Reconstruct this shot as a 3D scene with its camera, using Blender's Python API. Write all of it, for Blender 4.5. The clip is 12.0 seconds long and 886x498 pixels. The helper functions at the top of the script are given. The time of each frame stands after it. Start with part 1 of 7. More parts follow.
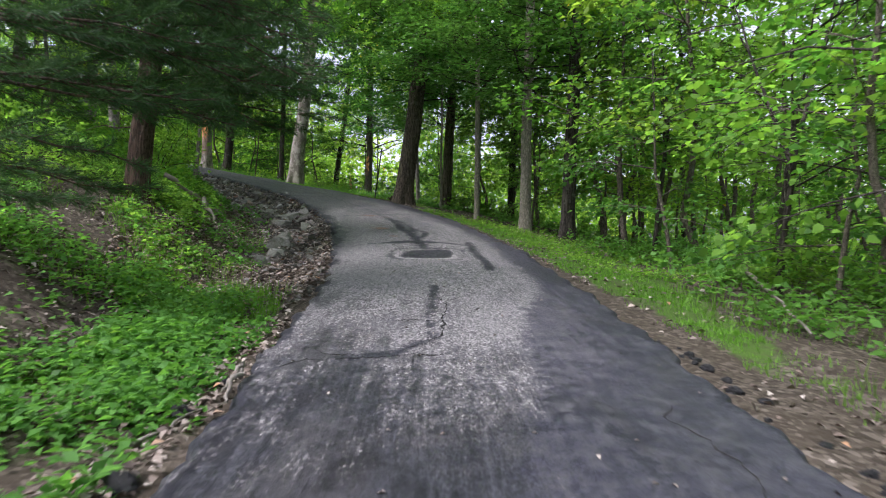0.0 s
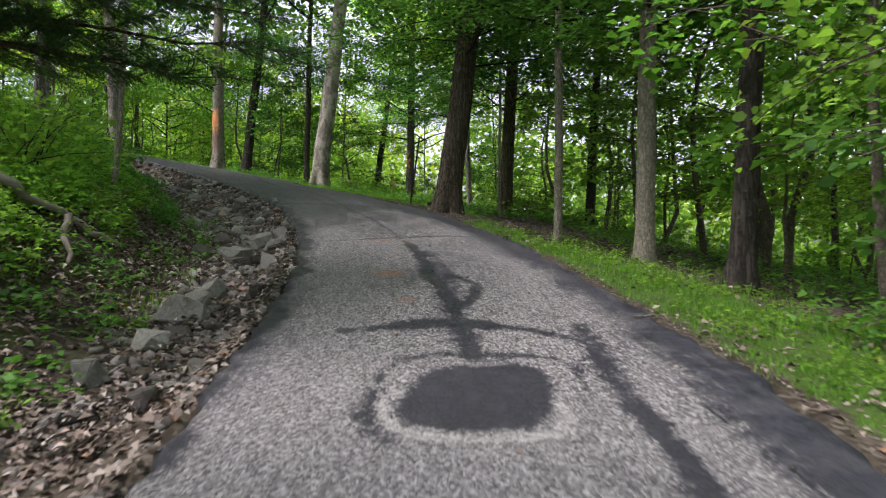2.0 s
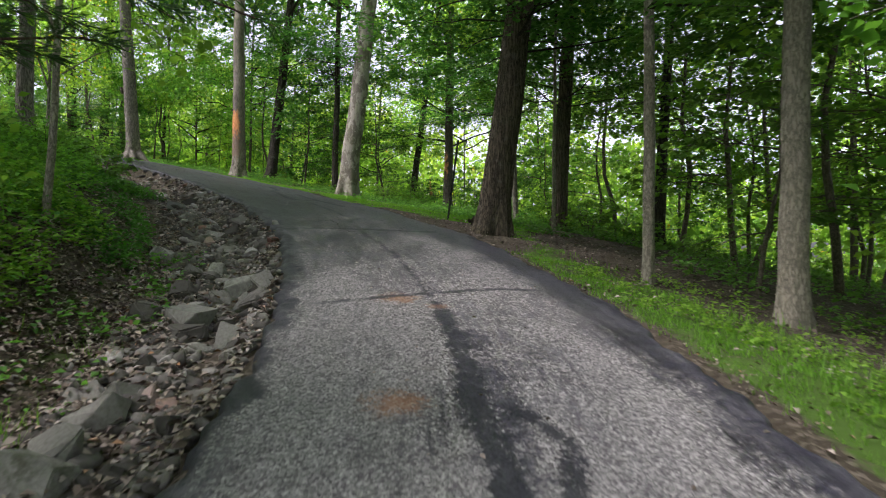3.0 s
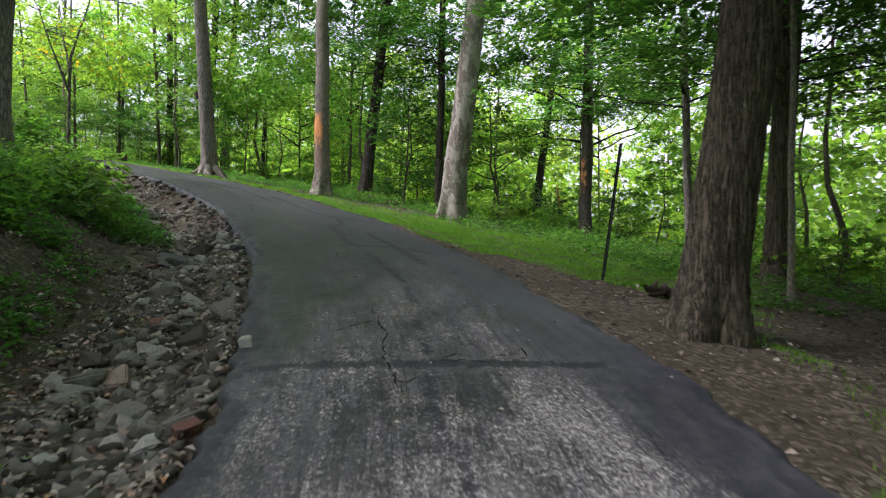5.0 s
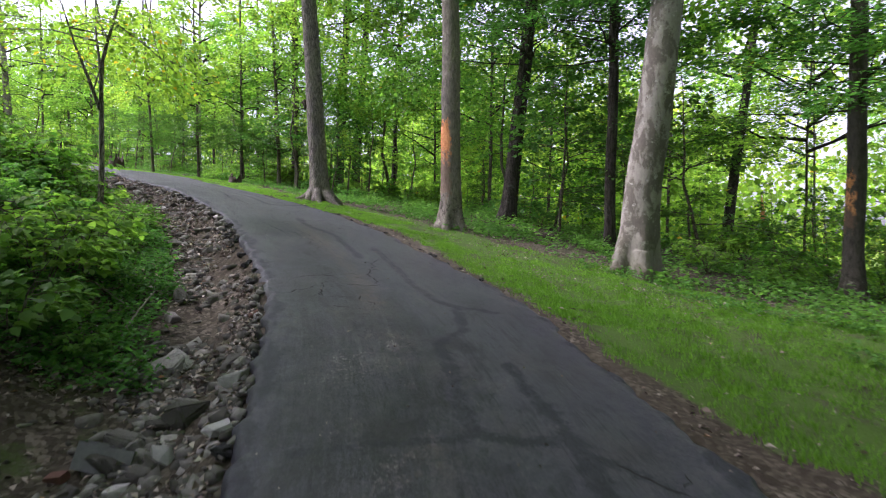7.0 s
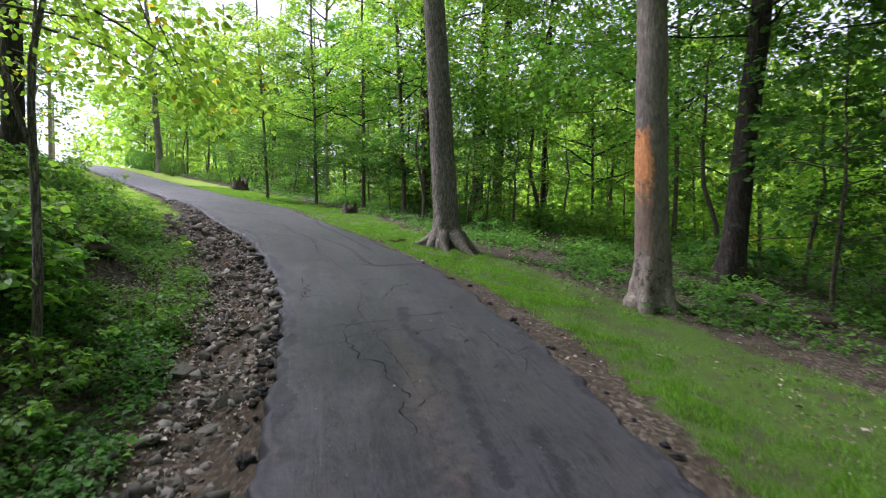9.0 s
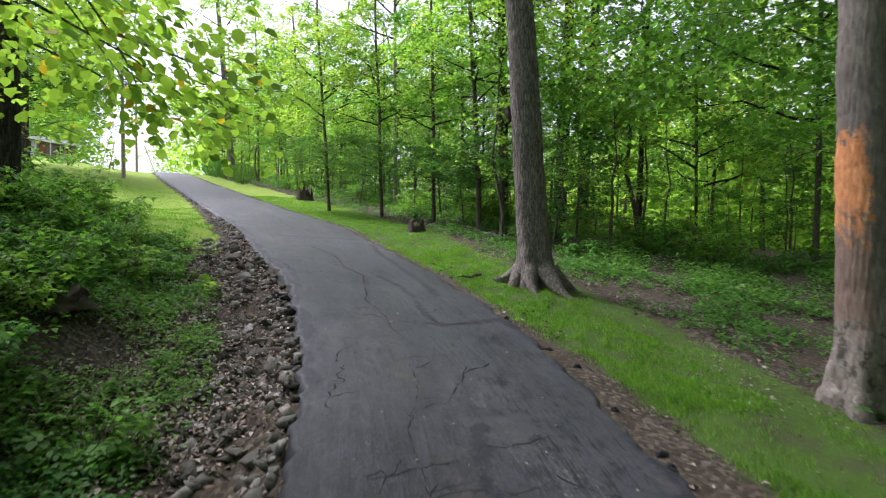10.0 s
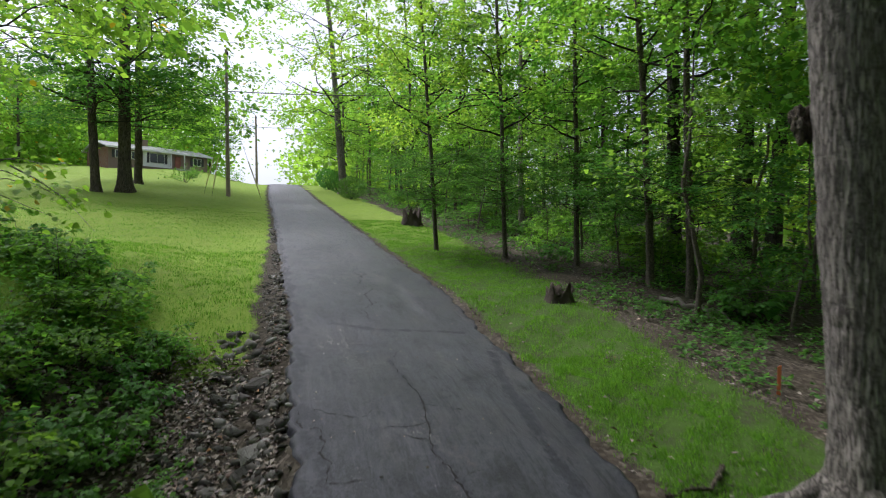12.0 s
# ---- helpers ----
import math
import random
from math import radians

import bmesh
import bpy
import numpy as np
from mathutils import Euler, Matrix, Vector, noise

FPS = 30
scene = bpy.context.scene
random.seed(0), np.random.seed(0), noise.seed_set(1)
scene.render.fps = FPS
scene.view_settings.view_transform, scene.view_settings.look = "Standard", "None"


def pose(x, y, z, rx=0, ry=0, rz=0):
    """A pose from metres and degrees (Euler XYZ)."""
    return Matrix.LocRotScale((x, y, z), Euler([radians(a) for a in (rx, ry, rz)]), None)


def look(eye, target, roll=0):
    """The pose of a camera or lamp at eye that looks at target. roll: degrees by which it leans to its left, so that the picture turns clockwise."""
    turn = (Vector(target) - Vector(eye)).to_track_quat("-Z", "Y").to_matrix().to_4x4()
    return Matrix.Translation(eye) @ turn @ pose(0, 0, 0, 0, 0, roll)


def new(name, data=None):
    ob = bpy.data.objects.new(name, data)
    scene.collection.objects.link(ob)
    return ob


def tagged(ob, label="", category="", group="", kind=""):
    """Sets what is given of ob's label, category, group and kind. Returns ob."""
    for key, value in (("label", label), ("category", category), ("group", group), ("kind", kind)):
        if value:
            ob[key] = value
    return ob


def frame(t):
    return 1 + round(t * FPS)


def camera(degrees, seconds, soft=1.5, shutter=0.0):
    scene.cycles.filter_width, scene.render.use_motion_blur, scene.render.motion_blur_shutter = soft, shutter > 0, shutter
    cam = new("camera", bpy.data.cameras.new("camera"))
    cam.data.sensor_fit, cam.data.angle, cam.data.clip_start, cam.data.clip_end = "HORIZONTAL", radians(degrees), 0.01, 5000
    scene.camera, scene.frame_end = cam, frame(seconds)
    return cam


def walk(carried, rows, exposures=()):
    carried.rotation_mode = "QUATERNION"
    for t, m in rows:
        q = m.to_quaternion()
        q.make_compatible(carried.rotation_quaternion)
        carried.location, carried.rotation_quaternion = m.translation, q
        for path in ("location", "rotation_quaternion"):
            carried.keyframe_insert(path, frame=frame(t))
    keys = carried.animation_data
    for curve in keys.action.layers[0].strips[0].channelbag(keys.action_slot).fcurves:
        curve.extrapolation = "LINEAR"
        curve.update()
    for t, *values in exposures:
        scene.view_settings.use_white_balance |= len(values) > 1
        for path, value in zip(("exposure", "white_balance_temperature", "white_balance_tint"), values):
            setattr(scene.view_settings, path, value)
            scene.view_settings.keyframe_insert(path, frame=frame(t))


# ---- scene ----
cam = camera(70.6, 12.0, soft=1.1, shutter=0.25)
PATH = [
    (0.0, -0.000, 0.000, 0.000, -0.00, 0.36, -0.04),
    (0.5, 0.002, 1.753, 0.139, 0.44, 0.37, -0.08),
    (1.0, -0.014, 3.477, 0.283, 1.09, 0.38, -0.01),
    (1.5, -0.055, 5.103, 0.453, 2.70, 0.38, 0.16),
    (2.0, -0.146, 6.601, 0.747, 4.99, 0.27, 0.20),
    (2.5, -0.297, 8.124, 1.070, 6.65, 0.31, 0.18),
    (3.0, -0.515, 9.665, 1.384, 8.60, 0.28, 0.17),
    (3.2, -0.599, 10.276, 1.498, 9.53, 0.31, 0.26),
    (4.8, -1.661, 15.220, 2.491, 18.56, 0.28, 0.11),
    (5.0, -1.859, 15.757, 2.605, 19.67, 0.30, 0.12),
    (5.5, -2.393, 17.080, 2.903, 22.55, 0.27, 0.02),
    (6.0, -2.991, 18.383, 3.221, 25.74, 0.23, 0.13),
    (6.5, -3.653, 19.669, 3.621, 29.27, 0.16, 0.12),
    (7.0, -4.417, 20.917, 4.019, 32.78, 0.13, 0.12),
    (7.2, -4.748, 21.402, 4.175, 34.11, 0.13, 0.08),
    (8.8, -7.927, 25.090, 5.338, 43.95, 0.38, 0.21),
    (9.0, -8.366, 25.515, 5.480, 45.64, 0.37, 0.13),
    (9.5, -9.511, 26.550, 5.832, 49.36, 0.35, 0.12),
    (10.0, -10.727, 27.524, 6.216, 52.45, 0.33, 0.23),
    (10.5, -11.988, 28.416, 6.593, 55.34, 0.34, 0.17),
    (11.0, -13.256, 29.231, 6.963, 58.24, 0.29, 0.18),
    (11.5, -14.601, 29.997, 7.340, 60.87, 0.34, 0.23),
    (12.0, -15.938, 30.698, 7.747, 63.48, 0.33, 0.23),
]
walk(cam, [(t, pose(x, y, z, 90 + pitch, roll, yaw)) for t, x, y, z, yaw, pitch, roll in PATH],
     [(0.0, 1.25, 5750, 22), (1.5, 1.33, 5980, 26), (2.5, 1.35, 6050, 22), (5.5, 1.5, 5850, 27), (7.0, 1.5, 5750, 32), (9.5, 1.15, 5750, 28), (10.8, 0.95, 5800, 23), (12.0, 0.4, 5800, 18)])

# ---- sky and sun ----
SUN_EL, SUN_AZ = 55.0, 244.0
world = bpy.data.worlds.new("world")
scene.world = world
world.use_nodes = True
wn = world.node_tree
wn.nodes.clear()
sky = wn.nodes.new("ShaderNodeTexSky")
sky.sky_type = "NISHITA"
sky.sun_disc = False
sky.sun_elevation, sky.sun_rotation = radians(SUN_EL), radians(SUN_AZ)
sky.dust_density, sky.air_density = 4.0, 1.0
grey = wn.nodes.new("ShaderNodeHueSaturation")
grey.inputs["Saturation"].default_value = 0.2
bg = wn.nodes.new("ShaderNodeBackground")
bg.inputs["Strength"].default_value = 0.15
out = wn.nodes.new("ShaderNodeOutputWorld")
wn.links.new(sky.outputs[0], grey.inputs["Color"])
wn.links.new(grey.outputs[0], bg.inputs["Color"])
wn.links.new(bg.outputs[0], out.inputs["Surface"])
sun = new("sun", bpy.data.lights.new("sun", "SUN"))
sun.data.energy, sun.data.angle, sun.data.color = 2.7, radians(22), (1.0, 0.93, 0.82)
sun.matrix_world = look((0, 0, 60), (60*math.cos(radians(SUN_EL))*-math.sin(radians(SUN_AZ)), 60*math.cos(radians(SUN_EL))*-math.cos(radians(SUN_AZ)), 60 - 60*math.sin(radians(SUN_EL))))

# ---- materials ----
class Nodes:
    def __init__(self, name):
        self.m = bpy.data.materials.new(name)
        self.m.use_nodes = True
        self.t = self.m.node_tree
        self.t.nodes.clear()
        self.out = self.t.nodes.new("ShaderNodeOutputMaterial")

    def n(self, kind, **k):
        node = self.t.nodes.new("ShaderNode" + kind)
        for key, v in k.items():
            if key == "op":
                node.operation = v
            elif key == "blend":
                node.data_type, node.blend_type = "RGBA", v
            elif key == "attr":
                node.attribute_name = v
            elif key == "dist":
                node.distance = v
            elif key == "feature":
                node.feature = v
        return node

    def link(self, a, b):
        self.t.links.new(a, b)

    def put(self, sock, v):
        if hasattr(v, "is_output"):
            self.link(v, sock)
        else:
            sock.default_value = v

    def coords(self, kind="Object"):
        return self.n("TexCoord").outputs[kind]

    def scaled(self, vec, sc):
        m = self.n("Mapping")
        self.link(vec, m.inputs["Vector"])
        m.inputs["Scale"].default_value = sc
        return m.outputs[0]

    def noise(self, vec, scale, detail=4.0, rough=0.6, distort=0.0):
        t = self.n("TexNoise")
        self.link(vec, t.inputs["Vector"])
        t.inputs["Scale"].default_value, t.inputs["Detail"].default_value = scale, detail
        t.inputs["Roughness"].default_value, t.inputs["Distortion"].default_value = rough, distort
        return t.outputs["Fac"]

    def voro(self, vec, scale, feature="F1", what="Distance"):
        t = self.n("TexVoronoi", feature=feature)
        self.link(vec, t.inputs["Vector"])
        t.inputs["Scale"].default_value = scale
        return t.outputs[what]

    def ramp(self, fac, stops):
        r = self.n("ValToRGB")
        self.put(r.inputs[0], fac)
        e = r.color_ramp.elements
        while len(e) < len(stops):
            e.new(0.5)
        for el, (p, c) in zip(e, stops):
            el.position = p
            el.color = (*c, 1) if isinstance(c, tuple) else (c, c, c, 1)
        return r.outputs[0]

    def mix(self, fac, a, b, blend="MIX"):
        m = self.n("Mix", blend=blend)
        self.put(m.inputs[0], fac)
        self.put(m.inputs[6], (*a, 1) if isinstance(a, tuple) else a)
        self.put(m.inputs[7], (*b, 1) if isinstance(b, tuple) else b)
        return m.outputs[2]

    def math(self, op, a, b=0.0):
        m = self.n("Math", op=op)
        self.put(m.inputs[0], a)
        self.put(m.inputs[1], b)
        return m.outputs[0]

    def bump(self, height, strength=0.5, dist=0.02, normal=None):
        b = self.n("Bump")
        self.link(height, b.inputs["Height"])
        b.inputs["Strength"].default_value, b.inputs["Distance"].default_value = strength, dist
        if normal is not None:
            self.link(normal, b.inputs["Normal"])
        return b.outputs[0]

    def surface(self, colour, rough=0.8, normal=None, metal=0.0, spec=0.4):
        p = self.n("BsdfPrincipled")
        self.put(p.inputs["Base Color"], (*colour, 1) if isinstance(colour, tuple) else colour)
        self.put(p.inputs["Roughness"], rough)
        p.inputs["Metallic"].default_value = metal
        p.inputs["Specular IOR Level"].default_value = spec
        if normal is not None:
            self.link(normal, p.inputs["Normal"])
        self.link(p.outputs[0], self.out.inputs["Surface"])
        return self.m


def leaf_material(name, dark, light, trans=0.5, yellow=0.0, rich=0.94):
    m = Nodes(name)
    isl = m.n("NewGeometry").outputs["Random Per Island"]
    obr = m.n("ObjectInfo").outputs["Random"]
    pos = m.n("NewGeometry").outputs["Position"]
    big = m.noise(pos, 0.35, 2)
    f = m.math("ADD", m.math("MULTIPLY", isl, 0.55), m.math("MULTIPLY", big, 0.45))
    c = m.mix(f, dark, light)
    hs = m.n("HueSaturation")
    m.link(c, hs.inputs["Color"])
    hs.inputs["Saturation"].default_value = rich
    m.link(m.math("ADD", 0.485, m.math("MULTIPLY", obr, 0.03)), hs.inputs["Hue"])
    m.link(m.math("ADD", 0.85, m.math("MULTIPLY", isl, 0.35)), hs.inputs["Value"])
    col = hs.outputs[0]
    if yellow:
        col = m.mix(m.math("GREATER_THAN", isl, 1 - yellow), col, (0.45, 0.33, 0.02))
    d = m.n("BsdfPrincipled")
    m.link(col, d.inputs["Base Color"])
    d.inputs["Roughness"].default_value = 0.5
    d.inputs["Specular IOR Level"].default_value = 0.15
    tr = m.n("BsdfTranslucent")
    tc = m.mix(1.0, col, (1.7, 1.75, 0.9), "MULTIPLY")
    m.link(tc, tr.inputs["Color"])
    mx = m.n("MixShader")
    mx.inputs[0].default_value = trans
    m.link(d.outputs[0], mx.inputs[1])
    m.link(tr.outputs[0], mx.inputs[2])
    m.link(mx.outputs[0], m.out.inputs["Surface"])
    return m.m


def bark_material(name, dark, light, moss=0.15, ridge=17.0, stretch=0.13, depth=0.025):
    m = Nodes(name)
    v = m.coords()
    n1 = m.noise(m.scaled(v, (1, 1, stretch)), ridge, 5, 0.6, 0.25)
    n2 = m.noise(m.scaled(v, (1, 1, stretch*1.7)), ridge*2.3, 4, 0.65, 0.3)
    cross = m.noise(m.scaled(v, (1, 1, 2.2)), ridge*0.6, 3, 0.6)
    furrow = m.ramp(m.math("ABSOLUTE", m.math("SUBTRACT", n1, 0.5)), [(0.0, 0.0), (0.11, 1.0)])
    h = m.math("ADD", m.math("MULTIPLY", furrow, 0.55), m.math("ADD", m.math("MULTIPLY", n2, 0.45), m.math("MULTIPLY", cross, 0.45)))
    big = m.noise(v, 1.3, 3)
    c = m.mix(m.ramp(h, [(0.4, 0.0), (1.1, 1.0)]), dark, light)
    c = m.mix(m.math("MULTIPLY", m.ramp(big, [(0.4, 0.0), (0.65, 1.0)]), 0.25), c, tuple(0.55*a for a in light))
    c = m.mix(m.math("MULTIPLY", m.ramp(m.noise(v, 2.4, 4), [(0.55, 0.0), (0.7, 1.0)]), moss), c, (0.09, 0.11, 0.05))
    c = m.mix(m.math("MULTIPLY", m.ramp(m.noise(v, 5.0, 5), [(0.6, 0.0), (0.68, 1.0)]), 0.2), c, (0.26, 0.26, 0.23))
    return m.surface(c, 0.9, m.bump(h, 0.9, depth), spec=0.2)


BARK_GREY = bark_material("grey bark", (0.046, 0.04, 0.035), (0.3, 0.268, 0.236), 0.06, 30.0, 0.12, 0.022)
BARK_BROWN = bark_material("brown bark", (0.016, 0.0135, 0.01), (0.145, 0.119, 0.088), 0.15, 24.0, 0.08, 0.035)
BARK_DARK = bark_material("dark bark", (0.014, 0.012, 0.01), (0.068, 0.058, 0.048))
BARK_TWIG = bark_material("thin brown-grey bark", (0.04, 0.034, 0.027), (0.15, 0.128, 0.1), 0.25, 30.0, 0.3, 0.006)
BARK_PALE = bark_material("pale smooth bark", (0.1, 0.09, 0.07), (0.29, 0.262, 0.21), 0.3, 22.0, 0.35, 0.008)


def mottled_bark():
    """Smooth pale bark with darker flaking plates, mossy at the foot."""
    m = Nodes("mottled flaking bark")
    v = m.coords()
    n1 = m.noise(m.scaled(v, (1, 1, 0.5)), 3.4, 6, 0.68, 0.3)
    n2 = m.noise(m.scaled(v, (1, 1, 0.4)), 26.0, 5, 0.7)
    z = m.n("SeparateXYZ")
    m.link(v, z.inputs[0])
    c = m.mix(n2, (0.17, 0.152, 0.128), (0.4, 0.37, 0.325))
    c = m.mix(m.ramp(n1, [(0.47, 0.8), (0.53, 0.0)]), c, m.mix(n2, (0.06, 0.05, 0.04), (0.16, 0.138, 0.112)))
    c = m.mix(m.ramp(m.noise(v, 7.0, 5, 0.7), [(0.6, 0.0), (0.65, 0.7)]), c, (0.45, 0.43, 0.39))
    low = m.ramp(m.math("MULTIPLY", m.math("ADD", z.outputs[2], m.math("MULTIPLY", n1, 0.8)), 0.6), [(0.3, 0.7), (0.8, 0.0)])
    c = m.mix(low, c, m.mix(n2, (0.04, 0.04, 0.022), (0.13, 0.125, 0.08)))
    return m.surface(c, 0.9, m.bump(m.math("ADD", n1, m.math("MULTIPLY", n2, 0.4)), 0.8, 0.02), spec=0.2)


BARK_MOTTLED = mottled_bark()
BARK_RED = bark_material("reddish evergreen bark", (0.035, 0.024, 0.019), (0.15, 0.1, 0.078))
LEAF = leaf_material("broad green leaves", (0.061, 0.152, 0.0146), (0.152, 0.323, 0.0317), 0.55)
LEAF_LIGHT = leaf_material("light green leaves", (0.115, 0.241, 0.0172), (0.247, 0.42, 0.0391), 0.6, 0.005)
LEAF_DEEP = leaf_material("deep green leaves", (0.036, 0.108, 0.0192), (0.084, 0.204, 0.0336), 0.45)
LEAF_YELLOW = leaf_material("green and yellow leaves", (0.099, 0.22, 0.0154), (0.198, 0.374, 0.033), 0.6, 0.05)
LEAF_HERB = leaf_material("undergrowth leaves", (0.046, 0.138, 0.0184), (0.115, 0.265, 0.0403), 0.45)
LEAF_FRESH = leaf_material("fresh herb leaves", (0.075, 0.2, 0.021), (0.175, 0.38, 0.047), 0.5)
# sun on the far woods is put into this paler, yellower green
LEAF_SUN = leaf_material("distant leaves with sunlight in their tone", (0.13, 0.235, 0.016), (0.26, 0.4, 0.04), 0.65)
NEEDLE = leaf_material("evergreen needles", (0.03, 0.065, 0.024), (0.065, 0.12, 0.045), 0.3)
GRASS = leaf_material("grass blades", (0.075, 0.175, 0.014), (0.165, 0.31, 0.031), 0.45, 0.0, 0.97)


def litter_material():
    m = Nodes("fallen leaves")
    isl = m.n("NewGeometry").outputs["Random Per Island"]
    c = m.ramp(isl, [(0.0, (0.07, 0.053, 0.043)), (0.3, (0.17, 0.132, 0.106)), (0.7, (0.27, 0.225, 0.19)), (0.95, (0.4, 0.355, 0.31)), (1.0, (0.3, 0.15, 0.06))])
    return m.surface(c, 0.8, spec=0.25)


LITTER = litter_material()


def ground_material():
    m = Nodes("woodland ground")
    v = m.coords()
    n1, n2, n3 = m.noise(v, 0.9, 5), m.noise(v, 9.0, 6, 0.7), m.noise(v, 40.0, 4, 0.7)
    vor = m.voro(v, 24.0, "F1", "Color")
    sep = m.n("SeparateColor")
    m.link(vor, sep.inputs[0])
    soil = m.mix(n2, (0.026, 0.021, 0.014), (0.068, 0.053, 0.037))
    leafy = m.ramp(sep.outputs[0], [(0.0, (0.024, 0.02, 0.015)), (0.4, (0.055, 0.045, 0.034)), (0.75, (0.098, 0.082, 0.064)), (1.0, (0.19, 0.163, 0.134))])
    dirt = m.mix(m.ramp(n1, [(0.35, 0.3), (0.65, 0.85)]), soil, leafy)
    dirt = m.mix(m.math("MULTIPLY", m.ramp(m.noise(v, 1.6, 6, 0.75), [(0.52, 0.0), (0.62, 1.0)]), m.n("Attribute", attr="moss").outputs["Fac"]), dirt, m.mix(n2, (0.022, 0.035, 0.01), (0.075, 0.1, 0.03)))
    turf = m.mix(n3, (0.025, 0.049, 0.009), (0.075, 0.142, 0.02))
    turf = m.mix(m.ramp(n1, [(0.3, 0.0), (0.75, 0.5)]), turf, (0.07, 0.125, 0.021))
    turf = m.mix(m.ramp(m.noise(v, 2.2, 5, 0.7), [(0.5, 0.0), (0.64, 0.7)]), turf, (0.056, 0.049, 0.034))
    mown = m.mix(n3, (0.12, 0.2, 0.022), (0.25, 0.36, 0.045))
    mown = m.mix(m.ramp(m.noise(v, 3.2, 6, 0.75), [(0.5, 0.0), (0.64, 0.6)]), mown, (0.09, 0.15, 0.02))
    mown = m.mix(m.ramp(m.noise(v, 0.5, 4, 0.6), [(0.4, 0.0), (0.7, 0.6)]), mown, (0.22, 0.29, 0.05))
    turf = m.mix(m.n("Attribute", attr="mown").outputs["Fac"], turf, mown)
    g = m.n("Attribute", attr="grass").outputs["Fac"]
    gm = m.ramp(m.math("ADD", g, m.math("MULTIPLY", m.math("SUBTRACT", n2, 0.5), 0.9)), [(0.42, 0.0), (0.62, 1.0)])
    col = m.mix(gm, dirt, turf)
    h = m.math("ADD", m.math("MULTIPLY", n2, 0.6), m.math("MULTIPLY", sep.outputs[1], 0.4))
    return m.surface(col, 0.95, m.bump(h, 0.9, 0.05), spec=0.15)


def asphalt_material():
    """Old asphalt: dark sealer worn through to pale stone. Mesh attributes hold how worn a place is and its distance from sealed lines and cracks."""
    m = Nodes("old sealed asphalt")
    uv = m.n("UVMap").outputs[0]
    v = m.coords()
    sep = m.n("SeparateXYZ")
    m.link(uv, sep.inputs[0])
    s, d = sep.outputs[0], sep.outputs[1]
    worn_at = m.n("Attribute", attr="wear").outputs["Fac"]
    brown_at = m.n("Attribute", attr="brown").outputs["Fac"]
    seal_at = m.n("Attribute", attr="sealed").outputs["Fac"]
    gs = m.n("SeparateColor")
    m.link(m.voro(v, 75.0, "F1", "Color"), gs.inputs[0])
    fine = m.noise(v, 34.0, 4, 0.75)
    mid = m.noise(v, 7.0, 6, 0.75)
    broad = m.noise(v, 1.1, 5, 0.65)
    streak = m.noise(m.scaled(uv, (0.7, 11.0, 1)), 1.0, 5, 0.7)
    clots = m.noise(m.scaled(uv, (1.0, 2.2, 1)), 1.6, 8, 0.75)
    bands = m.noise(m.scaled(uv, (0.11, 1.5, 1)), 1.0, 3, 0.55, 0.4)
    fibre = m.noise(m.scaled(uv, (1.6, 22.0, 1)), 1.0, 5, 0.75)
    seal = m.mix(m.ramp(gs.outputs[2], [(0.1, 0.0), (0.95, 1.0)]), (0.0162, 0.0161, 0.0197), (0.0555, 0.0553, 0.0675))
    seal = m.mix(m.ramp(bands, [(0.48, 0.0), (0.6, 0.8)]), seal, m.mix(m.ramp(worn_at, [(0.08, 0.0), (0.4, 1.0)]), (0.0435, 0.044, 0.057), (0.068, 0.063, 0.081)))
    rub = m.ramp(m.math("ADD", m.math("MULTIPLY", clots, 0.6), m.math("MULTIPLY", fibre, 0.5)), [(0.52, 0.0), (0.6, 1.0)])
    side = m.ramp(m.math("ADD", d, 0.3), [(0.0, 0.12), (0.9, 0.95)])
    seal = m.mix(m.math("MULTIPLY", rub, side), seal, (0.0085, 0.008, 0.0125))
    seal = m.mix(m.ramp(streak, [(0.5, 0.0), (0.66, 0.45)]), seal, m.mix(m.ramp(worn_at, [(0.08, 0.0), (0.4, 1.0)]), (0.0645, 0.0655, 0.078), (0.1, 0.095, 0.108)))
    # up the hill the outer half is an older, greyer coat; the half by the ditch is blacker
    upper = m.math("MULTIPLY", m.ramp(m.math("DIVIDE", s, 40.0), [(0.55, 0.0), (0.66, 1.0)]), m.ramp(m.math("ADD", m.math("ADD", d, 0.5), m.math("MULTIPLY", m.math("SUBTRACT", m.math("ADD", clots, streak), 1.0), 0.7)), [(0.25, 1.0), (0.7, 0.0)]))
    seal = m.mix(m.math("MULTIPLY", upper, 0.6), seal, m.mix(m.math("ADD", m.math("MULTIPLY", mid, 0.6), m.math("MULTIPLY", gs.outputs[2], 0.4)), (0.031, 0.032, 0.0385), (0.075, 0.077, 0.088)))
    seal = m.mix(m.ramp(broad, [(0.5, 0.0), (0.64, 0.55)]), seal, (0.046, 0.0415, 0.045))
    seal = m.mix(m.ramp(m.math("ADD", m.math("MULTIPLY", fibre, 0.6), m.math("MULTIPLY", mid, 0.4)), [(0.42, 0.75), (0.5, 0.0)]), seal, (0.009, 0.0085, 0.012))
    blot = m.noise(m.scaled(uv, (0.8, 1.6, 1)), 1.3, 7, 0.7, 0.6)
    seal = m.mix(m.ramp(blot, [(0.36, 0.75), (0.46, 0.0)]), seal, (0.0115, 0.0105, 0.0135))
    seal = m.mix(m.ramp(blot, [(0.54, 0.0), (0.64, 0.55)]), seal, m.mix(gs.outputs[1], (0.038, 0.0365, 0.038), (0.09, 0.086, 0.087)))
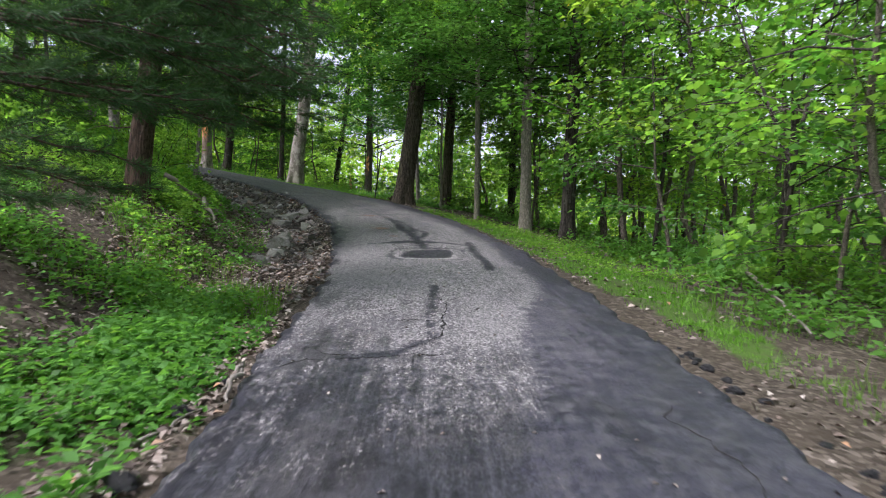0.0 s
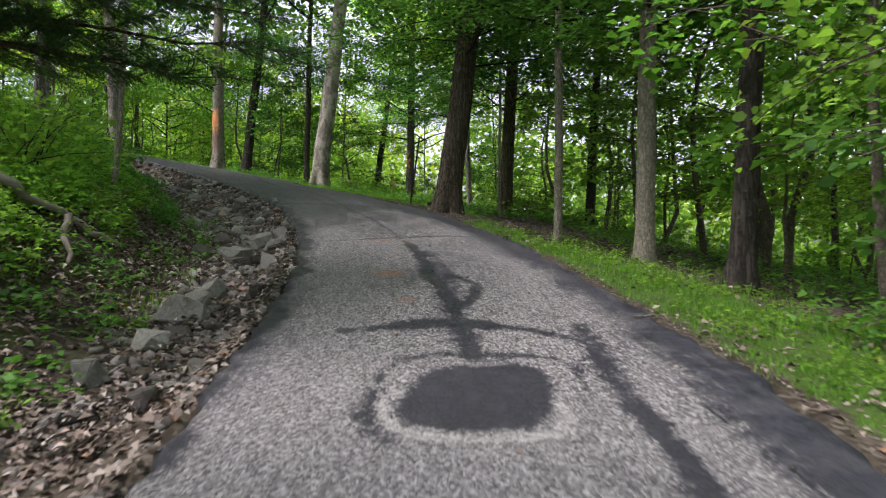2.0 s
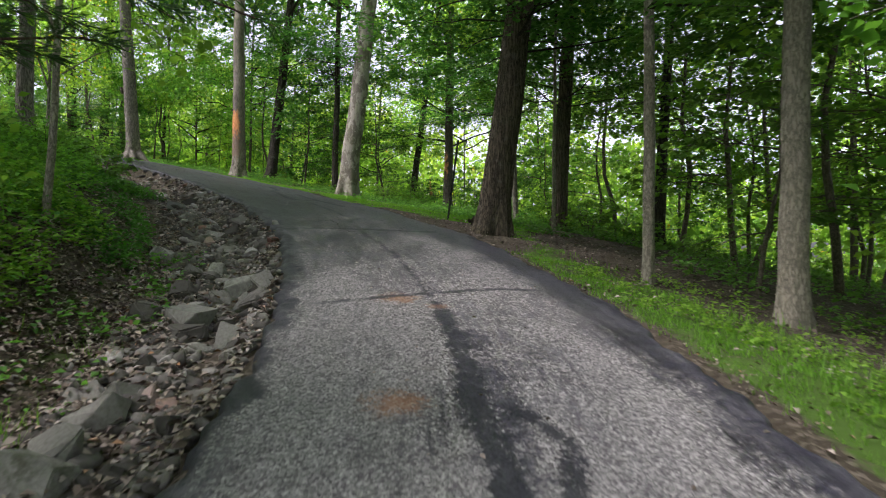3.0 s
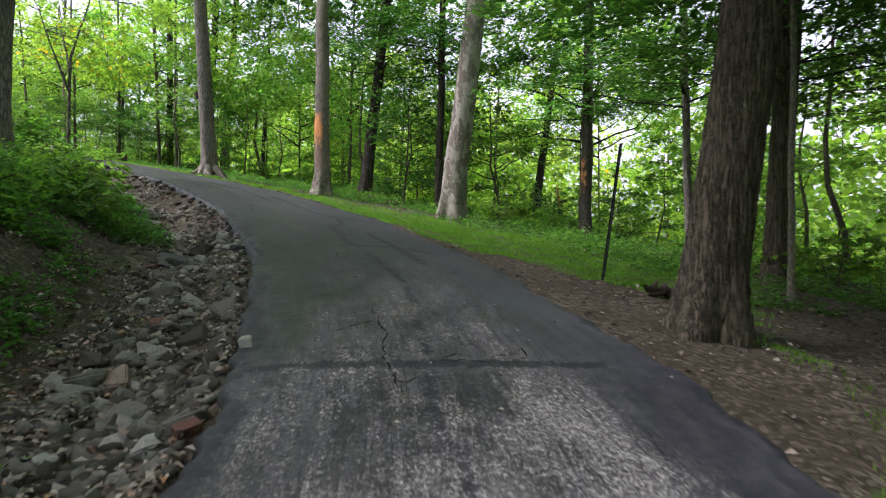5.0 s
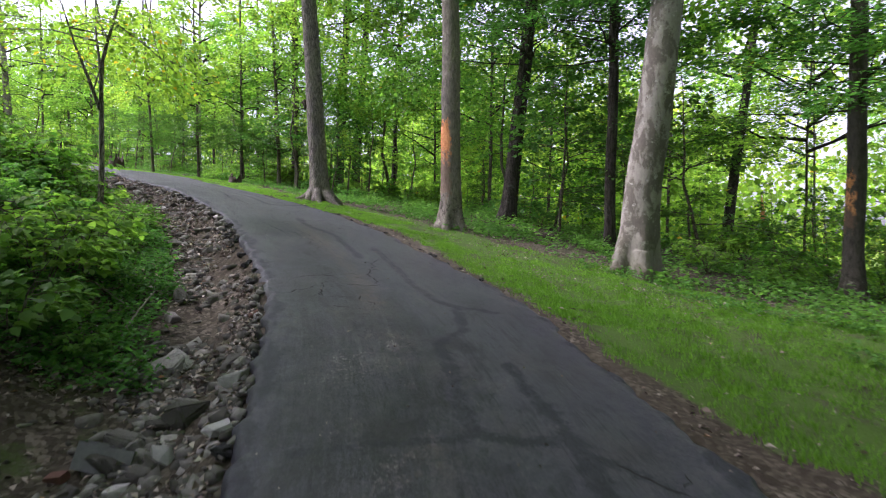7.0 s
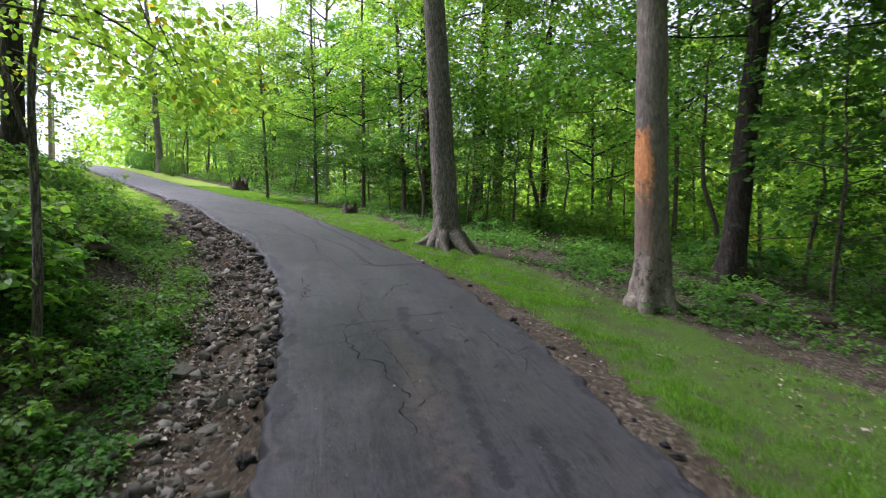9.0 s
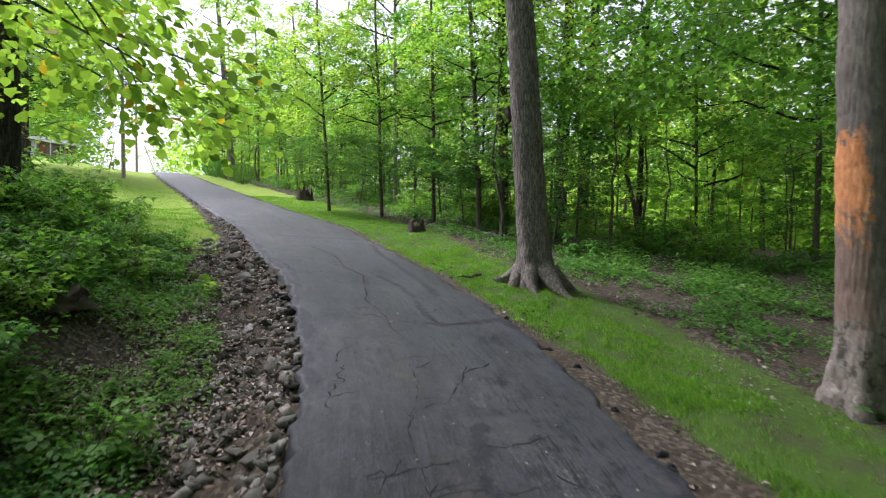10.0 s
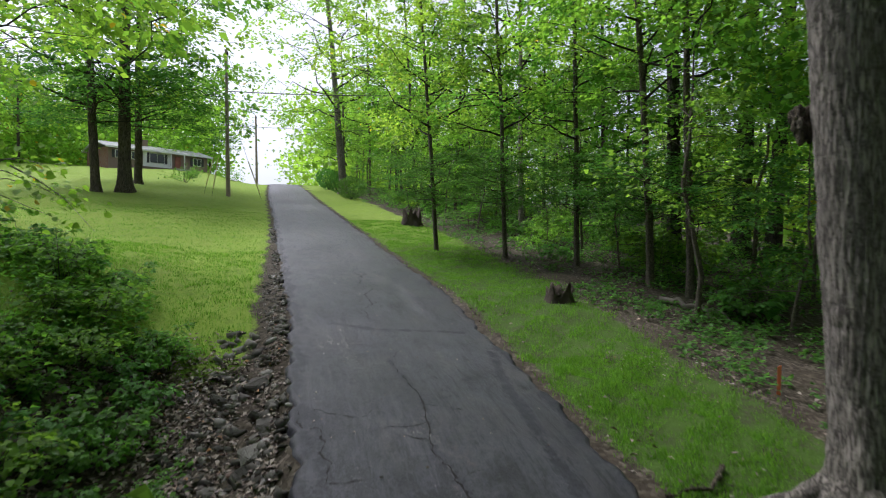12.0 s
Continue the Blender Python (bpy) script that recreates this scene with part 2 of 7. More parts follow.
    stone = m.ramp(gs.outputs[0], [(0.0, (0.055, 0.05, 0.053)), (0.4, (0.145, 0.135, 0.135)), (0.8, (0.26, 0.247, 0.243)), (1.0, (0.4, 0.385, 0.37))])
    pattern = m.math("ADD", m.math("MULTIPLY", clots, 0.5), m.math("ADD", m.math("ADD", m.math("MULTIPLY", streak, 0.25), m.math("MULTIPLY", m.math("SUBTRACT", fibre, 0.5), 0.35)), m.math("ADD", m.math("MULTIPLY", fine, 0.6), m.math("MULTIPLY", mid, 0.3))))
    worn = m.ramp(m.math("ADD", worn_at, m.math("MULTIPLY", m.math("SUBTRACT", pattern, 0.81), 2.7)), [(0.36, 0.0), (0.8, 1.0)])
    col = m.mix(m.math("MULTIPLY", worn, 0.9), seal, stone)
    flecks = m.ramp(m.math("ADD", gs.outputs[1], m.math("MULTIPLY", m.math("SUBTRACT", mid, 0.5), 0.7)), [(0.84, 0.0), (0.97, 1.0)])
    col = m.mix(m.math("MULTIPLY", flecks, m.ramp(worn_at, [(0.25, 0.05), (0.8, 0.3)])), col, (0.36, 0.35, 0.34))
    mud = m.ramp(m.math("ADD", brown_at, m.math("MULTIPLY", m.math("SUBTRACT", m.math("ADD", mid, clots), 1.0), 1.6)), [(0.4, 0.0), (0.9, 0.7)])
    col = m.mix(mud, col, m.mix(gs.outputs[0], (0.05, 0.04, 0.036), (0.14, 0.112, 0.098)))
    for rs, rd, rr in ((13.4, 0.65, 0.2), (16.0, 0.52, 0.24), (15.6, 0.2, 0.12), (12.2, 0.5, 0.1)):
        dist = m.math("POWER", m.math("ADD", m.math("POWER", m.math("SUBTRACT", s, rs), 2.0), m.math("POWER", m.math("SUBTRACT", d, rd), 2.0)), 0.5)
        spot = m.ramp(m.math("ADD", m.math("DIVIDE", dist, rr), m.math("MULTIPLY", m.math("SUBTRACT", m.math("ADD", fine, mid), 1.0), 2.6)), [(0.35, 0.6), (1.0, 0.0)])
        col = m.mix(spot, col, (0.24, 0.11, 0.045))
    # a second coat, smooth and bluish, over the sides
    near = m.math("ADD", m.n("Attribute", attr="coat").outputs["Fac"], m.math("ADD", m.math("MULTIPLY", m.math("SUBTRACT", m.math("ADD", mid, clots), 1.0), 0.5), m.math("MULTIPLY", m.math("SUBTRACT", fine, 0.5), 0.4)))
    over = m.ramp(m.math("ADD", m.math("MULTIPLY", near, 3.0), 0.5), [(0.3, 0.85), (0.75, 0.0)])
    coat = m.mix(gs.outputs[2], (0.0152, 0.0143, 0.0222), (0.045, 0.0427, 0.0625))
    coat = m.mix(m.ramp(blot, [(0.38, 0.6), (0.5, 0.0)]), coat, (0.014, 0.0125, 0.016))
    coat = m.mix(m.ramp(m.math("ADD", mid, m.math("MULTIPLY", streak, 0.5)), [(0.68, 0.0), (0.95, 0.6)]), coat, (0.1, 0.098, 0.103))
    col = m.mix(over, col, coat)
    # sealer brushed over cracks and along the edges
    near = m.math("ADD", seal_at, m.math("ADD", m.math("MULTIPLY", m.math("SUBTRACT", m.math("ADD", mid, clots), 1.0), 0.2), m.math("MULTIPLY", m.math("SUBTRACT", fine, 0.5), 0.2)))
    band = m.ramp(m.math("ADD", m.math("MULTIPLY", near, 5.0), 0.5), [(0.4, 0.94), (0.62, 0.0)])
    tar = m.mix(gs.outputs[2], (0.0112, 0.0112, 0.016), (0.029, 0.029, 0.039))
    col = m.mix(band, col, m.mix(m.ramp(m.math("ADD", mid, m.math("MULTIPLY", streak, 0.4)), [(0.7, 0.0), (0.92, 0.6)]), tar, (0.055, 0.055, 0.065)))
    chipped = m.ramp(m.math("ADD", m.n("Attribute", attr="rim").outputs["Fac"], m.math("MULTIPLY", m.math("SUBTRACT", m.math("ADD", mid, fine), 1.0), 0.9)), [(0.45, 0.0), (0.65, 0.8)])
    col = m.mix(chipped, col, m.mix(gs.outputs[0], (0.17, 0.16, 0.15), (0.4, 0.385, 0.37)))
    rough = m.mix(m.math("ADD", worn, m.math("MULTIPLY", mid, 0.5)), (0.37, 0.37, 0.37), (0.84, 0.84, 0.84))
    h = m.math("ADD", m.math("MULTIPLY", gs.outputs[0], 0.45), m.math("MULTIPLY", mid, 0.55))
    rough = m.mix(band, rough, (0.6, 0.6, 0.6))
    return m.surface(col, rough, m.bump(h, 0.75, 0.015), spec=0.32)


GROUND = ground_material()
ASPHALT = asphalt_material()


def plain(name, a, b, scale=12.0, rough=0.8, bump=0.4, dist=0.01, metal=0.0):
    m = Nodes(name)
    v = m.coords()
    n1, n2 = m.noise(v, scale, 6, 0.7), m.noise(v, scale*0.15, 3)
    c = m.mix(n1, a, b)
    c = m.mix(m.ramp(n2, [(0.4, 0.0), (0.7, 0.5)]), c, tuple(0.6*x for x in a))
    return m.surface(c, rough, m.bump(n1, bump, dist), metal)


def rock_material(name, tones):
    m = Nodes(name)
    v = m.coords()
    r = m.n("ObjectInfo").outputs["Random"]
    isl = m.n("NewGeometry").outputs["Random Per Island"]
    k = m.math("FRACT", m.math("ADD", r, isl))
    base = m.ramp(k, tones)
    n = m.noise(v, 14.0, 6, 0.7)
    c = m.mix(m.ramp(n, [(0.3, 0.65), (0.6, 0.0)]), base, (0.07, 0.062, 0.05))
    c = m.mix(m.ramp(m.noise(m.n("NewGeometry").outputs["Position"], 2.6, 6, 0.75), [(0.56, 0.0), (0.66, 0.6)]), c, (0.055, 0.06, 0.025))
    return m.surface(c, 0.9, m.bump(n, 0.7, 0.02), spec=0.25)


ROCK = rock_material("grey stone", [(0.0, (0.036, 0.034, 0.031)), (0.35, (0.09, 0.084, 0.076)), (0.72, (0.17, 0.16, 0.146)), (0.94, (0.3, 0.285, 0.265)), (0.97, (0.42, 0.4, 0.38)), (1.0, (0.2, 0.1, 0.07))])
BLOCK = rock_material("pale greenish-grey block stone", [(0.0, (0.17, 0.17, 0.15)), (0.6, (0.24, 0.235, 0.21)), (1.0, (0.34, 0.33, 0.3))])
CRACK = plain("open cracks full of grit", (0.008, 0.0075, 0.0075), (0.036, 0.033, 0.032), 45.0, 0.95)
DEADWOOD = plain("weathered dead wood", (0.1, 0.085, 0.07), (0.3, 0.27, 0.23), 18.0, 0.9, 0.7)
ROT = plain("rotten stump wood", (0.02, 0.016, 0.012), (0.1, 0.075, 0.055), 10.0, 0.95, 0.9, 0.03)
POST = plain("dark painted steel", (0.008, 0.009, 0.008), (0.02, 0.021, 0.019), 30.0, 0.6)
POLE = plain("weathered utility pole wood", (0.22, 0.175, 0.13), (0.42, 0.35, 0.27), 20.0, 0.9)

# ---- lie of the land ----
# the driveway's middle line (x, y) and its height
LINE = [(0.3, -60, -4.2), (0.3, -30, -3.0), (0.3, -12, -2.0), (0.35, -4, -1.55), (0.37, 0, -1.28), (0.35, 3, -0.98), (0.27, 6, -0.62), (0.1, 8.6, -0.25),
        (-0.35, 11.6, 0.22), (-0.9, 14.2, 0.66), (-1.5, 16.2, 0.98), (-2.35, 18.2, 1.37), (-3.2, 20, 1.72), (-4.4, 21.9, 2.1),
        (-5.8, 23.8, 2.52), (-7, 25.2, 2.83), (-8.6, 26.8, 3.27), (-10.4, 28.2, 3.7), (-12.2, 29.4, 4.15), (-14, 30.5, 4.55),
        (-16.9, 32, 5.13), (-20, 33.1, 5.75), (-23.7, 34, 6.4), (-26.5, 34.6, 6.93), (-30.3, 35.3, 7.45), (-38.1, 36.75, 8.55),
        (-46, 38.2, 9.7), (-56, 40, 11.2), (-66, 41.9, 12.7), (-80, 44.7, 14.65), (-90, 46.8, 15.8), (-110, 51, 17.4), (-140, 57, 19.5), (-260, 80, 22.0)]
HALF = 1.62


def edge_left(s):
    """Where the asphalt ends on the ditch's side."""
    return np.interp(s, [0, 5, 11, 28, 33, 38, 42, 48, 60], [1.6, 1.68, 1.66, 1.66, 1.58, 1.49, 1.46, 1.52, 1.5])


def edge_right(s):
    return np.interp(s, [0, 3, 8, 14, 20, 25, 30, 34, 44, 50, 60], [1.42, 1.46, 1.5, 1.47, 1.62, 1.54, 1.53, 1.39, 1.33, 1.42, 1.5])


def dense_line():
    p = np.array(LINE, float)
    out = []
    for i in range(len(p) - 1):
        a, b = p[i], p[i + 1]
        ta = (b - p[max(i - 1, 0)]) / max(np.linalg.norm((b - p[max(i - 1, 0)])[:2]), 1e-6)
        c = p[min(i + 2, len(p) - 1)]
        tb = (c - a) / max(np.linalg.norm((c - a)[:2]), 1e-6)
        n = max(2, int(np.linalg.norm((b - a)[:2]) / 0.4))
        ln = np.linalg.norm((b - a)[:2])
        for u in np.arange(n) / n:
            h1, h2, h3, h4 = 2*u**3-3*u**2+1, u**3-2*u**2+u, -2*u**3+3*u**2, u**3-u**2
            out.append(h1*a + h2*ln*ta + h3*b + h4*ln*tb)
    out.append(p[-1])
    return np.array(out)


MID = dense_line()
ARC = np.concatenate([[0], np.cumsum(np.linalg.norm(np.diff(MID[:, :2], axis=0), axis=1))])
ARC0 = ARC - ARC[np.argmin(np.abs(MID[:, 1]) + np.abs(MID[:, 0]))]  # 0 beside the start of the walk
TAN = np.gradient(MID[:, :2], axis=0)
TAN /= np.linalg.norm(TAN, axis=1)[:, None]


def along(x, y):
    """Arc length and signed offset (left of the way up: plus) of points."""
    x, y = np.atleast_1d(np.asarray(x, float)), np.atleast_1d(np.asarray(y, float))
    s, d, zr = np.empty(x.shape), np.empty(x.shape), np.empty(x.shape)
    for i in range(0, len(x), 4000):
        px, py = x[i:i+4000], y[i:i+4000]
        dx, dy = px[:, None] - MID[None, :, 0], py[:, None] - MID[None, :, 1]
        k = np.argmin(dx*dx + dy*dy, axis=1)
        r = np.arange(len(k))
        t = TAN[k]
        ax = dx[r, k]*t[:, 0] + dy[r, k]*t[:, 1]
        s[i:i+4000] = ARC0[k] + ax
        dd = -dx[r, k]*t[:, 1] + dy[r, k]*t[:, 0]
        far = np.sqrt(dx[r, k]**2 + dy[r, k]**2)
        d[i:i+4000] = np.where(np.abs(ax) < 1, dd, np.sign(dd)*far)
        zr[i:i+4000] = np.interp(s[i:i+4000], ARC0, MID[:, 2])
    return s, d, zr


def ramp(v, a, b):
    u = np.clip((v - a)/(b - a), 0, 1)
    return u*u*(3 - 2*u)


def wob(x, y, f, seed=0.0):
    return (np.sin(x*f*1.7 + y*f*0.9 + seed) + np.sin(x*f*0.6 - y*f*1.9 + 1.3*seed + 2) + np.sin(x*f*2.9 + y*f*2.3 + 0.7*seed + 4)*0.5)/2.5


def ground(x, y):
    s, d, zr = along(x, y)
    x, y = np.atleast_1d(np.asarray(x, float)), np.atleast_1d(np.asarray(y, float))
    left, right = np.maximum(d, 0), np.maximum(-d, 0)
    lawn = ramp(s, 46, 58)                       # the open grass past the woods
    early = 1 - ramp(s, 4, 12)
    hl, hr = edge_left(s), edge_right(s)
    ditch = 0.44*ramp(left, hl - 0.05, hl + 0.55)*(1 - ramp(left, 3.3, 5.0))*(1 - 0.75*ramp(s, 44, 50))*(1 - 0.5*early)
    bank = np.minimum(0.36*np.maximum(left - 3.4, 0), 1.6 + 0.1*left)*(1 - lawn) + lawn*(0.05*np.clip(left - 2.5, 0, 10) + 3.2*ramp(s, 105, 150)*ramp(left, 4, 16))
    fall = np.interp(s, [0, 8, 14, 18, 26, 34, 42, 60], [0.05, 0.06, 0.14, 0.13, 0.075, 0.075, 0.02, 0.02])
    right_z = -fall*np.maximum(right - hr, 0) - 0.05*ramp(right, hr - 0.05, hr + 0.5) - 0.05*np.maximum(right - 9, 0)
    right_z = np.maximum(right_z, -6 - 0.01*right)
    z = zr - ditch + bank*ramp(d, 0, 1) + np.where(d < 0, right_z, 0)
    half = np.where(d > 0, hl, hr)
    off = ramp(np.abs(d), half - 0.1, half + 0.6)
    z += off*(0.05*wob(x, y, 2.1) + 0.035*wob(x, y, 5.3, 2)) + ramp(np.abs(d), 4, 9)*0.16*wob(x, y, 0.55, 1)
    z -= (1 - off)*0.03*(d/HALF)**2
    return z

# ---- mesh helpers ----
def mesh_of(name, verts, faces, material=None, smooth=False):
    me = bpy.data.meshes.new(name)
    verts = np.asarray(verts, np.float32)
    faces = np.asarray(faces, np.int32)
    k = faces.shape[1]
    me.vertices.add(len(verts))
    me.vertices.foreach_set("co", verts.ravel())
    me.loops.add(faces.size)
    me.loops.foreach_set("vertex_index", faces.ravel())
    me.polygons.add(len(faces))
    me.polygons.foreach_set("loop_start", np.arange(0, faces.size, k, dtype=np.int32))
    me.update(calc_edges=True)
    me.validate()
    if smooth:
        me.polygons.foreach_set("use_smooth", np.ones(len(me.polygons), bool))
    if material:
        me.materials.append(material)
    return me


def child(name, me, parent, label=""):
    ob = new(name, me)
    ob.parent = parent
    if label:
        tagged(ob, label)
    return ob


def part(name, bm, material, parent, label=""):
    me = bpy.data.meshes.new(name)
    bm.to_mesh(me)
    bm.free()
    me.materials.append(material)
    return child(name, me, parent, label)


def thing(name, m, label, category, group="", kind=""):
    ob = new(name)
    ob.empty_display_size = 0.2
    ob.matrix_basis = m
    return tagged(ob, label, category, group, kind)


def gz(x, y):
    return float(ground(x, y)[0])


def at_sd(s, d):
    """Plan place at arc length s and offset d from the driveway's middle line."""
    s, d = np.atleast_1d(np.asarray(s, float)), np.atleast_1d(np.asarray(d, float))
    x, y = np.interp(s, ARC0, MID[:, 0]), np.interp(s, ARC0, MID[:, 1])
    tx, ty = np.interp(s, ARC0, TAN[:, 0]), np.interp(s, ARC0, TAN[:, 1])
    n = np.hypot(tx, ty)
    return x - d*ty/n, y + d*tx/n


# ---- ground sheet ----
def turf(s, d):
    """How grassy the ground is: verge on the outer side, lawn past the woods."""
    right, left = np.maximum(-d, 0), np.maximum(d, 0)
    width = np.interp(s, [2, 6, 10, 14, 17, 20, 22, 24.5, 27, 31, 33, 35.5, 38, 46, 60], [0.1, 0.9, 1.5, 1.7, 1.2, 0.8, 1.6, 4.4, 5.6, 5.2, 3.8, 2.6, 2.2, 2.2, 3.0])
    bare = np.interp(s, [2, 5, 8, 12, 17, 19, 20.5, 23, 24.5, 26, 28, 32, 35, 38, 40, 60], [0.9, 0.5, 0.2, 0.1, 0.08, 0.1, 1.3, 2.0, 1.5, 0.5, 0.15, 0.2, 0.55, 0.4, 0.12, 0.1])
    hr = edge_right(s)
    g = ramp(right, hr + bare - 0.1, hr + bare + 0.35)*(1 - ramp(right, hr + width - 0.3, hr + width + 0.9))
    strip = np.interp(s, [46, 48, 51, 57, 64], [1.9, 1.9, 1.85, 1.62, 1.5])   # stones left bare along the asphalt
    return np.clip(np.where(d > 0, ramp(s + 0.5*np.sin(3*d), 46.0, 47.6)*ramp(left, strip, strip + 0.35), g), 0, 1)


def make_ground():
    xs = np.concatenate([-np.geomspace(900, 100, 8), np.arange(-96, -48, 1.2), np.arange(-48, 8, 0.33), np.arange(8, 26, 0.8), np.geomspace(27, 900, 14)])
    ys = np.concatenate([-np.geomspace(900, 16, 12), np.arange(-14, -2, 0.8), np.arange(-2, 44, 0.33), np.arange(44, 80, 1.0), np.geomspace(81, 900, 12)])
    gx, gy = np.meshgrid(xs, ys)
    x, y = gx.ravel(), gy.ravel()
    z = ground(x, y)
    s, d, zr = along(x, y)
    z -= 0.1*(np.abs(d) < np.where(d > 0, edge_left(s), edge_right(s)) - 0.15)            # stays under the driveway
    nx, ny = len(xs), len(ys)
    i = (np.arange(ny - 1)[:, None]*nx + np.arange(nx - 1)[None, :]).ravel()
    me = mesh_of("ground", np.stack([x, y, z], 1), np.stack([i, i + 1, i + nx + 1, i + nx], 1), GROUND, True)
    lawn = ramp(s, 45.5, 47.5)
    right = np.maximum(-d, 0)
    left = np.maximum(d, 0)
    g = turf(s, d)
    g = np.where((right > 45) | (s > 150), 0.8, g)
    a = me.attributes.new("grass", "FLOAT", "POINT")
    a.data.foreach_set("value", np.clip(g, 0, 1).astype(np.float32))
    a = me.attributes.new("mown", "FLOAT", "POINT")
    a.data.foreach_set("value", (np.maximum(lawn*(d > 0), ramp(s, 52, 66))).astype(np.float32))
    a = me.attributes.new("moss", "FLOAT", "POINT")
    a.data.foreach_set("value", (ramp(left, 2.3, 3.2)*(1 - ramp(s, 24, 40)) + 0.5*ramp(right, 4, 7)).astype(np.float32))
    tagged(new("ground", me), "leaf-strewn woodland floor with grassy verges and lawn", "ground", kind="structure")


SEALED = [  # brushed-on sealer over cracks: half width, then (s, d) along it
    (0.085, [(10.62, 0.12), (11.23, 0.11), (12.38, 0.13), (13.33, 0.19), (14.34, 0.18), (15.4, 0.18)]),
    (0.03, [(15.4, 0.18), (17.24, 0.2), (18.6, 0.15)]),
    (0.05, [(11.36, 1.04), (11.4, 0.78), (11.44, 0.44), (11.49, 0.17), (11.35, -0.13), (11.15, -0.42), (10.94, -0.65)]),
    (0.12, [(11.42, 0.55), (11.49, 0.17), (11.35, -0.1)]),
    (0.06, [(11.64, 0.15), (12.26, -0.08), (12.86, -0.23), (13.16, -0.11), (13.24, -0.01)]),
    (0.05, [(15.84, 1.44), (16.03, 0.83), (16.16, 0.25), (16.25, -0.5), (16.2, -0.93)]),
    (0.07, [(11.3, -0.78), (10.16, -0.63), (9.38, -0.62), (8.8, -0.58), (8.52, -0.53)]),
    (0.05, [(7.47, 0.29), (6.07, 0.4), (5.24, 0.39), (4.84, 0.68), (4.66, 1.08)]),
    (0.03, [(3.6, -0.53), (3.13, -0.55), (2.83, -0.58), (2.3, -0.61)]),
    (0.07, [(20.83, 1.5), (20.82, 1.05), (20.81, 0.48), (20.78, -0.37), (20.72, -1.06)]),
    (0.03, [(18.6, 0.15), (20.09, 0.3), (21.18, 0.2), (22.2, 0.1), (23.5, -0.05), (25.5, 0.0)]),
    (0.05, [(33.2, -0.55), (32.09, -0.49), (30.56, -0.34), (29.76, -0.39), (29.49, -0.58), (29.23, -0.98)]),
    (0.06, [(29.49, -0.58), (28.65, -0.4), (28.22, -0.04), (27.35, -0.03), (26.76, 0.04), (26.36, 0.01), (26.26, -0.33), (26.24, -0.55)]),
    (0.06, [(27.65, -0.58), (27.03, -0.58), (26.47, -0.63), (26.02, -0.62), (25.56, -0.58), (24.6, -0.6)]),
    (0.04, [(26.23, 1.27), (26.28, 0.85), (26.3, 0.56), (26.36, 0.01)]),
    (0.04, [(26.24, -0.55), (25.89, -0.8), (25.57, -1.06)]),
    (0.06, [(32.5, -0.1), (33.94, -0.15), (34.3, -0.22), (34.6, -0.2), (35.04, -0.1), (35.48, 0.03), (35.99, 0.05), (36.72, -0.06)]),
    (0.03, [(36.33, 0.02), (36.35, -0.39), (36.53, -0.58)]),
    (0.06, [(39.81, -0.23), (39.71, -0.39), (39.77, -0.76), (39.92, -1.36)]),
    (0.05, [(42.58, -0.19), (41.86, -0.31), (41.22, -0.37), (40.85, -0.33), (40.09, -0.29), (39.71, -0.39)]),
    (0.06, [(46.0, -1.15), (44.88, -0.97), (43.26, -0.82), (42.32, -0.84), (41.2, -0.75)]),
    (0.04, [(47.57, 0.86), (47.2, 0.27), (47.04, -0.54), (46.94, -1.03)]),
    (0.04, [(44.59, 1.29), (43.64, 1.21), (42.37, 1.25)]),
    (0.02, [(45.96, 0.26), (44.58, 0.12), (43.29, 0.22), (42.61, 0.06), (41.8, 0.21), (40.99, 0.39)]),
    (0.02, [(3.23, 0.01), (3.25, -0.12), (3.27, -0.32)])]

OPEN = [  # where the asphalt has broken open
    [(38.51, 0.31), (37.37, 0.37), (36.64, 0.51), (36.03, 0.42), (35.35, 0.43), (34.87, 0.39), (33.6, 0.3)],
    [(37.19, 0.15), (37.67, -0.09), (38.13, -0.31)], [(36.33, 0.02), (36.35, -0.39), (36.53, -0.58)], [(36.0, 0.9), (36.1, 0.6), (36.2, 0.2)],
    [(45.96, 0.26), (44.58, 0.12), (43.29, 0.22), (42.61, 0.06), (41.8, 0.21), (40.99, 0.39), (39.0, 0.3)], [(40.09, -0.29), (39.71, -0.39), (39.77, -0.76), (39.75, -1.1)],
    [(6.6, 0.2), (6.0, 0.3), (5.3, 0.33), (4.9, 0.6)], [(3.4, -0.9), (2.8, -1.0), (2.3, -0.95)], [(4.66, 1.3), (4.7, 0.9), (4.84, 0.5)], [(25.89, -0.8), (25.6, -1.0), (25.3, -1.25)],
    [(22.4, 0.5), (21.6, 0.42), (20.9, 0.5), (20.2, 0.45)], [(20.85, 0.2), (20.8, -0.3), (20.95, -0.7)]]


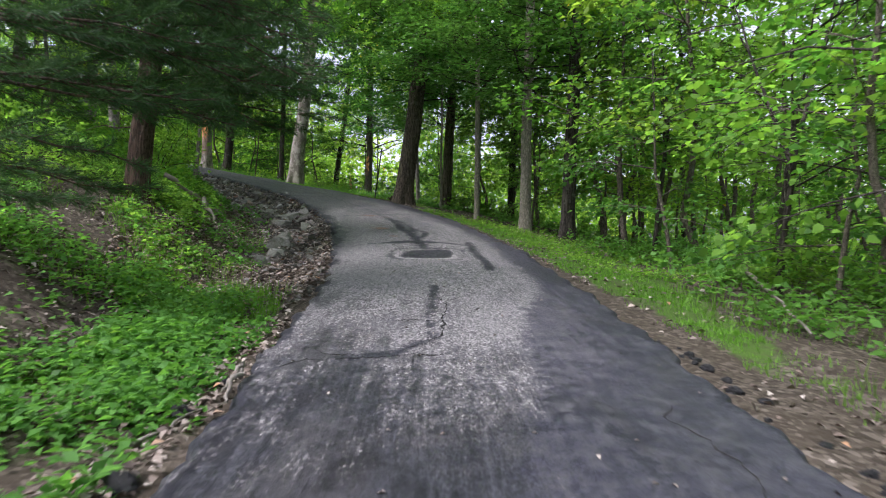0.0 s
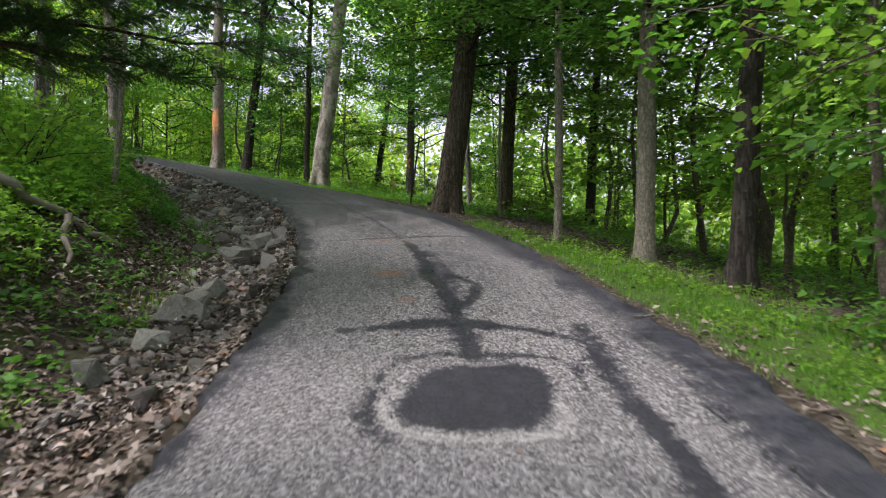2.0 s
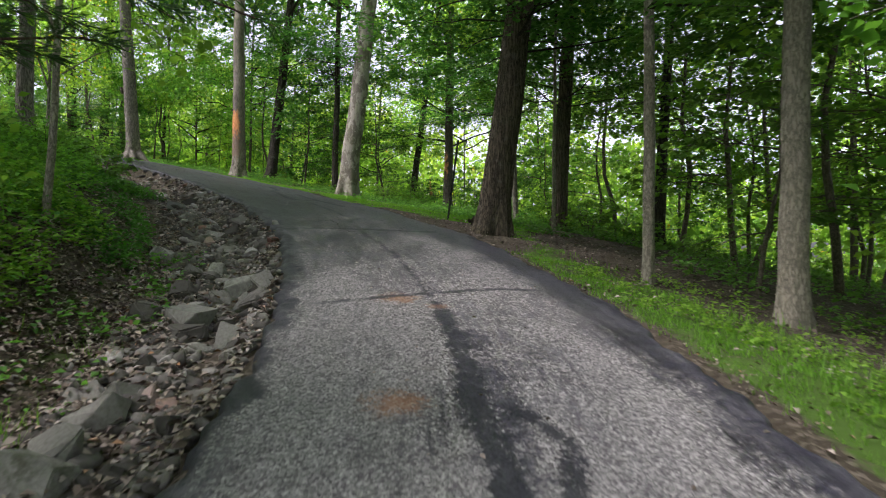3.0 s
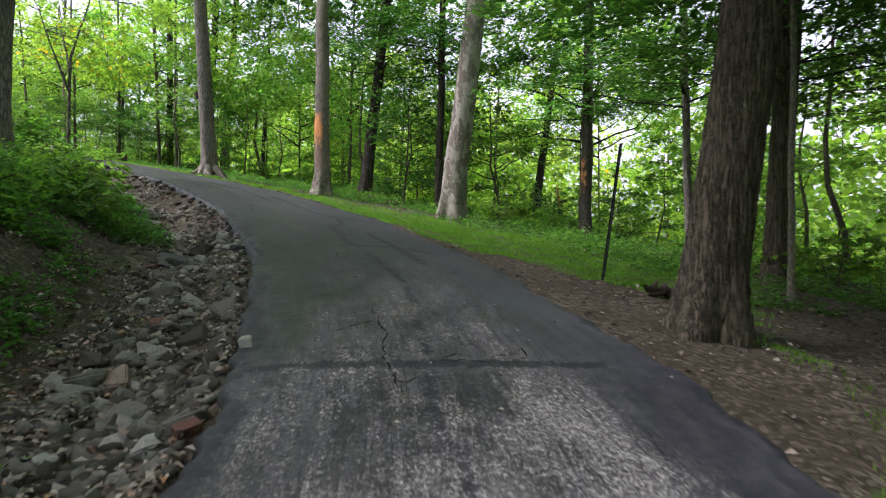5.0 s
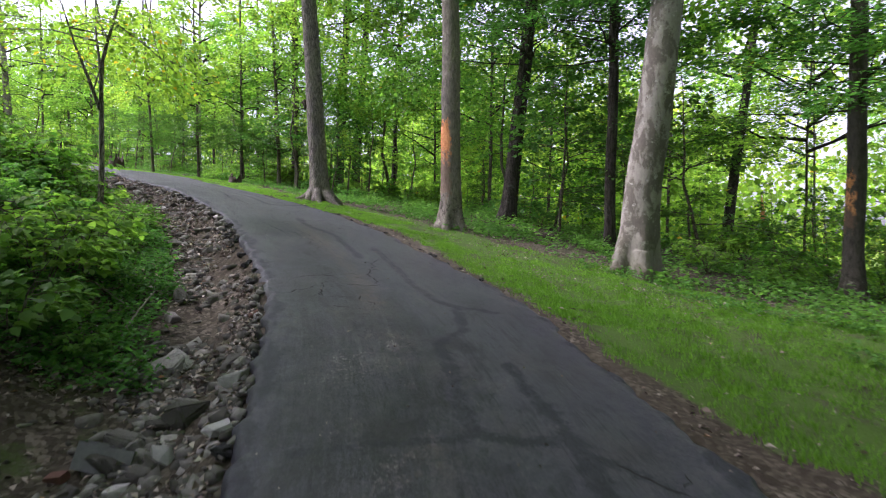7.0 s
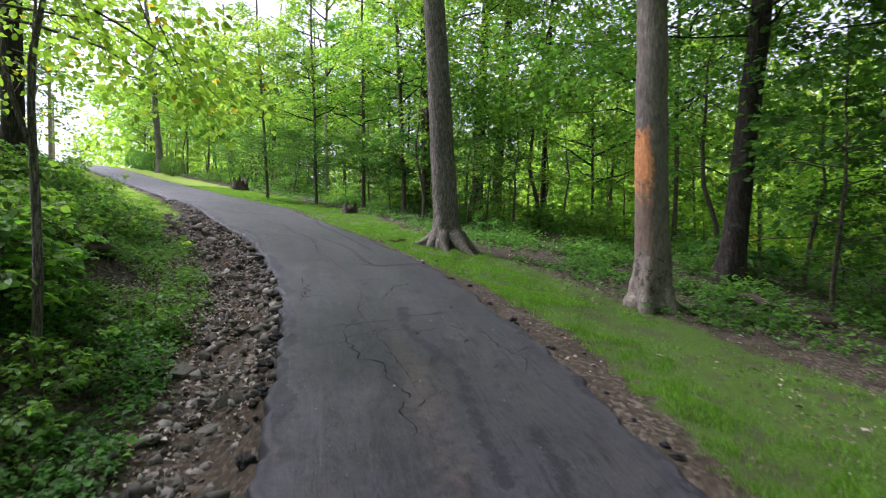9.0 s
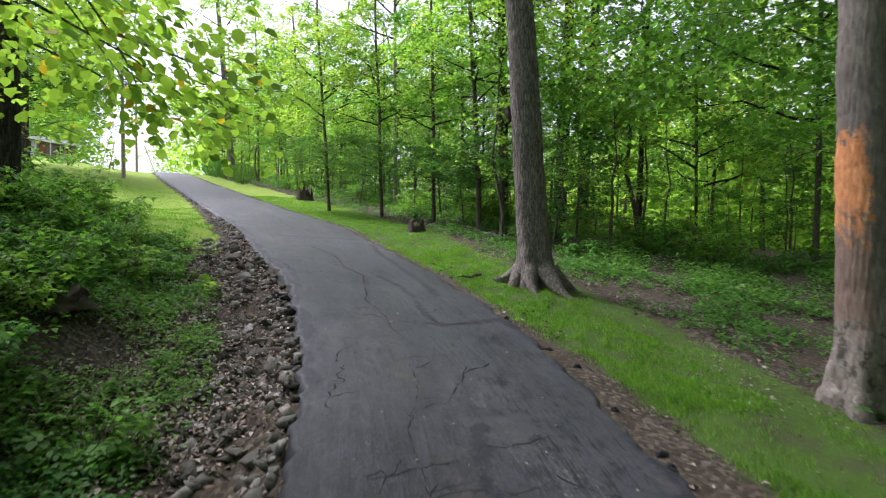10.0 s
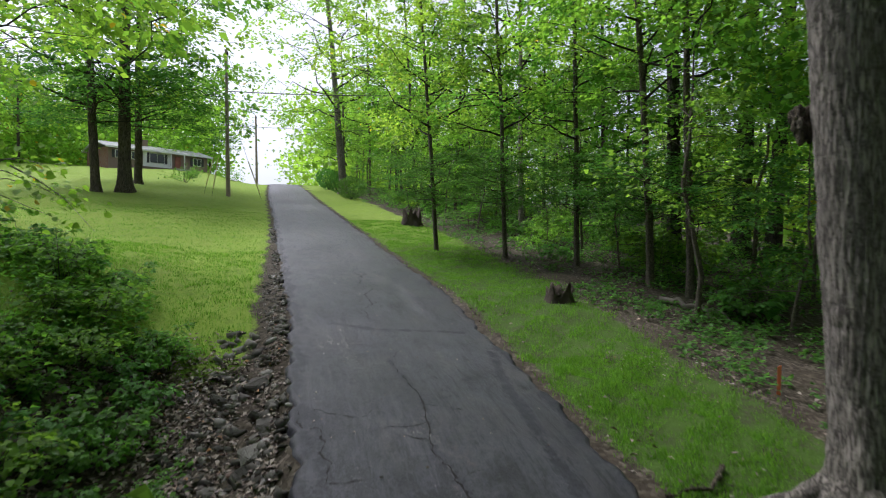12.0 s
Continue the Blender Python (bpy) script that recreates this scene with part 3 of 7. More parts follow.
def crack_lines():
    """Wandering cracks along and across the way, with short forks."""
    rng = np.random.default_rng(33)
    out = []

    def wander(s, d, a, n, step=0.06, keep=0.5):
        pts, a0 = [], a
        for _ in range(n):
            pts.append((s, d))
            a = a0 + (a - a0)*keep + rng.normal(0, 0.5)
            s, d = s + step*math.cos(a), d + step*math.sin(a)
            if abs(d) > 1.5:
                break
        out.append(np.array(pts))
        return pts

    for line in OPEN:
        q = np.array(line)
        u = np.concatenate([[0], np.cumsum(np.linalg.norm(np.diff(q, axis=0), axis=1))])
        w = np.arange(0, u[-1], 0.05)
        k = np.stack([np.interp(w, u, q[:, 0]), np.interp(w, u, q[:, 1])], 1) + np.cumsum(rng.normal(0, 0.012, (len(w), 2)), axis=0)*0.8 + rng.normal(0, 0.008, (len(w), 2))
        out.append(k)
        for i in range(0, len(k), 8):
            if rng.random() < 0.6:
                wander(k[i][0], k[i][1], rng.choice([-1, 1])*rng.uniform(0.5, 1.8), int(rng.integers(4, 12)))
    for s, d, n in ((29.5, 0.5, 40), (33.2, 0.45, 60), (47.5, 0.2, 90), (51, 0.0, 110), (55, 0.2, 90), (37.0, 1.15, 40), (43.0, 1.2, 50), (34.4, -0.9, 30), (30.6, 0.1, 30)):
        main = wander(s, d, rng.normal(0, 0.15), n)
        for k in range(0, len(main), 9):
            if rng.random() < 0.6:
                wander(main[k][0], main[k][1], rng.choice([-1, 1])*rng.uniform(0.6, 1.7), int(rng.integers(4, 14)))
    for s in (31.3, 35.4, 42.2, 44.6, 51.0):
        wander(s, 1.3, -1.5 + rng.normal(0, 0.15), int(rng.integers(14, 36)))
    return out


def line_distance(s, d, pts, far):
    """Distance of grid points from a broken line, in the driveway's own plan."""
    best = np.full(s.shape, far)
    p = np.asarray(pts, float)
    for a, b in zip(p[:-1], p[1:]):
        near = (s > min(a[0], b[0]) - far) & (s < max(a[0], b[0]) + far)
        ss, dd = s[near] - a[0], d[near] - a[1]
        e = b - a
        u = np.clip((ss*e[0] + dd*e[1])/max(e @ e, 1e-9), 0, 1)
        best[near] = np.minimum(best[near], np.hypot(ss - u*e[0], dd - u*e[1]))
    return best


def road_height(s, d):
    return np.interp(s, ARC0, MID[:, 2]) - 0.03*(d/HALF)**2 + 0.012*np.sin(s*0.9 + d) + 0.008*np.sin(s*2.3 - 2*d) + 0.02


def make_road():
    s = np.concatenate([np.arange(-40, -4, 1.0), np.arange(-4, 2, 0.12), np.arange(2, 54, 0.06), np.arange(54, 70, 0.25), np.arange(70, 250, 1.5)])
    lat = np.concatenate([[-1.0, -0.975], np.linspace(-0.95, 0.95, 47), [0.975, 1.0]])
    half_r = edge_right(s) + 0.03*np.sin(s*1.3) + 0.025*np.sin(s*3.7 + 1) + 0.03*np.sin(s*8.1) + 0.015*np.sin(s*23)
    half_l = edge_left(s) + 0.03*np.sin(s*1.1 + 2) + 0.02*np.sin(s*4.3) + 0.025*np.sin(s*9.2 + 1) + 0.02*np.sin(s*19 + 2)
    rng = np.random.default_rng(8)
    V, UV = [], []
    for k in lat:
        d = np.where(k < 0, k*half_r, k*half_l)
        x, y = at_sd(s, d)
        z = road_height(s, d) - (0.03 if abs(k) == 1 else 0)
        # the tarred lip is lumpy, most on the side of the ditch
        lip = ramp(np.abs(d), 1.2, 1.45)*np.where(d > 0, 1.0, 0.5)
        z = z + lip*(0.004*np.sin(s*7 + 3*d)*np.sin(d*17 + s*3) + rng.normal(0, 0.005, len(s)))
        V.append(np.stack([x, y, z], 1))
        UV.append(np.stack([s, d], 1))
    for k, dz in ((1, -0.28), (-1, -0.28)):      # the broken edge has depth
        d = k*((edge_left(s) if k > 0 else edge_right(s)) + 0.06)
        x, y = at_sd(s, d)
        V.append(np.stack([x, y, np.interp(s, ARC0, MID[:, 2]) + dz], 1))
        UV.append(np.stack([s, d], 1))
    n = len(s)
    V, UV = np.concatenate(V), np.concatenate(UV)
    order = [len(lat) + 1] + list(range(len(lat))) + [len(lat)]
    F = []
    i = np.arange(n - 1)
    for a, b in zip(order[:-1], order[1:]):
        F.append(np.stack([a*n + i, b*n + i, b*n + i + 1, a*n + i + 1], 1))
    F = np.concatenate(F)
    me = mesh_of("road", V, F, ASPHALT, True)
    uv = me.uv_layers.new(name="UVMap")
    idx = np.empty(len(me.loops), np.int32)
    me.loops.foreach_get("vertex_index", idx)
    uv.data.foreach_set("uv", UV[idx].astype(np.float32).ravel())
    S, D = UV[:, 0], UV[:, 1]
    wear = np.interp(S, [0, 3, 4.5, 6.5, 9, 16, 20, 23, 30, 45, 60, 75], [0.0, 0.12, 0.42, 0.86, 0.92, 0.72, 0.5, 0.2, 0.07, 0.07, 0.2, 0.35])*(1 - 0.75*np.where(D > 0, ramp(D, np.interp(S, [19, 24], [1.25, 0.9]), np.interp(S, [19, 24], [1.75, 1.4]))*ramp(S, 8, 12), ramp(-D, 0.8, 1.3)))
    wear += 0.2*wob(S, D*2.2, 0.6, 3) + 0.12*wob(S, D*1.5, 2.1, 7) - 0.12*np.exp(-((D + 0.05)/0.16)**2)*ramp(S, 15, 18) - 0.2*ramp(-D, 0.6, 1.0)*ramp(S, 17, 20)
    brown = np.exp(-((D - 0.32 - 0.1*np.sin(S*0.7))/0.26)**2)*np.interp(S, [17, 20, 27, 30, 34, 37, 44, 56], [0.1, 0.35, 0.2, 0.6, 0.65, 0.3, 0.22, 0.15])
    brown += 0.55*ramp(-D, 1.1, 1.45)*ramp(S, 20, 26) + 0.3*ramp(D, 1.25, 1.5)*ramp(S, 26, 30) + 0.25*ramp(wob(S, D*2, 0.9, 5), 0.3, 0.8)
    seal = np.full(len(S), 0.5)
    for w, pts in SEALED:
        seal = np.minimum(seal, line_distance(S, D, pts, 0.5) - w)
    patch = (((np.abs(S - 10.02)/0.48)**3.4 + (np.abs(D - 0.16 + 0.05*np.sin(5*S))/0.4)**3.4)**(1/3.4) - 1)*0.45
    rim = np.exp(-((patch - 0.075)/0.045)**2)*ramp(0.6*D - (S - 10.02) + 0.25*np.sin(7*D + 3*S), -0.3, 0.25)   # broken pale edge round the patch
    seal = np.minimum(seal, patch)
    seal = np.minimum(seal, np.abs(patch - 0.2 - 0.03*np.sin(6*D + 4*S)) - 0.03 + 0.08*ramp(10.3 - S, 0.1, 0.5)*ramp(0.6 - np.abs(D - 0.1), 0.0, 0.3))
    rag = 0.05*np.sin(3.1*S) + 0.04*np.sin(7.7*S + 1)
    seal = np.minimum(seal, np.minimum(edge_left(S) - D - np.interp(S, [10, 13], [0.04, 0.13]) + rag, edge_right(S) + D - 0.05 + rag))     # tarred edges
    edge_l = np.interp(S, [0, 4, 6, 9, 12, 16, 20, 24, 60], [1.5, 1.8, 2.3, 1.95, 1.8, 1.75, 1.6, 1.45, 1.45])
    edge_r = np.interp(S, [0, 3, 5, 7, 9.5, 16, 20, 24, 30, 60], [0.0, 0.1, 0.35, 0.8, 1.15, 1.3, 0.95, 0.95, 1.3, 1.4])
    coat = np.minimum(edge_l - D + 0.05*np.sin(S*2.1), edge_r + D + 0.07*np.sin(S*1.7 + 1))
    coat = np.minimum(coat, S - 2.0 + 0.5*D)
    coat = np.minimum(coat, np.abs(D - 0.1 - 0.1*np.sin(S*1.3)) - 0.07 + 2*np.maximum(0, np.maximum(11.0 - S, S - 15.0)))
    for nm, val in (("wear", wear), ("brown", brown), ("sealed", seal), ("coat", coat), ("rim", rim)):
        a = me.attributes.new(nm, "FLOAT", "POINT")
        a.data.foreach_set("value", val.astype(np.float32))
    way = tagged(new("road", me), "worn single-lane asphalt driveway with sealed cracks", "driveway", kind="structure")
    p = Pile()
    for pts in crack_lines():
        n = len(pts)
        if n < 3:
            continue
        u = np.linspace(0, 1, n)
        w = rng.uniform(0.005, 0.011)*np.sin(np.pi*(0.04 + 0.92*u))**0.5*np.clip(rng.normal(0.8, 0.6, n), 0.0, 1.8)
        tan = unit(np.gradient(pts, axis=0))
        a, b = pts + w[:, None]*tan[:, ::-1]*[-1, 1], pts + w[:, None]*tan[:, ::-1]*[1, -1]
        row = []
        for q in (a, b):
            x, y = at_sd(q[:, 0], q[:, 1])
            row.append(np.stack([x, y, road_height(q[:, 0], q[:, 1]) + 0.003], 1))
        k = np.arange(n - 1)
        p.add(np.concatenate(row), np.stack([k, n + k, n + k + 1, k + 1], 1))
    tagged(child("cracks", p.mesh("cracks", CRACK), way, "fine dark branching cracks"), kind="stuff")
    return way




# ---- trees ----
def tube(path, radii, sides, rng, lump=0.06, flare=None):
    """Vertices and quads of a tapered, slightly lumpy tube."""
    path = np.asarray(path, float)
    n = len(path)
    tan = np.gradient(path, axis=0)
    tan /= np.linalg.norm(tan, axis=1)[:, None]
    ref = np.array([0.37, 0.93, 0.05]) if abs(tan[0][2]) > 0.7 else np.array([0, 0, 1.0])
    a = np.cross(tan, ref)
    a /= np.linalg.norm(a, axis=1)[:, None]
    b = np.cross(tan, a)
    ang = np.arange(sides)/sides*2*np.pi
    ph = rng.random(3)*6.28
    prof = 1 + lump*np.sin(2*ang + ph[0]) + lump*0.7*np.sin(3*ang + ph[1]) + lump*0.5*np.sin(5*ang + ph[2])
    r = np.asarray(radii)[:, None]*prof[None, :]*(1 + lump*0.5*rng.standard_normal((n, sides)))
    if flare is not None:
        r = r*flare(ang, n)
    v = path[:, None, :] + r[:, :, None]*(np.cos(ang)[None, :, None]*a[:, None, :] + np.sin(ang)[None, :, None]*b[:, None, :])
    k = np.arange(n - 1)[:, None]*sides
    j = np.arange(sides)[None, :]
    f = np.stack([(k + j), (k + (j + 1) % sides), (k + sides + (j + 1) % sides), (k + sides + j)], -1).reshape(-1, 4)
    return v.reshape(-1, 3), f


class Pile:
    def __init__(self):
        self.v, self.f, self.n = [], [], 0

    def add(self, v, f):
        self.v.append(v)
        self.f.append(np.asarray(f) + self.n)
        self.n += len(v)

    def mesh(self, name, material, smooth=False):
        return mesh_of(name, np.concatenate(self.v), np.concatenate(self.f), material, smooth)


def unit(v):
    return v/np.maximum(np.linalg.norm(v, axis=-1, keepdims=True), 1e-9)


make_ground()
road = make_road()


def leaves(base, way, up, length, width, rng, fold=0.18):
    """Folded four-cornered leaves: quads at base, along way, facing up."""
    way = unit(way)
    side = unit(np.cross(way, up))
    nor = np.cross(side, way)
    L = (length*(0.65 + 0.7*rng.random(len(base))))[:, None]
    W = L*width
    m = base + way*L*0.45
    v = np.stack([base, m + side*W*0.5 + nor*W*fold, base + way*L - nor*L*0.12, m - side*W*0.5 + nor*W*fold], 1)
    f = np.arange(len(base)*4).reshape(-1, 4)
    return v.reshape(-1, 3), f


def spray(pile, wood, start, way, length, rng, leaf, n, droop=0.15, width=0.62, flat=0.25, tilt=0.6):
    """One leafy branch: a thin bowed twig with leaves on its side twigs, held in a near-level plane."""
    way = unit(np.array(way, float))
    t = np.linspace(0, 1, 4)
    path = start + way*length*t[:, None] + np.array([0, 0, 1.0])*(-droop*length*t**2)[:, None] + rng.normal(0, 0.025*length, (4, 3))*t[:, None]
    wood.add(*tube(path, 0.0085*length**0.7*(1.05 - t) + 0.002, 3, rng))
    side = unit(np.cross(way, [0, 0, 1.0]))
    u = 0.2 + 0.8*rng.random(n)**0.8
    p = np.stack([np.interp(u, t, path[:, k]) for k in range(3)], 1)
    w = rng.uniform(-1, 1, n)
    reach = 0.42*length*np.sin(np.pi*np.clip(u*0.86 + 0.1, 0, 1))
    p = p + side*(w*reach)[:, None] + way*(np.abs(w)*reach*0.5)[:, None] + rng.normal(0, flat*0.12*length + 0.02, (n, 3))*np.array([0.6, 0.6, 1.0])
    p[:, 2] -= 0.1*np.abs(w)*reach
    lw = way*0.8 + side*np.sign(w)[:, None]*0.8 + rng.normal(0, 0.35, (n, 3)) + np.array([0, 0, -0.25])
    up = np.array([0, 0, 1.0]) + rng.normal(0, tilt, (n, 3))
    pile.add(*leaves(p, lw, up, leaf, width, rng))


def round_spray(pile, wood, start, way, length, rng, leaf, n, droop, width, flat, tilt=0.6):
    """A leafy branch whose leaves have six corners, for plants seen from close by."""
    quads = Pile()
    spray(quads, wood, start, way, length, rng, leaf, n, droop, width, flat, tilt)
    q = np.concatenate(quads.v).reshape(-1, 4, 3)
    base, a, tip, b = q[:, 0], q[:, 1], q[:, 2], q[:, 3]
    v = np.stack([base*0.95 + tip*0.05, a*0.82 + base*0.28 - tip*0.1, a*0.85 + tip*0.3 - base*0.15, tip, b*0.85 + tip*0.3 - base*0.15, b*0.82 + base*0.28 - tip*0.1], 1)
    pile.add(v.reshape(-1, 3), np.arange(len(v)*6).reshape(-1, 6))


def layer_kit(seed, h, n_stem, leaf, per):
    """A shrub of thin upright stems that hold their broad leaves in level tiers."""
    rng = np.random.default_rng(seed)
    wood, green = Pile(), Pile()
    t = np.linspace(0, 1, 6)
    for i in range(n_stem):
        a = i*2.4 + rng.normal(0, 0.4)
        tall = h*rng.uniform(0.55, 1.0)
        lean = rng.uniform(0.15, 0.6)*tall
        path = np.stack([np.cos(a)*(0.06 + lean*t**1.6), np.sin(a)*(0.06 + lean*t**1.6), tall*t], 1) + rng.normal(0, 0.02*h, (6, 3))*t[:, None]
        wood.add(*tube(path, 0.008*(1.1 - t)*h**0.5 + 0.002, 4, rng))
        for k in range(4):
            u = 0.35 + 0.65*(k + rng.random())/4
            q = np.array([np.interp(u, t, path[:, c]) for c in range(3)])
            b = a + rng.normal(0, 1.3)
            round_spray(green, wood, q, (math.cos(b), math.sin(b), rng.normal(0.12, 0.15)), h*rng.uniform(0.3, 0.55), rng, leaf, per, 0.2, 0.72, 0.1, 0.3)
    return wood, green


def sapling_kit(seed, h, n_branch, leaf, per, first=0.18, reach=1.9, rise=0.35):
    rng = np.random.default_rng(seed)
    wood, green = Pile(), Pile()
    t = np.linspace(0, 1, 9)
    bend = rng.normal(0, 0.045*h, (9, 2))
    path = np.stack([np.cumsum(bend[:, 0])*0.4, np.cumsum(bend[:, 1])*0.4, t*h], 1)
    path -= path[0]
    wood.add(*tube(path, (0.0085*h)*(1.06 - t), 7, rng))
    for i in range(n_branch):
        u = first + (1 - first)*rng.random()**0.9
        p = np.array([np.interp(u, t, path[:, k]) for k in range(3)])
        a = i*2.4 + rng.normal(0, 0.6)
        ln = reach*(0.4 + 0.9*rng.random())*(1.2 - 0.75*u)
        w = np.array([math.cos(a), math.sin(a), rng.normal(rise, 0.22)])
        spray(green, wood, p, w, ln, rng, leaf, int(per*ln/reach) + 6, 0.22, flat=0.45)
        for k in range(2):
            b = a + rng.choice([-1, 1])*rng.uniform(0.35, 0.9)
            q = p + unit(w)*ln*rng.uniform(0.25, 0.6) - np.array([0, 0, 0.03])
            spray(green, wood, q, (math.cos(b), math.sin(b), rng.normal(0.12, 0.25)), ln*rng.uniform(0.35, 0.6), rng, leaf, int(per*0.45*ln/reach) + 4, 0.2, flat=0.5)
    return wood, green


def shrub_kit(seed, h, n, leaf, per):
    rng = np.random.default_rng(seed)
    wood, green = Pile(), Pile()
    for i in range(n):
        a = i*2.4 + rng.normal(0, 0.4)
        out_ = rng.uniform(0.3, 1.1)
        spray(green, wood, np.array([rng.normal(0, 0.12), rng.normal(0, 0.12), 0.0]), (math.cos(a)*out_, math.sin(a)*out_, rng.uniform(0.5, 1.3)), h*rng.uniform(0.6, 1.15), rng, leaf, per, rng.uniform(0.1, 0.45), flat=0.9)
    return wood, green


def crown_kit(seed, n_limb, n_leaf, leaf, spread=4.2, tall=9.0):
    """Limbs and leaves of a big tree's top; its foot is at the height where the limbs begin."""
    rng = np.random.default_rng(seed)
    wood, green = Pile(), Pile()
    per = n_leaf//(n_limb*4)
    for i in range(n_limb):
        u = (i + 0.5*rng.random())/n_limb
        a = i*2.4 + rng.normal(0, 0.4)
        ln = spread*(1.1 - 0.6*u)*(0.75 + 0.5*rng.random())
        p0 = np.array([0, 0, u*tall*0.8])
        w = unit(np.array([math.cos(a), math.sin(a), 0.25 + 0.9*u*rng.random()]))
        t = np.linspace(0, 1, 7)
        path = p0 + w*ln*t[:, None] + rng.normal(0, 0.05*ln, (7, 3))*t[:, None]
        wood.add(*tube(path, 0.058*(1.05 - t)**1.3*(1.1 - 0.6*u) + 0.006, 5, rng))
        for j in range(4):
            q = path[2 + j + (j > 0)] if 2 + j + (j > 0) < 7 else path[-1]
            b = a + rng.normal(0, 1.1)
            spray(green, wood, q, (math.cos(b), math.sin(b), rng.normal(0.1, 0.3)), ln*0.5*(0.7 + 0.6*rng.random()), rng, leaf, per, 0.18, 0.62, 0.7)
    return wood, green


def kit_meshes(kit, bark, leaf_mat):
    w, g = kit
    return w.mesh("branches", bark, True), g.mesh("foliage", leaf_mat)


def sapling_meshes(kit, bark, leaf_mat):
    w, g = kit
    twigs = Pile()
    for v, f in zip(w.v[1:], w.f[1:]):
        twigs.add(v, f - f.min())
    return mesh_of("stem", w.v[0], w.f[0], bark, True), twigs.mesh("twigwork", bark, True), g.mesh("foliage", leaf_mat)


SAP_SPEC = [  # height, branches, leaf, leaves a branch, first branch, reach, rise, leaves' look
    (7.5, 20, 0.15, 52, 0.2, 2.4, 0.35, LEAF), (6.0, 18, 0.14, 52, 0.14, 2.0, 0.3, LEAF_LIGHT), (9.0, 22, 0.16, 52, 0.26, 2.7, 0.4, LEAF),
    (4.5, 16, 0.12, 50, 0.1, 1.6, 0.3, LEAF_DEEP), (8.0, 20, 0.15, 54, 0.22, 2.6, 0.3, LEAF_LIGHT), (3.0, 14, 0.11, 44, 0.08, 1.2, 0.4, LEAF)]
SAPS = [sapling_meshes(sapling_kit(10 + i, *sp[:7]), BARK_TWIG, sp[7]) for i, sp in enumerate(SAP_SPEC)]
SHRUBS = [kit_meshes(shrub_kit(70 + i, h, n, lf, per), BARK_DARK, mat) for i, (h, n, lf, per, mat) in enumerate([
    (1.2, 12, 0.1, 40, LEAF_HERB), (0.9, 11, 0.08, 42, LEAF_DEEP), (1.6, 13, 0.11, 42, LEAF), (0.7, 10, 0.075, 34, LEAF_LIGHT)])]
TIERED = [kit_meshes(layer_kit(90 + i, h, n, lf, per), BARK_TWIG, mat) for i, (h, n, lf, per, mat) in enumerate([
    (0.75, 6, 0.105, 15, LEAF_HERB), (1.0, 8, 0.115, 16, LEAF), (0.55, 6, 0.09, 15, LEAF_HERB), (1.4, 8, 0.13, 18, LEAF), (0.85, 7, 0.13, 14, LEAF_HERB)])]
CROWNS = [kit_meshes(crown_kit(40 + i, nl, nn, lf, sp, tl), BARK_DARK, mat) for i, (nl, nn, lf, sp, tl, mat) in enumerate([
    (16, 5000, 0.235, 4.8, 10, LEAF), (15, 5000, 0.23, 5.2, 9, LEAF_LIGHT), (17, 5000, 0.235, 4.6, 11, LEAF_LIGHT), (14, 5000, 0.235, 5.6, 9, LEAF), (18, 7600, 0.18, 5.0, 8, LEAF_DEEP)])]


def trunk_mesh(rng, diam, h, lean, flare=0.7, sides=18, bend=0.012, roots=5, relief=None):
    """A trunk with a flared foot. relief: the depth of the bark's ridges, their number round the trunk, and how much they break up."""
    if relief:
        sides = 150
        z = np.concatenate([np.linspace(0, 6.0, 150), np.linspace(6.3, h, 14)])
        bend = 0.03
    else:
        z = np.linspace(0, 1, 34)**1.5*h
    n = len(z)
    t = z/h
    wv = np.cumsum(rng.normal(0, bend, (n, 2))*np.diff(z, prepend=0)[:, None], axis=0)*2.0
    path = np.stack([lean[0]*z + wv[:, 0], lean[1]*z + wv[:, 1], z - 0.15*(t == 0)], 1)
    r = diam/2*(1 - 0.5*t)
    ph = rng.random()*6.28

    def fl(ang, n_):
        k = np.exp(-z/(0.55*diam + 0.08))[:, None]
        lobes = 0.55 + 0.45*np.cos(roots*ang + ph)[None, :] + 0.25*np.cos(2*ang + 2*ph)[None, :]
        body = 1 + flare*k*lobes
        if relief:
            depth, ridges, chop = relief
            Z, A = z[:, None], ang[None, :]
            way = 1.1*np.sin(2*A + 1.9*Z + ph) + 0.9*np.sin(5*A - 2.7*Z) + 0.8*np.sin(3*A + 5.3*Z + 1) + 0.6*np.sin(9*A + 8.1*Z)
            ridge = np.clip(1.9*np.abs(np.sin(ridges*A/2 + way)), 0, 1)
            step = np.sin(13*Z + 3.0*np.sin(6*A + 1.3*Z) + 2.0*np.sin(11*A - 2.1*Z))
            body = body + (depth/(diam/2))*(ridge*(1 - chop*np.clip(step*1.6 - 0.5, 0, 1)) - 0.7 + 0.25*np.sin(23*A + 17*Z)*np.sin(31*Z - 7*A))
        return body

    p = Pile()
    p.add(*tube(path, r, sides, rng, 0.035, fl) if not relief else tube(path, r, sides, rng, 0.012, fl))
    return p, path


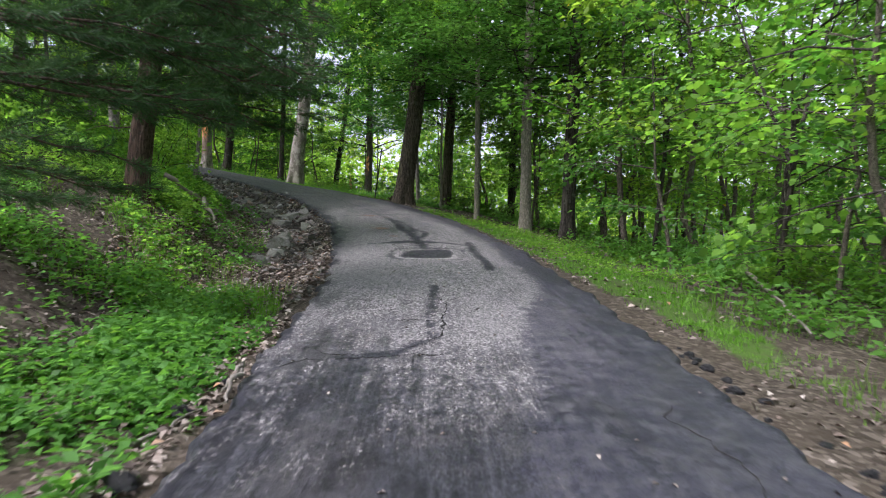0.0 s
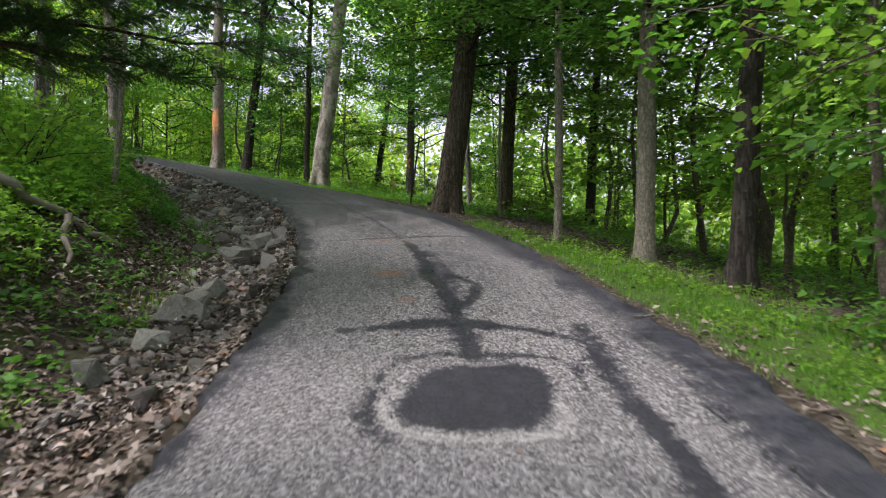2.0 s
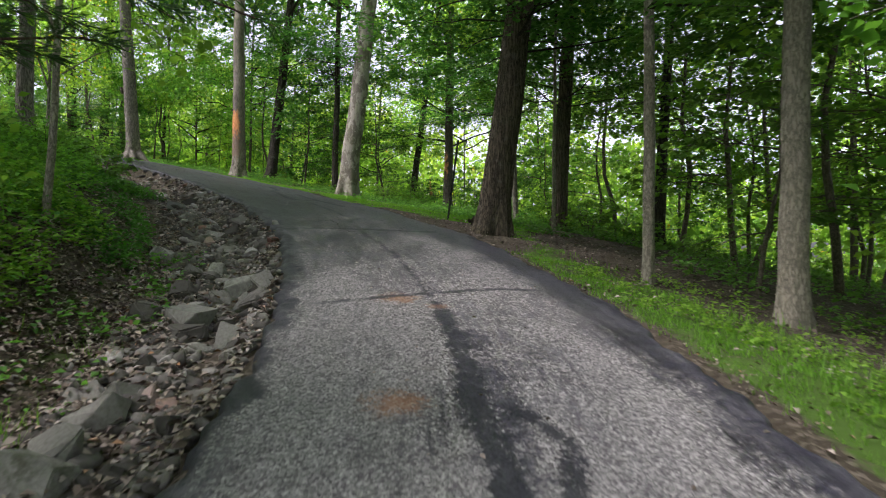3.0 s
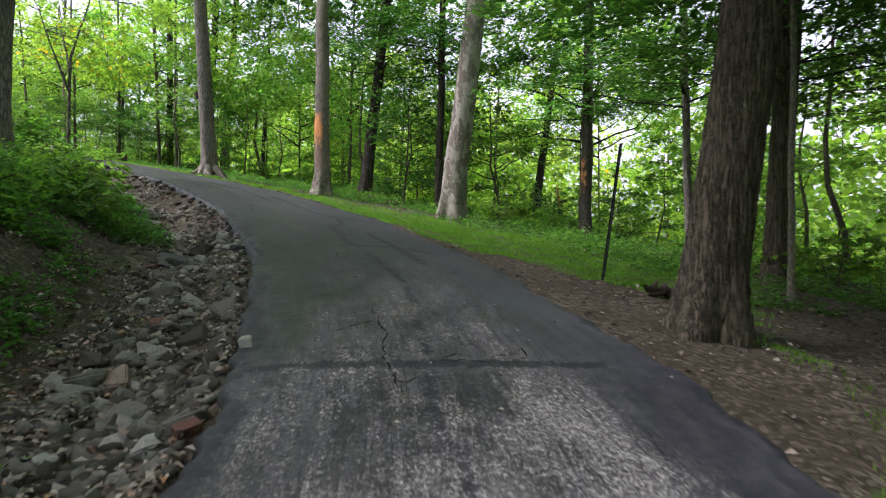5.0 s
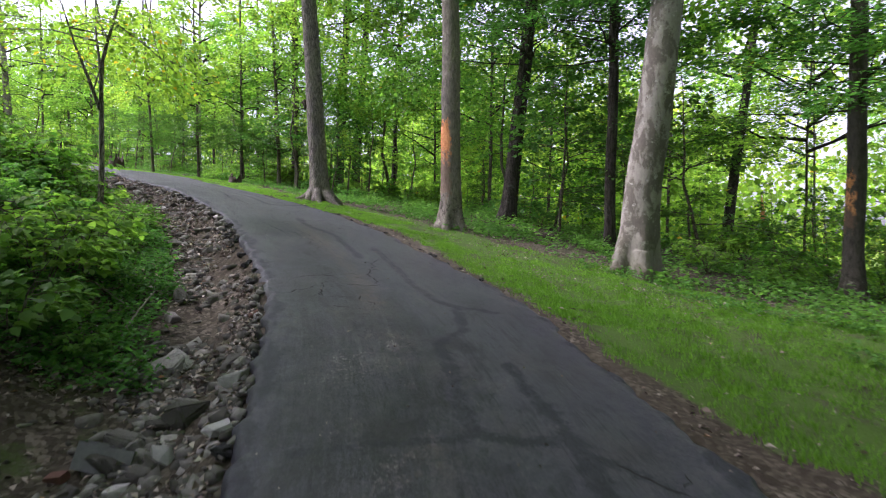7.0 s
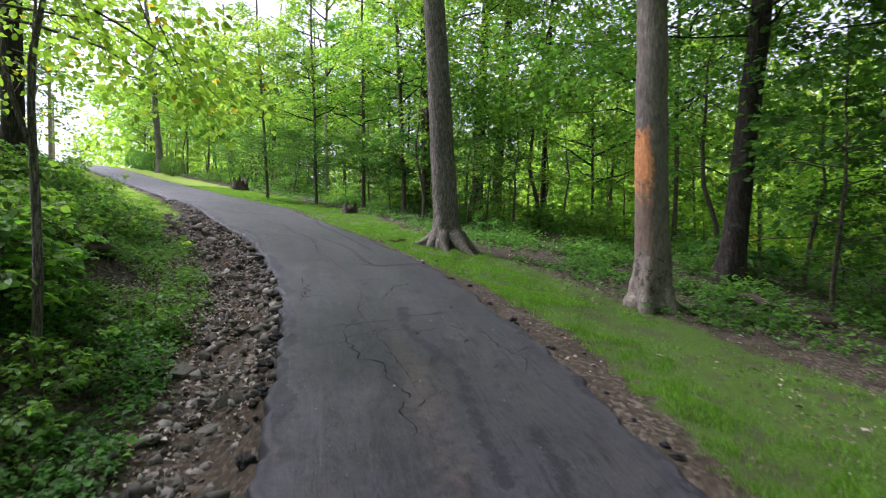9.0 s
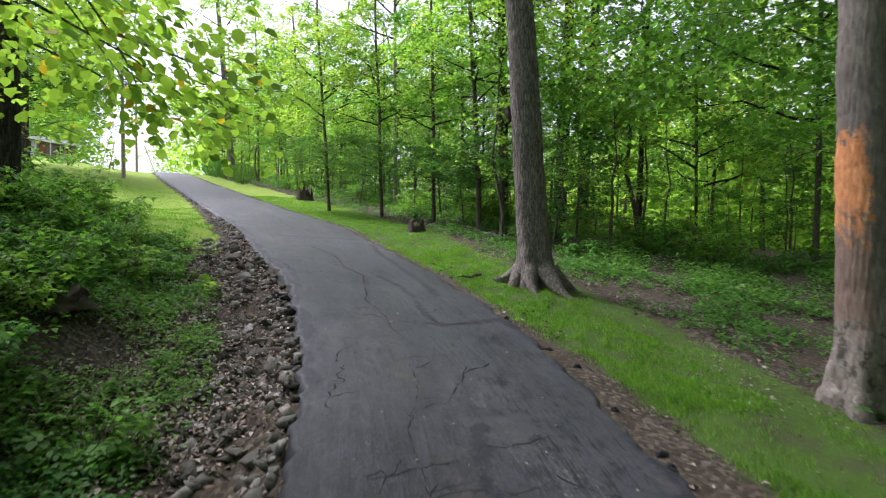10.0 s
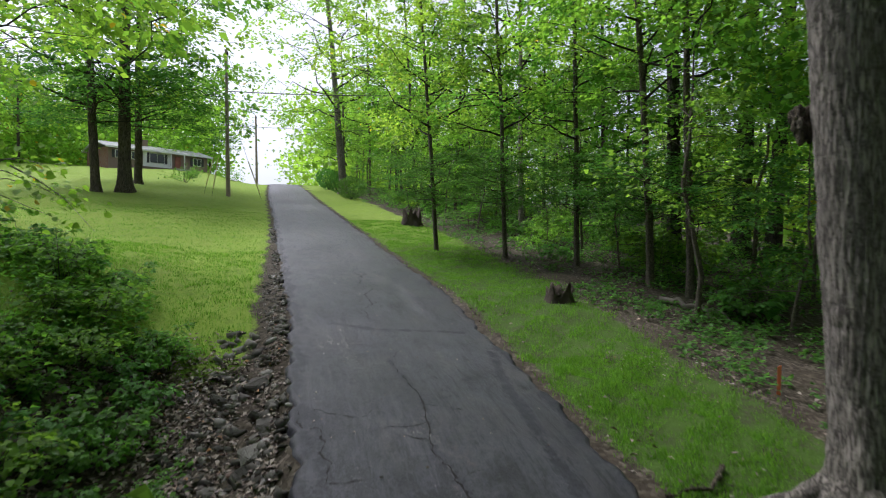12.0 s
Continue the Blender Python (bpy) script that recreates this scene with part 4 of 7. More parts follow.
def big_tree(x, y, diam, lean, bark, label, crown=0, h=15.0, first=7.0, spin=0.0, scale=1.0, flare=0.7, name="tree", sides=18, relief=None):
    rng = np.random.default_rng(int(abs(x*131 + y*977)) + 7)
    t = thing(name, pose(x, y, gz(x, y)), label, "tree")
    p, path = trunk_mesh(rng, diam, h, lean, flare, sides, relief=relief)
    child("trunk", p.mesh("trunk", bark, True), t)
    if crown is not None:
        w, g = CROWNS[crown % 4]
        top = path[np.argmin(np.abs(path[:, 2] - first))]
        for nm, me in (("limbwork", w), ("crown", g)):
            c = tagged(child(nm, me, t), kind="stuff")
            c.matrix_basis = Matrix.Translation(top) @ pose(0, 0, 0, 0, 0, spin) @ Matrix.Scale(scale, 4)
    return t


def low_boughs(t, path_z, crown, scale, spin, lean):
    """A lower tier of leafy boughs on a tree that has them near the ground."""
    w, g = CROWNS[crown % len(CROWNS)]
    for nm, me in (("low_limbwork", w), ("low_crown", g)):
        c = tagged(child(nm, me, t), kind="stuff")
        c.matrix_basis = Matrix.Translation((lean[0]*path_z, lean[1]*path_z, path_z)) @ pose(0, 0, 0, 0, 0, spin) @ Matrix.Diagonal((scale, scale, scale*0.45, 1))


def sapling(x, y, k, spin, scale, label="slender understorey sapling with broad green leaves"):
    t = thing("sapling", pose(x, y, gz(x, y) - 0.05, 0, 0, spin), label, "sapling")
    for nm, me in zip(("stem", "twigwork", "crown"), SAPS[k % len(SAPS)]):
        c = tagged(child(nm, me, t), kind="" if nm == "stem" else "stuff")
        c.matrix_basis = Matrix.Scale(scale, 4)
    return t


TREES = [  # x, y, trunk width, lean, bark, label, crown, height, first limb
    (-1.45, 22.75, 0.62, (0.125, 0.03), BARK_BROWN, "stout brown oak with furrowed bark beside the driveway", 0, 17, 7.5),
    (-13.2, 34.95, 0.55, (0.008, 0.01), BARK_GREY, "grey tree with an orange patch of sunlight painted on its bark", 1, 17, 9.5),
    (-18.73, 35.82, 0.59, (-0.036, -0.035), BARK_GREY, "grey tree with a knot and spreading roots", 3, 17, 9.5),
    (-8.03, 33.68, 0.74, (0.105, 0.06), BARK_MOTTLED, "pale leaning tree with mottled bark on the verge", 1, 18, 10.0),
    (-9.5, 36.6, 0.28, (0.04, 0.02), BARK_DARK, "dark slim tree behind the pale leaning one", 2, 15, 8.0),
    (-13.4, 38.6, 0.48, (0.1, 0.08), BARK_DARK, "dark leaning woodland tree", 0, 16, 8.0),
    (0.1, 29.3, 0.48, (0.06, 0.0), BARK_BROWN, "greyish-brown tree among the woodland trunks", 2, 16, 8.0),
    (1.0, 18.68, 0.17, (0.01, 0.0), BARK_PALE, "slim pale straight tree by the verge", 1, 12, 6.5),
    (2.22, 16.95, 0.3, (0.03, 0.0), BARK_PALE, "grey smooth-barked tree with a pale foot", 3, 14, 6.0),
    (2.92, 14.82, 0.33, (0.05, 0.0), BARK_DARK, "dark tree by the verge with a forked sapling", 0, 14, 6.5),
    (3.2, 30.0, 0.35, (0.06, 0.0), BARK_DARK, "dark tree among the woodland trunks", 2, 15, 7.0),
    (-13.5, 23.9, 0.42, (0.03, 0.0), BARK_GREY, "grey tree standing up on the bank", 0, 15, 6.5),
    (-8.9, 50.5, 0.46, (0.12, 0.06), BARK_DARK, "dark leaning tree far in the woods", 1, 15, 7.0),
    (-4.3, 36.0, 0.4, (0.02, 0.0), BARK_DARK, "dark upright tree with orange sunlight painted on its trunk", 2, 15, 7.0),
    (-1.3, 32.7, 0.22, (-0.03, 0.0), BARK_GREY, "slim tree far in the woods", 1, 14, 7.0),
    (-32.2, 51.4, 0.66, (0.03, 0.04), BARK_DARK, "dark twin tree deep in the woods", 0, 17, 8.0),
    (-31.2, 51.9, 0.58, (0.05, 0.05), BARK_DARK, "dark twin tree deep in the woods", 3, 17, 8.0),
    (-29.1, 44.7, 0.42, (0.0, 0.0), BARK_DARK, "dark upright tree deep in the woods", 2, 16, 8.0),
    (-23.3, 28.1, 0.44, (-0.01, -0.01), BARK_DARK, "dark tree at the edge of the lawn", 3, 15, 5.5),
    (-64.4, 46.0, 0.6, (-0.06, -0.06), BARK_GREY, "crooked tree by the far verge", 1, 16, 6.0),
    (-55.0, 29.0, 0.5, (-0.03, -0.04), BARK_BROWN, "lawn tree with a flared foot", 1, 16, 4.6),
    (-55.6, 30.4, 0.74, (0.0, 0.0), BARK_BROWN, "stout lawn tree with ridged bark", 3, 17, 4.6),
    (-67.3, 31.2, 0.55, (0.0, 0.0), BARK_BROWN, "lawn tree farther up the slope", 3, 16, 4.6),
    (-39.4, 46.3, 0.24, (0.0, 0.0), BARK_PALE, "pale birch-like tree among the saplings", 1, 13, 6.0),
    (-32.6, 38.8, 0.13, (-0.03, -0.05), BARK_TWIG, "thin dark young tree at the wood's edge", 1, 9, 3.2),
    (-31.2, 40.3, 0.14, (-0.01, -0.01), BARK_TWIG, "thin dark young tree at the wood's edge", 3, 10, 3.5),
    (-29.6, 41.6, 0.15, (-0.01, 0.0), BARK_TWIG, "thin dark young tree at the wood's edge", 0, 10, 3.5),
    (-26.3, 41.0, 0.18, (-0.02, -0.03), BARK_TWIG, "thin young tree in the shade", 2, 11, 4.0),
    (-25.2, 41.0, 0.16, (0.0, 0.0), BARK_TWIG, "thin young tree in the shade", 1, 11, 4.5),
    (-0.1, 26.4, 0.11, (0.01, 0.0), BARK_PALE, "slim pale sapling trunk beside the oak", 1, 10, 5.0),
]
for i, (x, y, dm, ln, bk, lb, cr, h, first) in enumerate(TREES):
    wide = 1.3 if x < -50 else 0.85 if i in (1, 2, 3) else 1.35 if dm > 0.28 and y < 31 and x > -12 else 1.0 if dm > 0.2 else 0.5
    made_tree = big_tree(x, y, dm, ln, bk, lb, cr, h, first, i*67.0, wide, 0.7 if dm > 0.25 else 0.3,
                         relief={0: (0.02, 34, 0.35), 1: (0.007, 30, 0.7), 2: (0.01, 30, 0.7), 3: (0.005, 24, 0.6)}.get(i))
    if dm < 0.2 and x < -24:
        low_boughs(made_tree, 1.5, 4, 0.42, i*53.0, ln)
    if i in (0, 4, 5, 6, 7, 8, 9, 10, 12, 13, 14, 15, 17, 20, 21, 22):
        if i == 0:
            low_boughs(made_tree, 5.4, 4, 0.95, 130.0, ln)
        low_boughs(made_tree, 3.8 if i not in (4, 5) else 5.0, 4, 0.7 if x > -50 else 1.1, i*40.0, ln)

for i, (s, d) in enumerate(((25.5, 8.6),)):
    x, y = (float(v[0]) for v in at_sd(s, d))
    big_tree(x, y, 0.3 + 0.04*(i % 3), (0.02, 0.02), (BARK_GREY, BARK_DARK)[i % 2], "tall tree standing on the bank above the ditch", i, 16, 7.5, i*83.0, 0.85)
# woods: more trunks and understorey, seeded
wrng = np.random.default_rng(5)
taken = [(t[0], t[1]) for t in TREES]


def clear_of(x, y, gap):
    return all((x - a)**2 + (y - b)**2 > gap*gap for a, b in taken)


def scatter_in(n, s_of, d_of, gap, ok, do):
    done = tries = 0
    while done < n and tries < n*40:
        tries += 1
        s, d = s_of(), d_of()
        x, y = (float(v[0]) for v in at_sd(s, d))
        if not ok(s, d) or not clear_of(x, y, gap) or abs(along(x, y)[1][0]) < min(abs(d), 5)*0.8:
            continue
        taken.append((x, y))
        do(done, x, y)
        done += 1


def wood_tree(i, x, y):
    big_tree(x, y, float(wrng.uniform(0.09, 0.3)), tuple(wrng.normal(0, 0.03, 2)), (BARK_DARK, BARK_TWIG, BARK_TWIG, BARK_BROWN)[i % 4], "woodland tree with a slim trunk", i,
             float(wrng.uniform(11, 15)), float(wrng.uniform(2.4, 5.0)), float(wrng.uniform(0, 360)), float(wrng.uniform(0.65, 0.95)), 0.4, sides=10)


def wood_sapling(i, x, y):
    sapling(x, y, int(wrng.integers(0, 6)), float(wrng.uniform(0, 360)), float(wrng.uniform(0.7, 1.15)))


def bank_tree(i, x, y):
    big_tree(x, y, float(wrng.uniform(0.14, 0.35)), tuple(wrng.normal(0, 0.03, 2)), (BARK_DARK, BARK_GREY)[i % 2], "tree on the wooded bank", i, 14, float(wrng.uniform(4, 6)),
             float(wrng.uniform(0, 360)), 0.85, 0.4, sides=10)


def shrub(x, y, k, spin, scale, label="leafy green shrub of the undergrowth"):
    t = thing("shrub", pose(x, y, gz(x, y) - 0.03, 0, 0, spin), label, "shrub")
    w, g = SHRUBS[k % len(SHRUBS)]
    for nm, me in (("stemwork", w), ("leafage", g)):
        tagged(child(nm, me, t), kind="stuff").matrix_basis = Matrix.Scale(scale, 4)
    return t


def low_tiered_shrub(i, x, y):
    tiered_shrub(i, x, y, 0.68)


def tiered_shrub(i, x, y, grow=1.0):
    t = thing("shrub", pose(x, y, gz(x, y) - 0.03, 0, 0, float(wrng.uniform(0, 360))), "leafy shrub with broad dark green leaves in tiers", "shrub")
    k, size = int(wrng.integers(0, 5)), grow*float(wrng.uniform(0.7, 1.1))
    for nm, me in zip(("stemwork", "leafage"), TIERED[k]):
        tagged(child(nm, me, t), kind="stuff").matrix_basis = Matrix.Scale(size, 4)


def any_shrub(i, x, y):
    shrub(x, y, int(wrng.integers(0, 4)), float(wrng.uniform(0, 360)), float(wrng.uniform(0.6, 1.25)))


U = wrng.uniform
for i, (x, y) in enumerate([(5.6, 19.6), (6.6, 23.2), (8.2, 27.2), (9.6, 31.2), (11.5, 25.6), (7.4, 16.6), (10.2, 20.2), (13.2, 33.2), (5.2, 12.2), (6.6, 9.4), (3.6, 23.6), (5.2, 27.6), (2.4, 34.0), (6.2, 31.0), (4.4, 20.8), (8.6, 13.4), (9.2, 23.4), (12.4, 29.0), (-11.5, 38.2), (-12.6, 40.5), (-10.6, 40.2), (-7.6, 38.4), (5.4, 36.4), (6.4, 40.2), (9.4, 37.4), (2.2, 38.0)]):
    taken.append((x, y))
    sapling(x, y, (2, 0, 4, 2, 0, 4)[i % 6] if x > -5 else 3, i*77.0, 1.1 if x > -5 else 1.35)
scatter_in(46, lambda: U(-4, 104), lambda: -U(11, 40), 2.0, lambda s, d: not (s < 12 and d > -14), wood_tree)
scatter_in(14, lambda: U(70, 120), lambda: -U(4.5, 12), 2.0, lambda s, d: True, wood_tree)
scatter_in(20, lambda: U(2, 22), lambda: -U(9, 26), 1.5, lambda s, d: True, wood_sapling)
scatter_in(95, lambda: U(-2, 104), lambda: -(4.2 + abs(wrng.normal(0, 10))), 1.3, lambda s, d: not (18 < s < 46 and d > -9) and not (s > 56 and d > -6.5), wood_sapling)
scatter_in(12, lambda: U(1, 13), lambda: -U(4.0, 8), 1.0, lambda s, d: True, wood_sapling)
scatter_in(11, lambda: U(14, 33), lambda: 9.0 + abs(wrng.normal(0, 6)), 1.8, lambda s, d: True, bank_tree)
scatter_in(20, lambda: U(13, 33), lambda: 8.0 + abs(wrng.normal(0, 4)), 1.4, lambda s, d: True, wood_sapling)
scatter_in(8, lambda: U(22, 31), lambda: U(5.0, 8.5), 0.9, lambda s, d: True, any_shrub)
scatter_in(16, lambda: U(29, 37.5), lambda: U(3.2, 5), 0.5, lambda s, d: True, tiered_shrub)
scatter_in(16, lambda: U(31, 39), lambda: U(4.6, 8), 0.6, lambda s, d: True, tiered_shrub)
scatter_in(26, lambda: U(38, 45), lambda: U(4.3, 7.8), 0.5, lambda s, d: True, low_tiered_shrub)
scatter_in(10, lambda: U(-1, 12), lambda: -U(4.4, 9), 0.8, lambda s, d: True, any_shrub)
scatter_in(20, lambda: U(1, 13), lambda: -U(3.9, 8), 0.6, lambda s, d: True, tiered_shrub)


def low_sapling(i, x, y):
    sapling(x, y, (3, 5)[i % 2], float(wrng.uniform(0, 360)), float(wrng.uniform(0.6, 1.0)), "low leafy sapling in the shade of the woods")


scatter_in(52, lambda: U(45, 78), lambda: -U(6.2, 17), 1.0, lambda s, d: True, low_sapling)
scatter_in(14, lambda: U(24, 44), lambda: -U(10, 20), 1.2, lambda s, d: True, low_sapling)
scatter_in(16, lambda: U(60, 100), lambda: -U(6.0, 14), 0.8, lambda s, d: True, any_shrub)
scatter_in(44, lambda: U(44, 80), lambda: -U(6.2, 14), 0.7, lambda s, d: True, tiered_shrub)
scatter_in(12, lambda: U(20, 46), lambda: -U(10, 18), 0.9, lambda s, d: True, any_shrub)
scatter_in(26, lambda: U(22, 46), lambda: -U(8, 15), 0.8, lambda s, d: True, tiered_shrub)
scatter_in(14, lambda: U(-1, 20), lambda: U(5.5, 10), 0.9, lambda s, d: True, any_shrub)

# ---- far woods beyond the slope ----
def far_woods(name, seed, n_clump, s0, s1, d0, d1, tall, leaf, material, label, low=0.0):
    rng = np.random.default_rng(seed)
    P = []
    for i in range(n_clump):
        x, y = (float(v[0]) for v in at_sd(rng.uniform(s0, s1), rng.uniform(d0, d1)))
        z = gz(x, y) + low + tall*rng.random()**1.3
        P.append(np.array([x, y, z]) + rng.normal(0, 1, (70, 3))*np.array([1.7, 1.7, 0.8])*leaf/0.5)
    P = np.concatenate(P)
    v, f = leaves(P, rng.normal(0, 1, P.shape)*[1, 1, 0.6], rng.normal(0, 1, P.shape) + [0, 0, 0.6], leaf, 0.75, rng)
    tagged(new(name, mesh_of(name, v, f, material)), label, "woods", kind="stuff")


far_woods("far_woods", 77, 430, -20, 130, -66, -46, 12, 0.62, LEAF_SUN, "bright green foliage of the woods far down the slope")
far_woods("far_woods", 78, 330, -10, 110, -44, -28, 5, 0.42, LEAF_LIGHT, "green brush low in the distant woods")
far_woods("far_woods", 82, 240, -45, 34, -46, -28, 15, 0.5, LEAF, "green woods down the slope beyond the first trees")
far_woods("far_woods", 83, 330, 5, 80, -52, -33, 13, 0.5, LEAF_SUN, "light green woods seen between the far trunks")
far_woods("far_woods", 84, 320, -14, 66, -42, -24, 7, 0.42, LEAF_LIGHT, "green thickets between the trunks down the slope")
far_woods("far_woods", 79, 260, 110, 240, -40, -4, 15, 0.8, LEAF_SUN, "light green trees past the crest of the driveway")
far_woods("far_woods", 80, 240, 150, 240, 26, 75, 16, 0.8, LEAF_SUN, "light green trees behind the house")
far_woods("far_woods", 81, 200, -12, 46, 16, 30, 11, 0.45, LEAF, "green woods up on the bank")
# high leaf clumps on no tree, mostly out of view, added to block skylight
far_woods("canopy", 85, 76, 18, 28, -14, 2, 6, 0.42, LEAF_DEEP, "leaf clumps added overhead to shade the driveway", 10.5)
far_woods("canopy", 92, 45, 37, 52, -13, -2.5, 6, 0.42, LEAF_DEEP, "leaf clumps added overhead to shade the upper verge", 11.0)
far_woods("far_woods", 93, 280, 152, 190, 11, 54, 15, 0.85, LEAF_LIGHT, "green trees close behind the house")
# two more sets of high clumps, added only for their shade
far_woods("canopy", 88, 105, 33, 52, -16, -6, 6, 0.42, LEAF_DEEP, "leaf clumps added overhead to shade the verge and woodland floor", 11.0)
far_woods("canopy", 89, 12, -4, 6, 4, 11, 6, 0.42, LEAF_DEEP, "leaf clumps added overhead to shade the start", 9.0)
far_woods("canopy", 94, 150, 37, 52, -15, -5.5, 4, 0.16, LEAF, "leafy low boughs in the shade of the woods", 3.6)
far_woods("canopy", 95, 150, 18, 27, -10, -3, 4, 0.16, LEAF_DEEP, "dark leafy boughs hanging round the oak", 4.8)
far_woods("far_woods", 90, 95, 20, 50, -36, -20, 13, 0.42, LEAF, "green woods close behind the first trunks")
far_woods("far_woods", 91, 30, 23, 34, -32, -17, 13, 0.4, LEAF, "green woods down the slope behind the oak")
# never in view: added to close off the open sky behind the start
far_woods("far_woods", 87, 260, -46, -9, -28, 28, 15, 0.6, LEAF, "unseen leaf clumps added behind the start to block skylight")


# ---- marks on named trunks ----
def sun_patch_bark(name, z0, z1, zl, side, size, shade=0.8):
    """Grey bark with a ragged orange patch of low sunlight painted into its colour, facing the side given, from z0 to
    z1, and fading red-brown down to zl.
    """
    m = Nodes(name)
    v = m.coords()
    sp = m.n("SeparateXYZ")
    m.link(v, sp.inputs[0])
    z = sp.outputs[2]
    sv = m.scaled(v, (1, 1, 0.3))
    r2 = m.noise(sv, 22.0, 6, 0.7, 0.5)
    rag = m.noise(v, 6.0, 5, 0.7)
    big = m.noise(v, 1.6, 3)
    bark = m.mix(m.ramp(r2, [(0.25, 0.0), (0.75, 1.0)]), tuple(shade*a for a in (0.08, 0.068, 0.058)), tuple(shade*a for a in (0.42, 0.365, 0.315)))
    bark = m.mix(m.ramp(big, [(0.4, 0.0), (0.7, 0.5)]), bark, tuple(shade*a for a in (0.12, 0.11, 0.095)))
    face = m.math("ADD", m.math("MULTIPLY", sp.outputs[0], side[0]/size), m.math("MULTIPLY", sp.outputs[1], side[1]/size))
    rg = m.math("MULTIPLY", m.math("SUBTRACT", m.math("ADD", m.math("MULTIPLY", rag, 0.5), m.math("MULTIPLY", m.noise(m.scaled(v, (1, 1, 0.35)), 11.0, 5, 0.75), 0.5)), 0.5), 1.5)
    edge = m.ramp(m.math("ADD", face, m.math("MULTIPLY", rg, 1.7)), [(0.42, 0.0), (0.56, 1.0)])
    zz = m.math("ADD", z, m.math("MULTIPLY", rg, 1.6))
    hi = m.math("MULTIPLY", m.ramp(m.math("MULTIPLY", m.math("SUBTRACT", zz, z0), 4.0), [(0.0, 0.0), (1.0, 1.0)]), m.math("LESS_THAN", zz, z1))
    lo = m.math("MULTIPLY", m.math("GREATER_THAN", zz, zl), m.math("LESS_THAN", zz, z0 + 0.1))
    # the sun's orange on the bark and its red-brown fade, put into the colour
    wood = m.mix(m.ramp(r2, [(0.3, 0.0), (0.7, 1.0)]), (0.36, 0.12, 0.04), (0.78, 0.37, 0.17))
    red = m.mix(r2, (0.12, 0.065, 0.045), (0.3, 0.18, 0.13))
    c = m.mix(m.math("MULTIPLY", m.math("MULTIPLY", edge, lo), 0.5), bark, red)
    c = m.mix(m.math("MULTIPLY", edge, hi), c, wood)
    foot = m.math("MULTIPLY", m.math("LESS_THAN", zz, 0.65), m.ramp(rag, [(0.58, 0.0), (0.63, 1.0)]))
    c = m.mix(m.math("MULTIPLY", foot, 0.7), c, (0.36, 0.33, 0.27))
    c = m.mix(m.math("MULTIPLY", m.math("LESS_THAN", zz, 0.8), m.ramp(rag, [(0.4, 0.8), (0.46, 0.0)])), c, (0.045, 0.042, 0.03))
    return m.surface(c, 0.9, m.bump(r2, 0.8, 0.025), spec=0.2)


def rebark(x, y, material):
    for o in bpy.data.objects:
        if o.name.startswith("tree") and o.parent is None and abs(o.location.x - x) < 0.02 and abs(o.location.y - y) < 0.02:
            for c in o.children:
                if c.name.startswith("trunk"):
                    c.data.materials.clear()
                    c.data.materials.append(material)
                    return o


# warm sunlight on these two trunks is painted, not cast
rebark(-13.2, 34.95, sun_patch_bark("grey bark with a painted orange sun patch", 1.75, 2.8, 0.9, (-0.5, -0.87), 0.27))
rebark(-4.3, 36.0, sun_patch_bark("dark bark with a painted orange sun patch", 1.75, 2.6, 1.4, (-0.75, -0.66), 0.2, 0.35))
knot_tree = rebark(-18.73, 35.82, BARK_GREY)


def knot_and_roots(tree, diam):
    rng = np.random.default_rng(4)
    bm = bmesh.new()
    bmesh.ops.create_icosphere(bm, subdivisions=4, radius=0.105)
    for v in bm.verts:
        n = noise.noise(v.co*14) + 0.6*noise.noise(v.co*31)
        v.co = Vector((v.co.x*0.75, v.co.y*0.85, v.co.z*1.35))*(1 + 0.5*n)
    part("knot", bm, BARK_BROWN, tree, "dark swollen knot").location = (-0.47, -0.2, 3.22)
    for a, ln in ((-2.75, 0.75), (-1.9, 0.5), (-1.1, 0.6), (-0.35, 0.8), (0.6, 0.6), (2.6, 0.6)):
        t = np.linspace(0, 1, 8)
        path = np.stack([np.cos(a + 0.35*t)*(diam*0.4 + ln*t), np.sin(a + 0.35*t)*(diam*0.4 + ln*t), 0.34*(1 - t)**2 - 0.07*t], 1)
        wx, wy, wz = tree.location
        path[:, 2] += ground(path[:, 0] + wx, path[:, 1] + wy) - wz
        p = Pile()
        p.add(*tube(path, 0.15*(1.05 - t)**0.8 + 0.008, 9, rng, 0.14))
        child("root", p.mesh("root", BARK_GREY, True), tree)


knot_and_roots(knot_tree, 0.62)


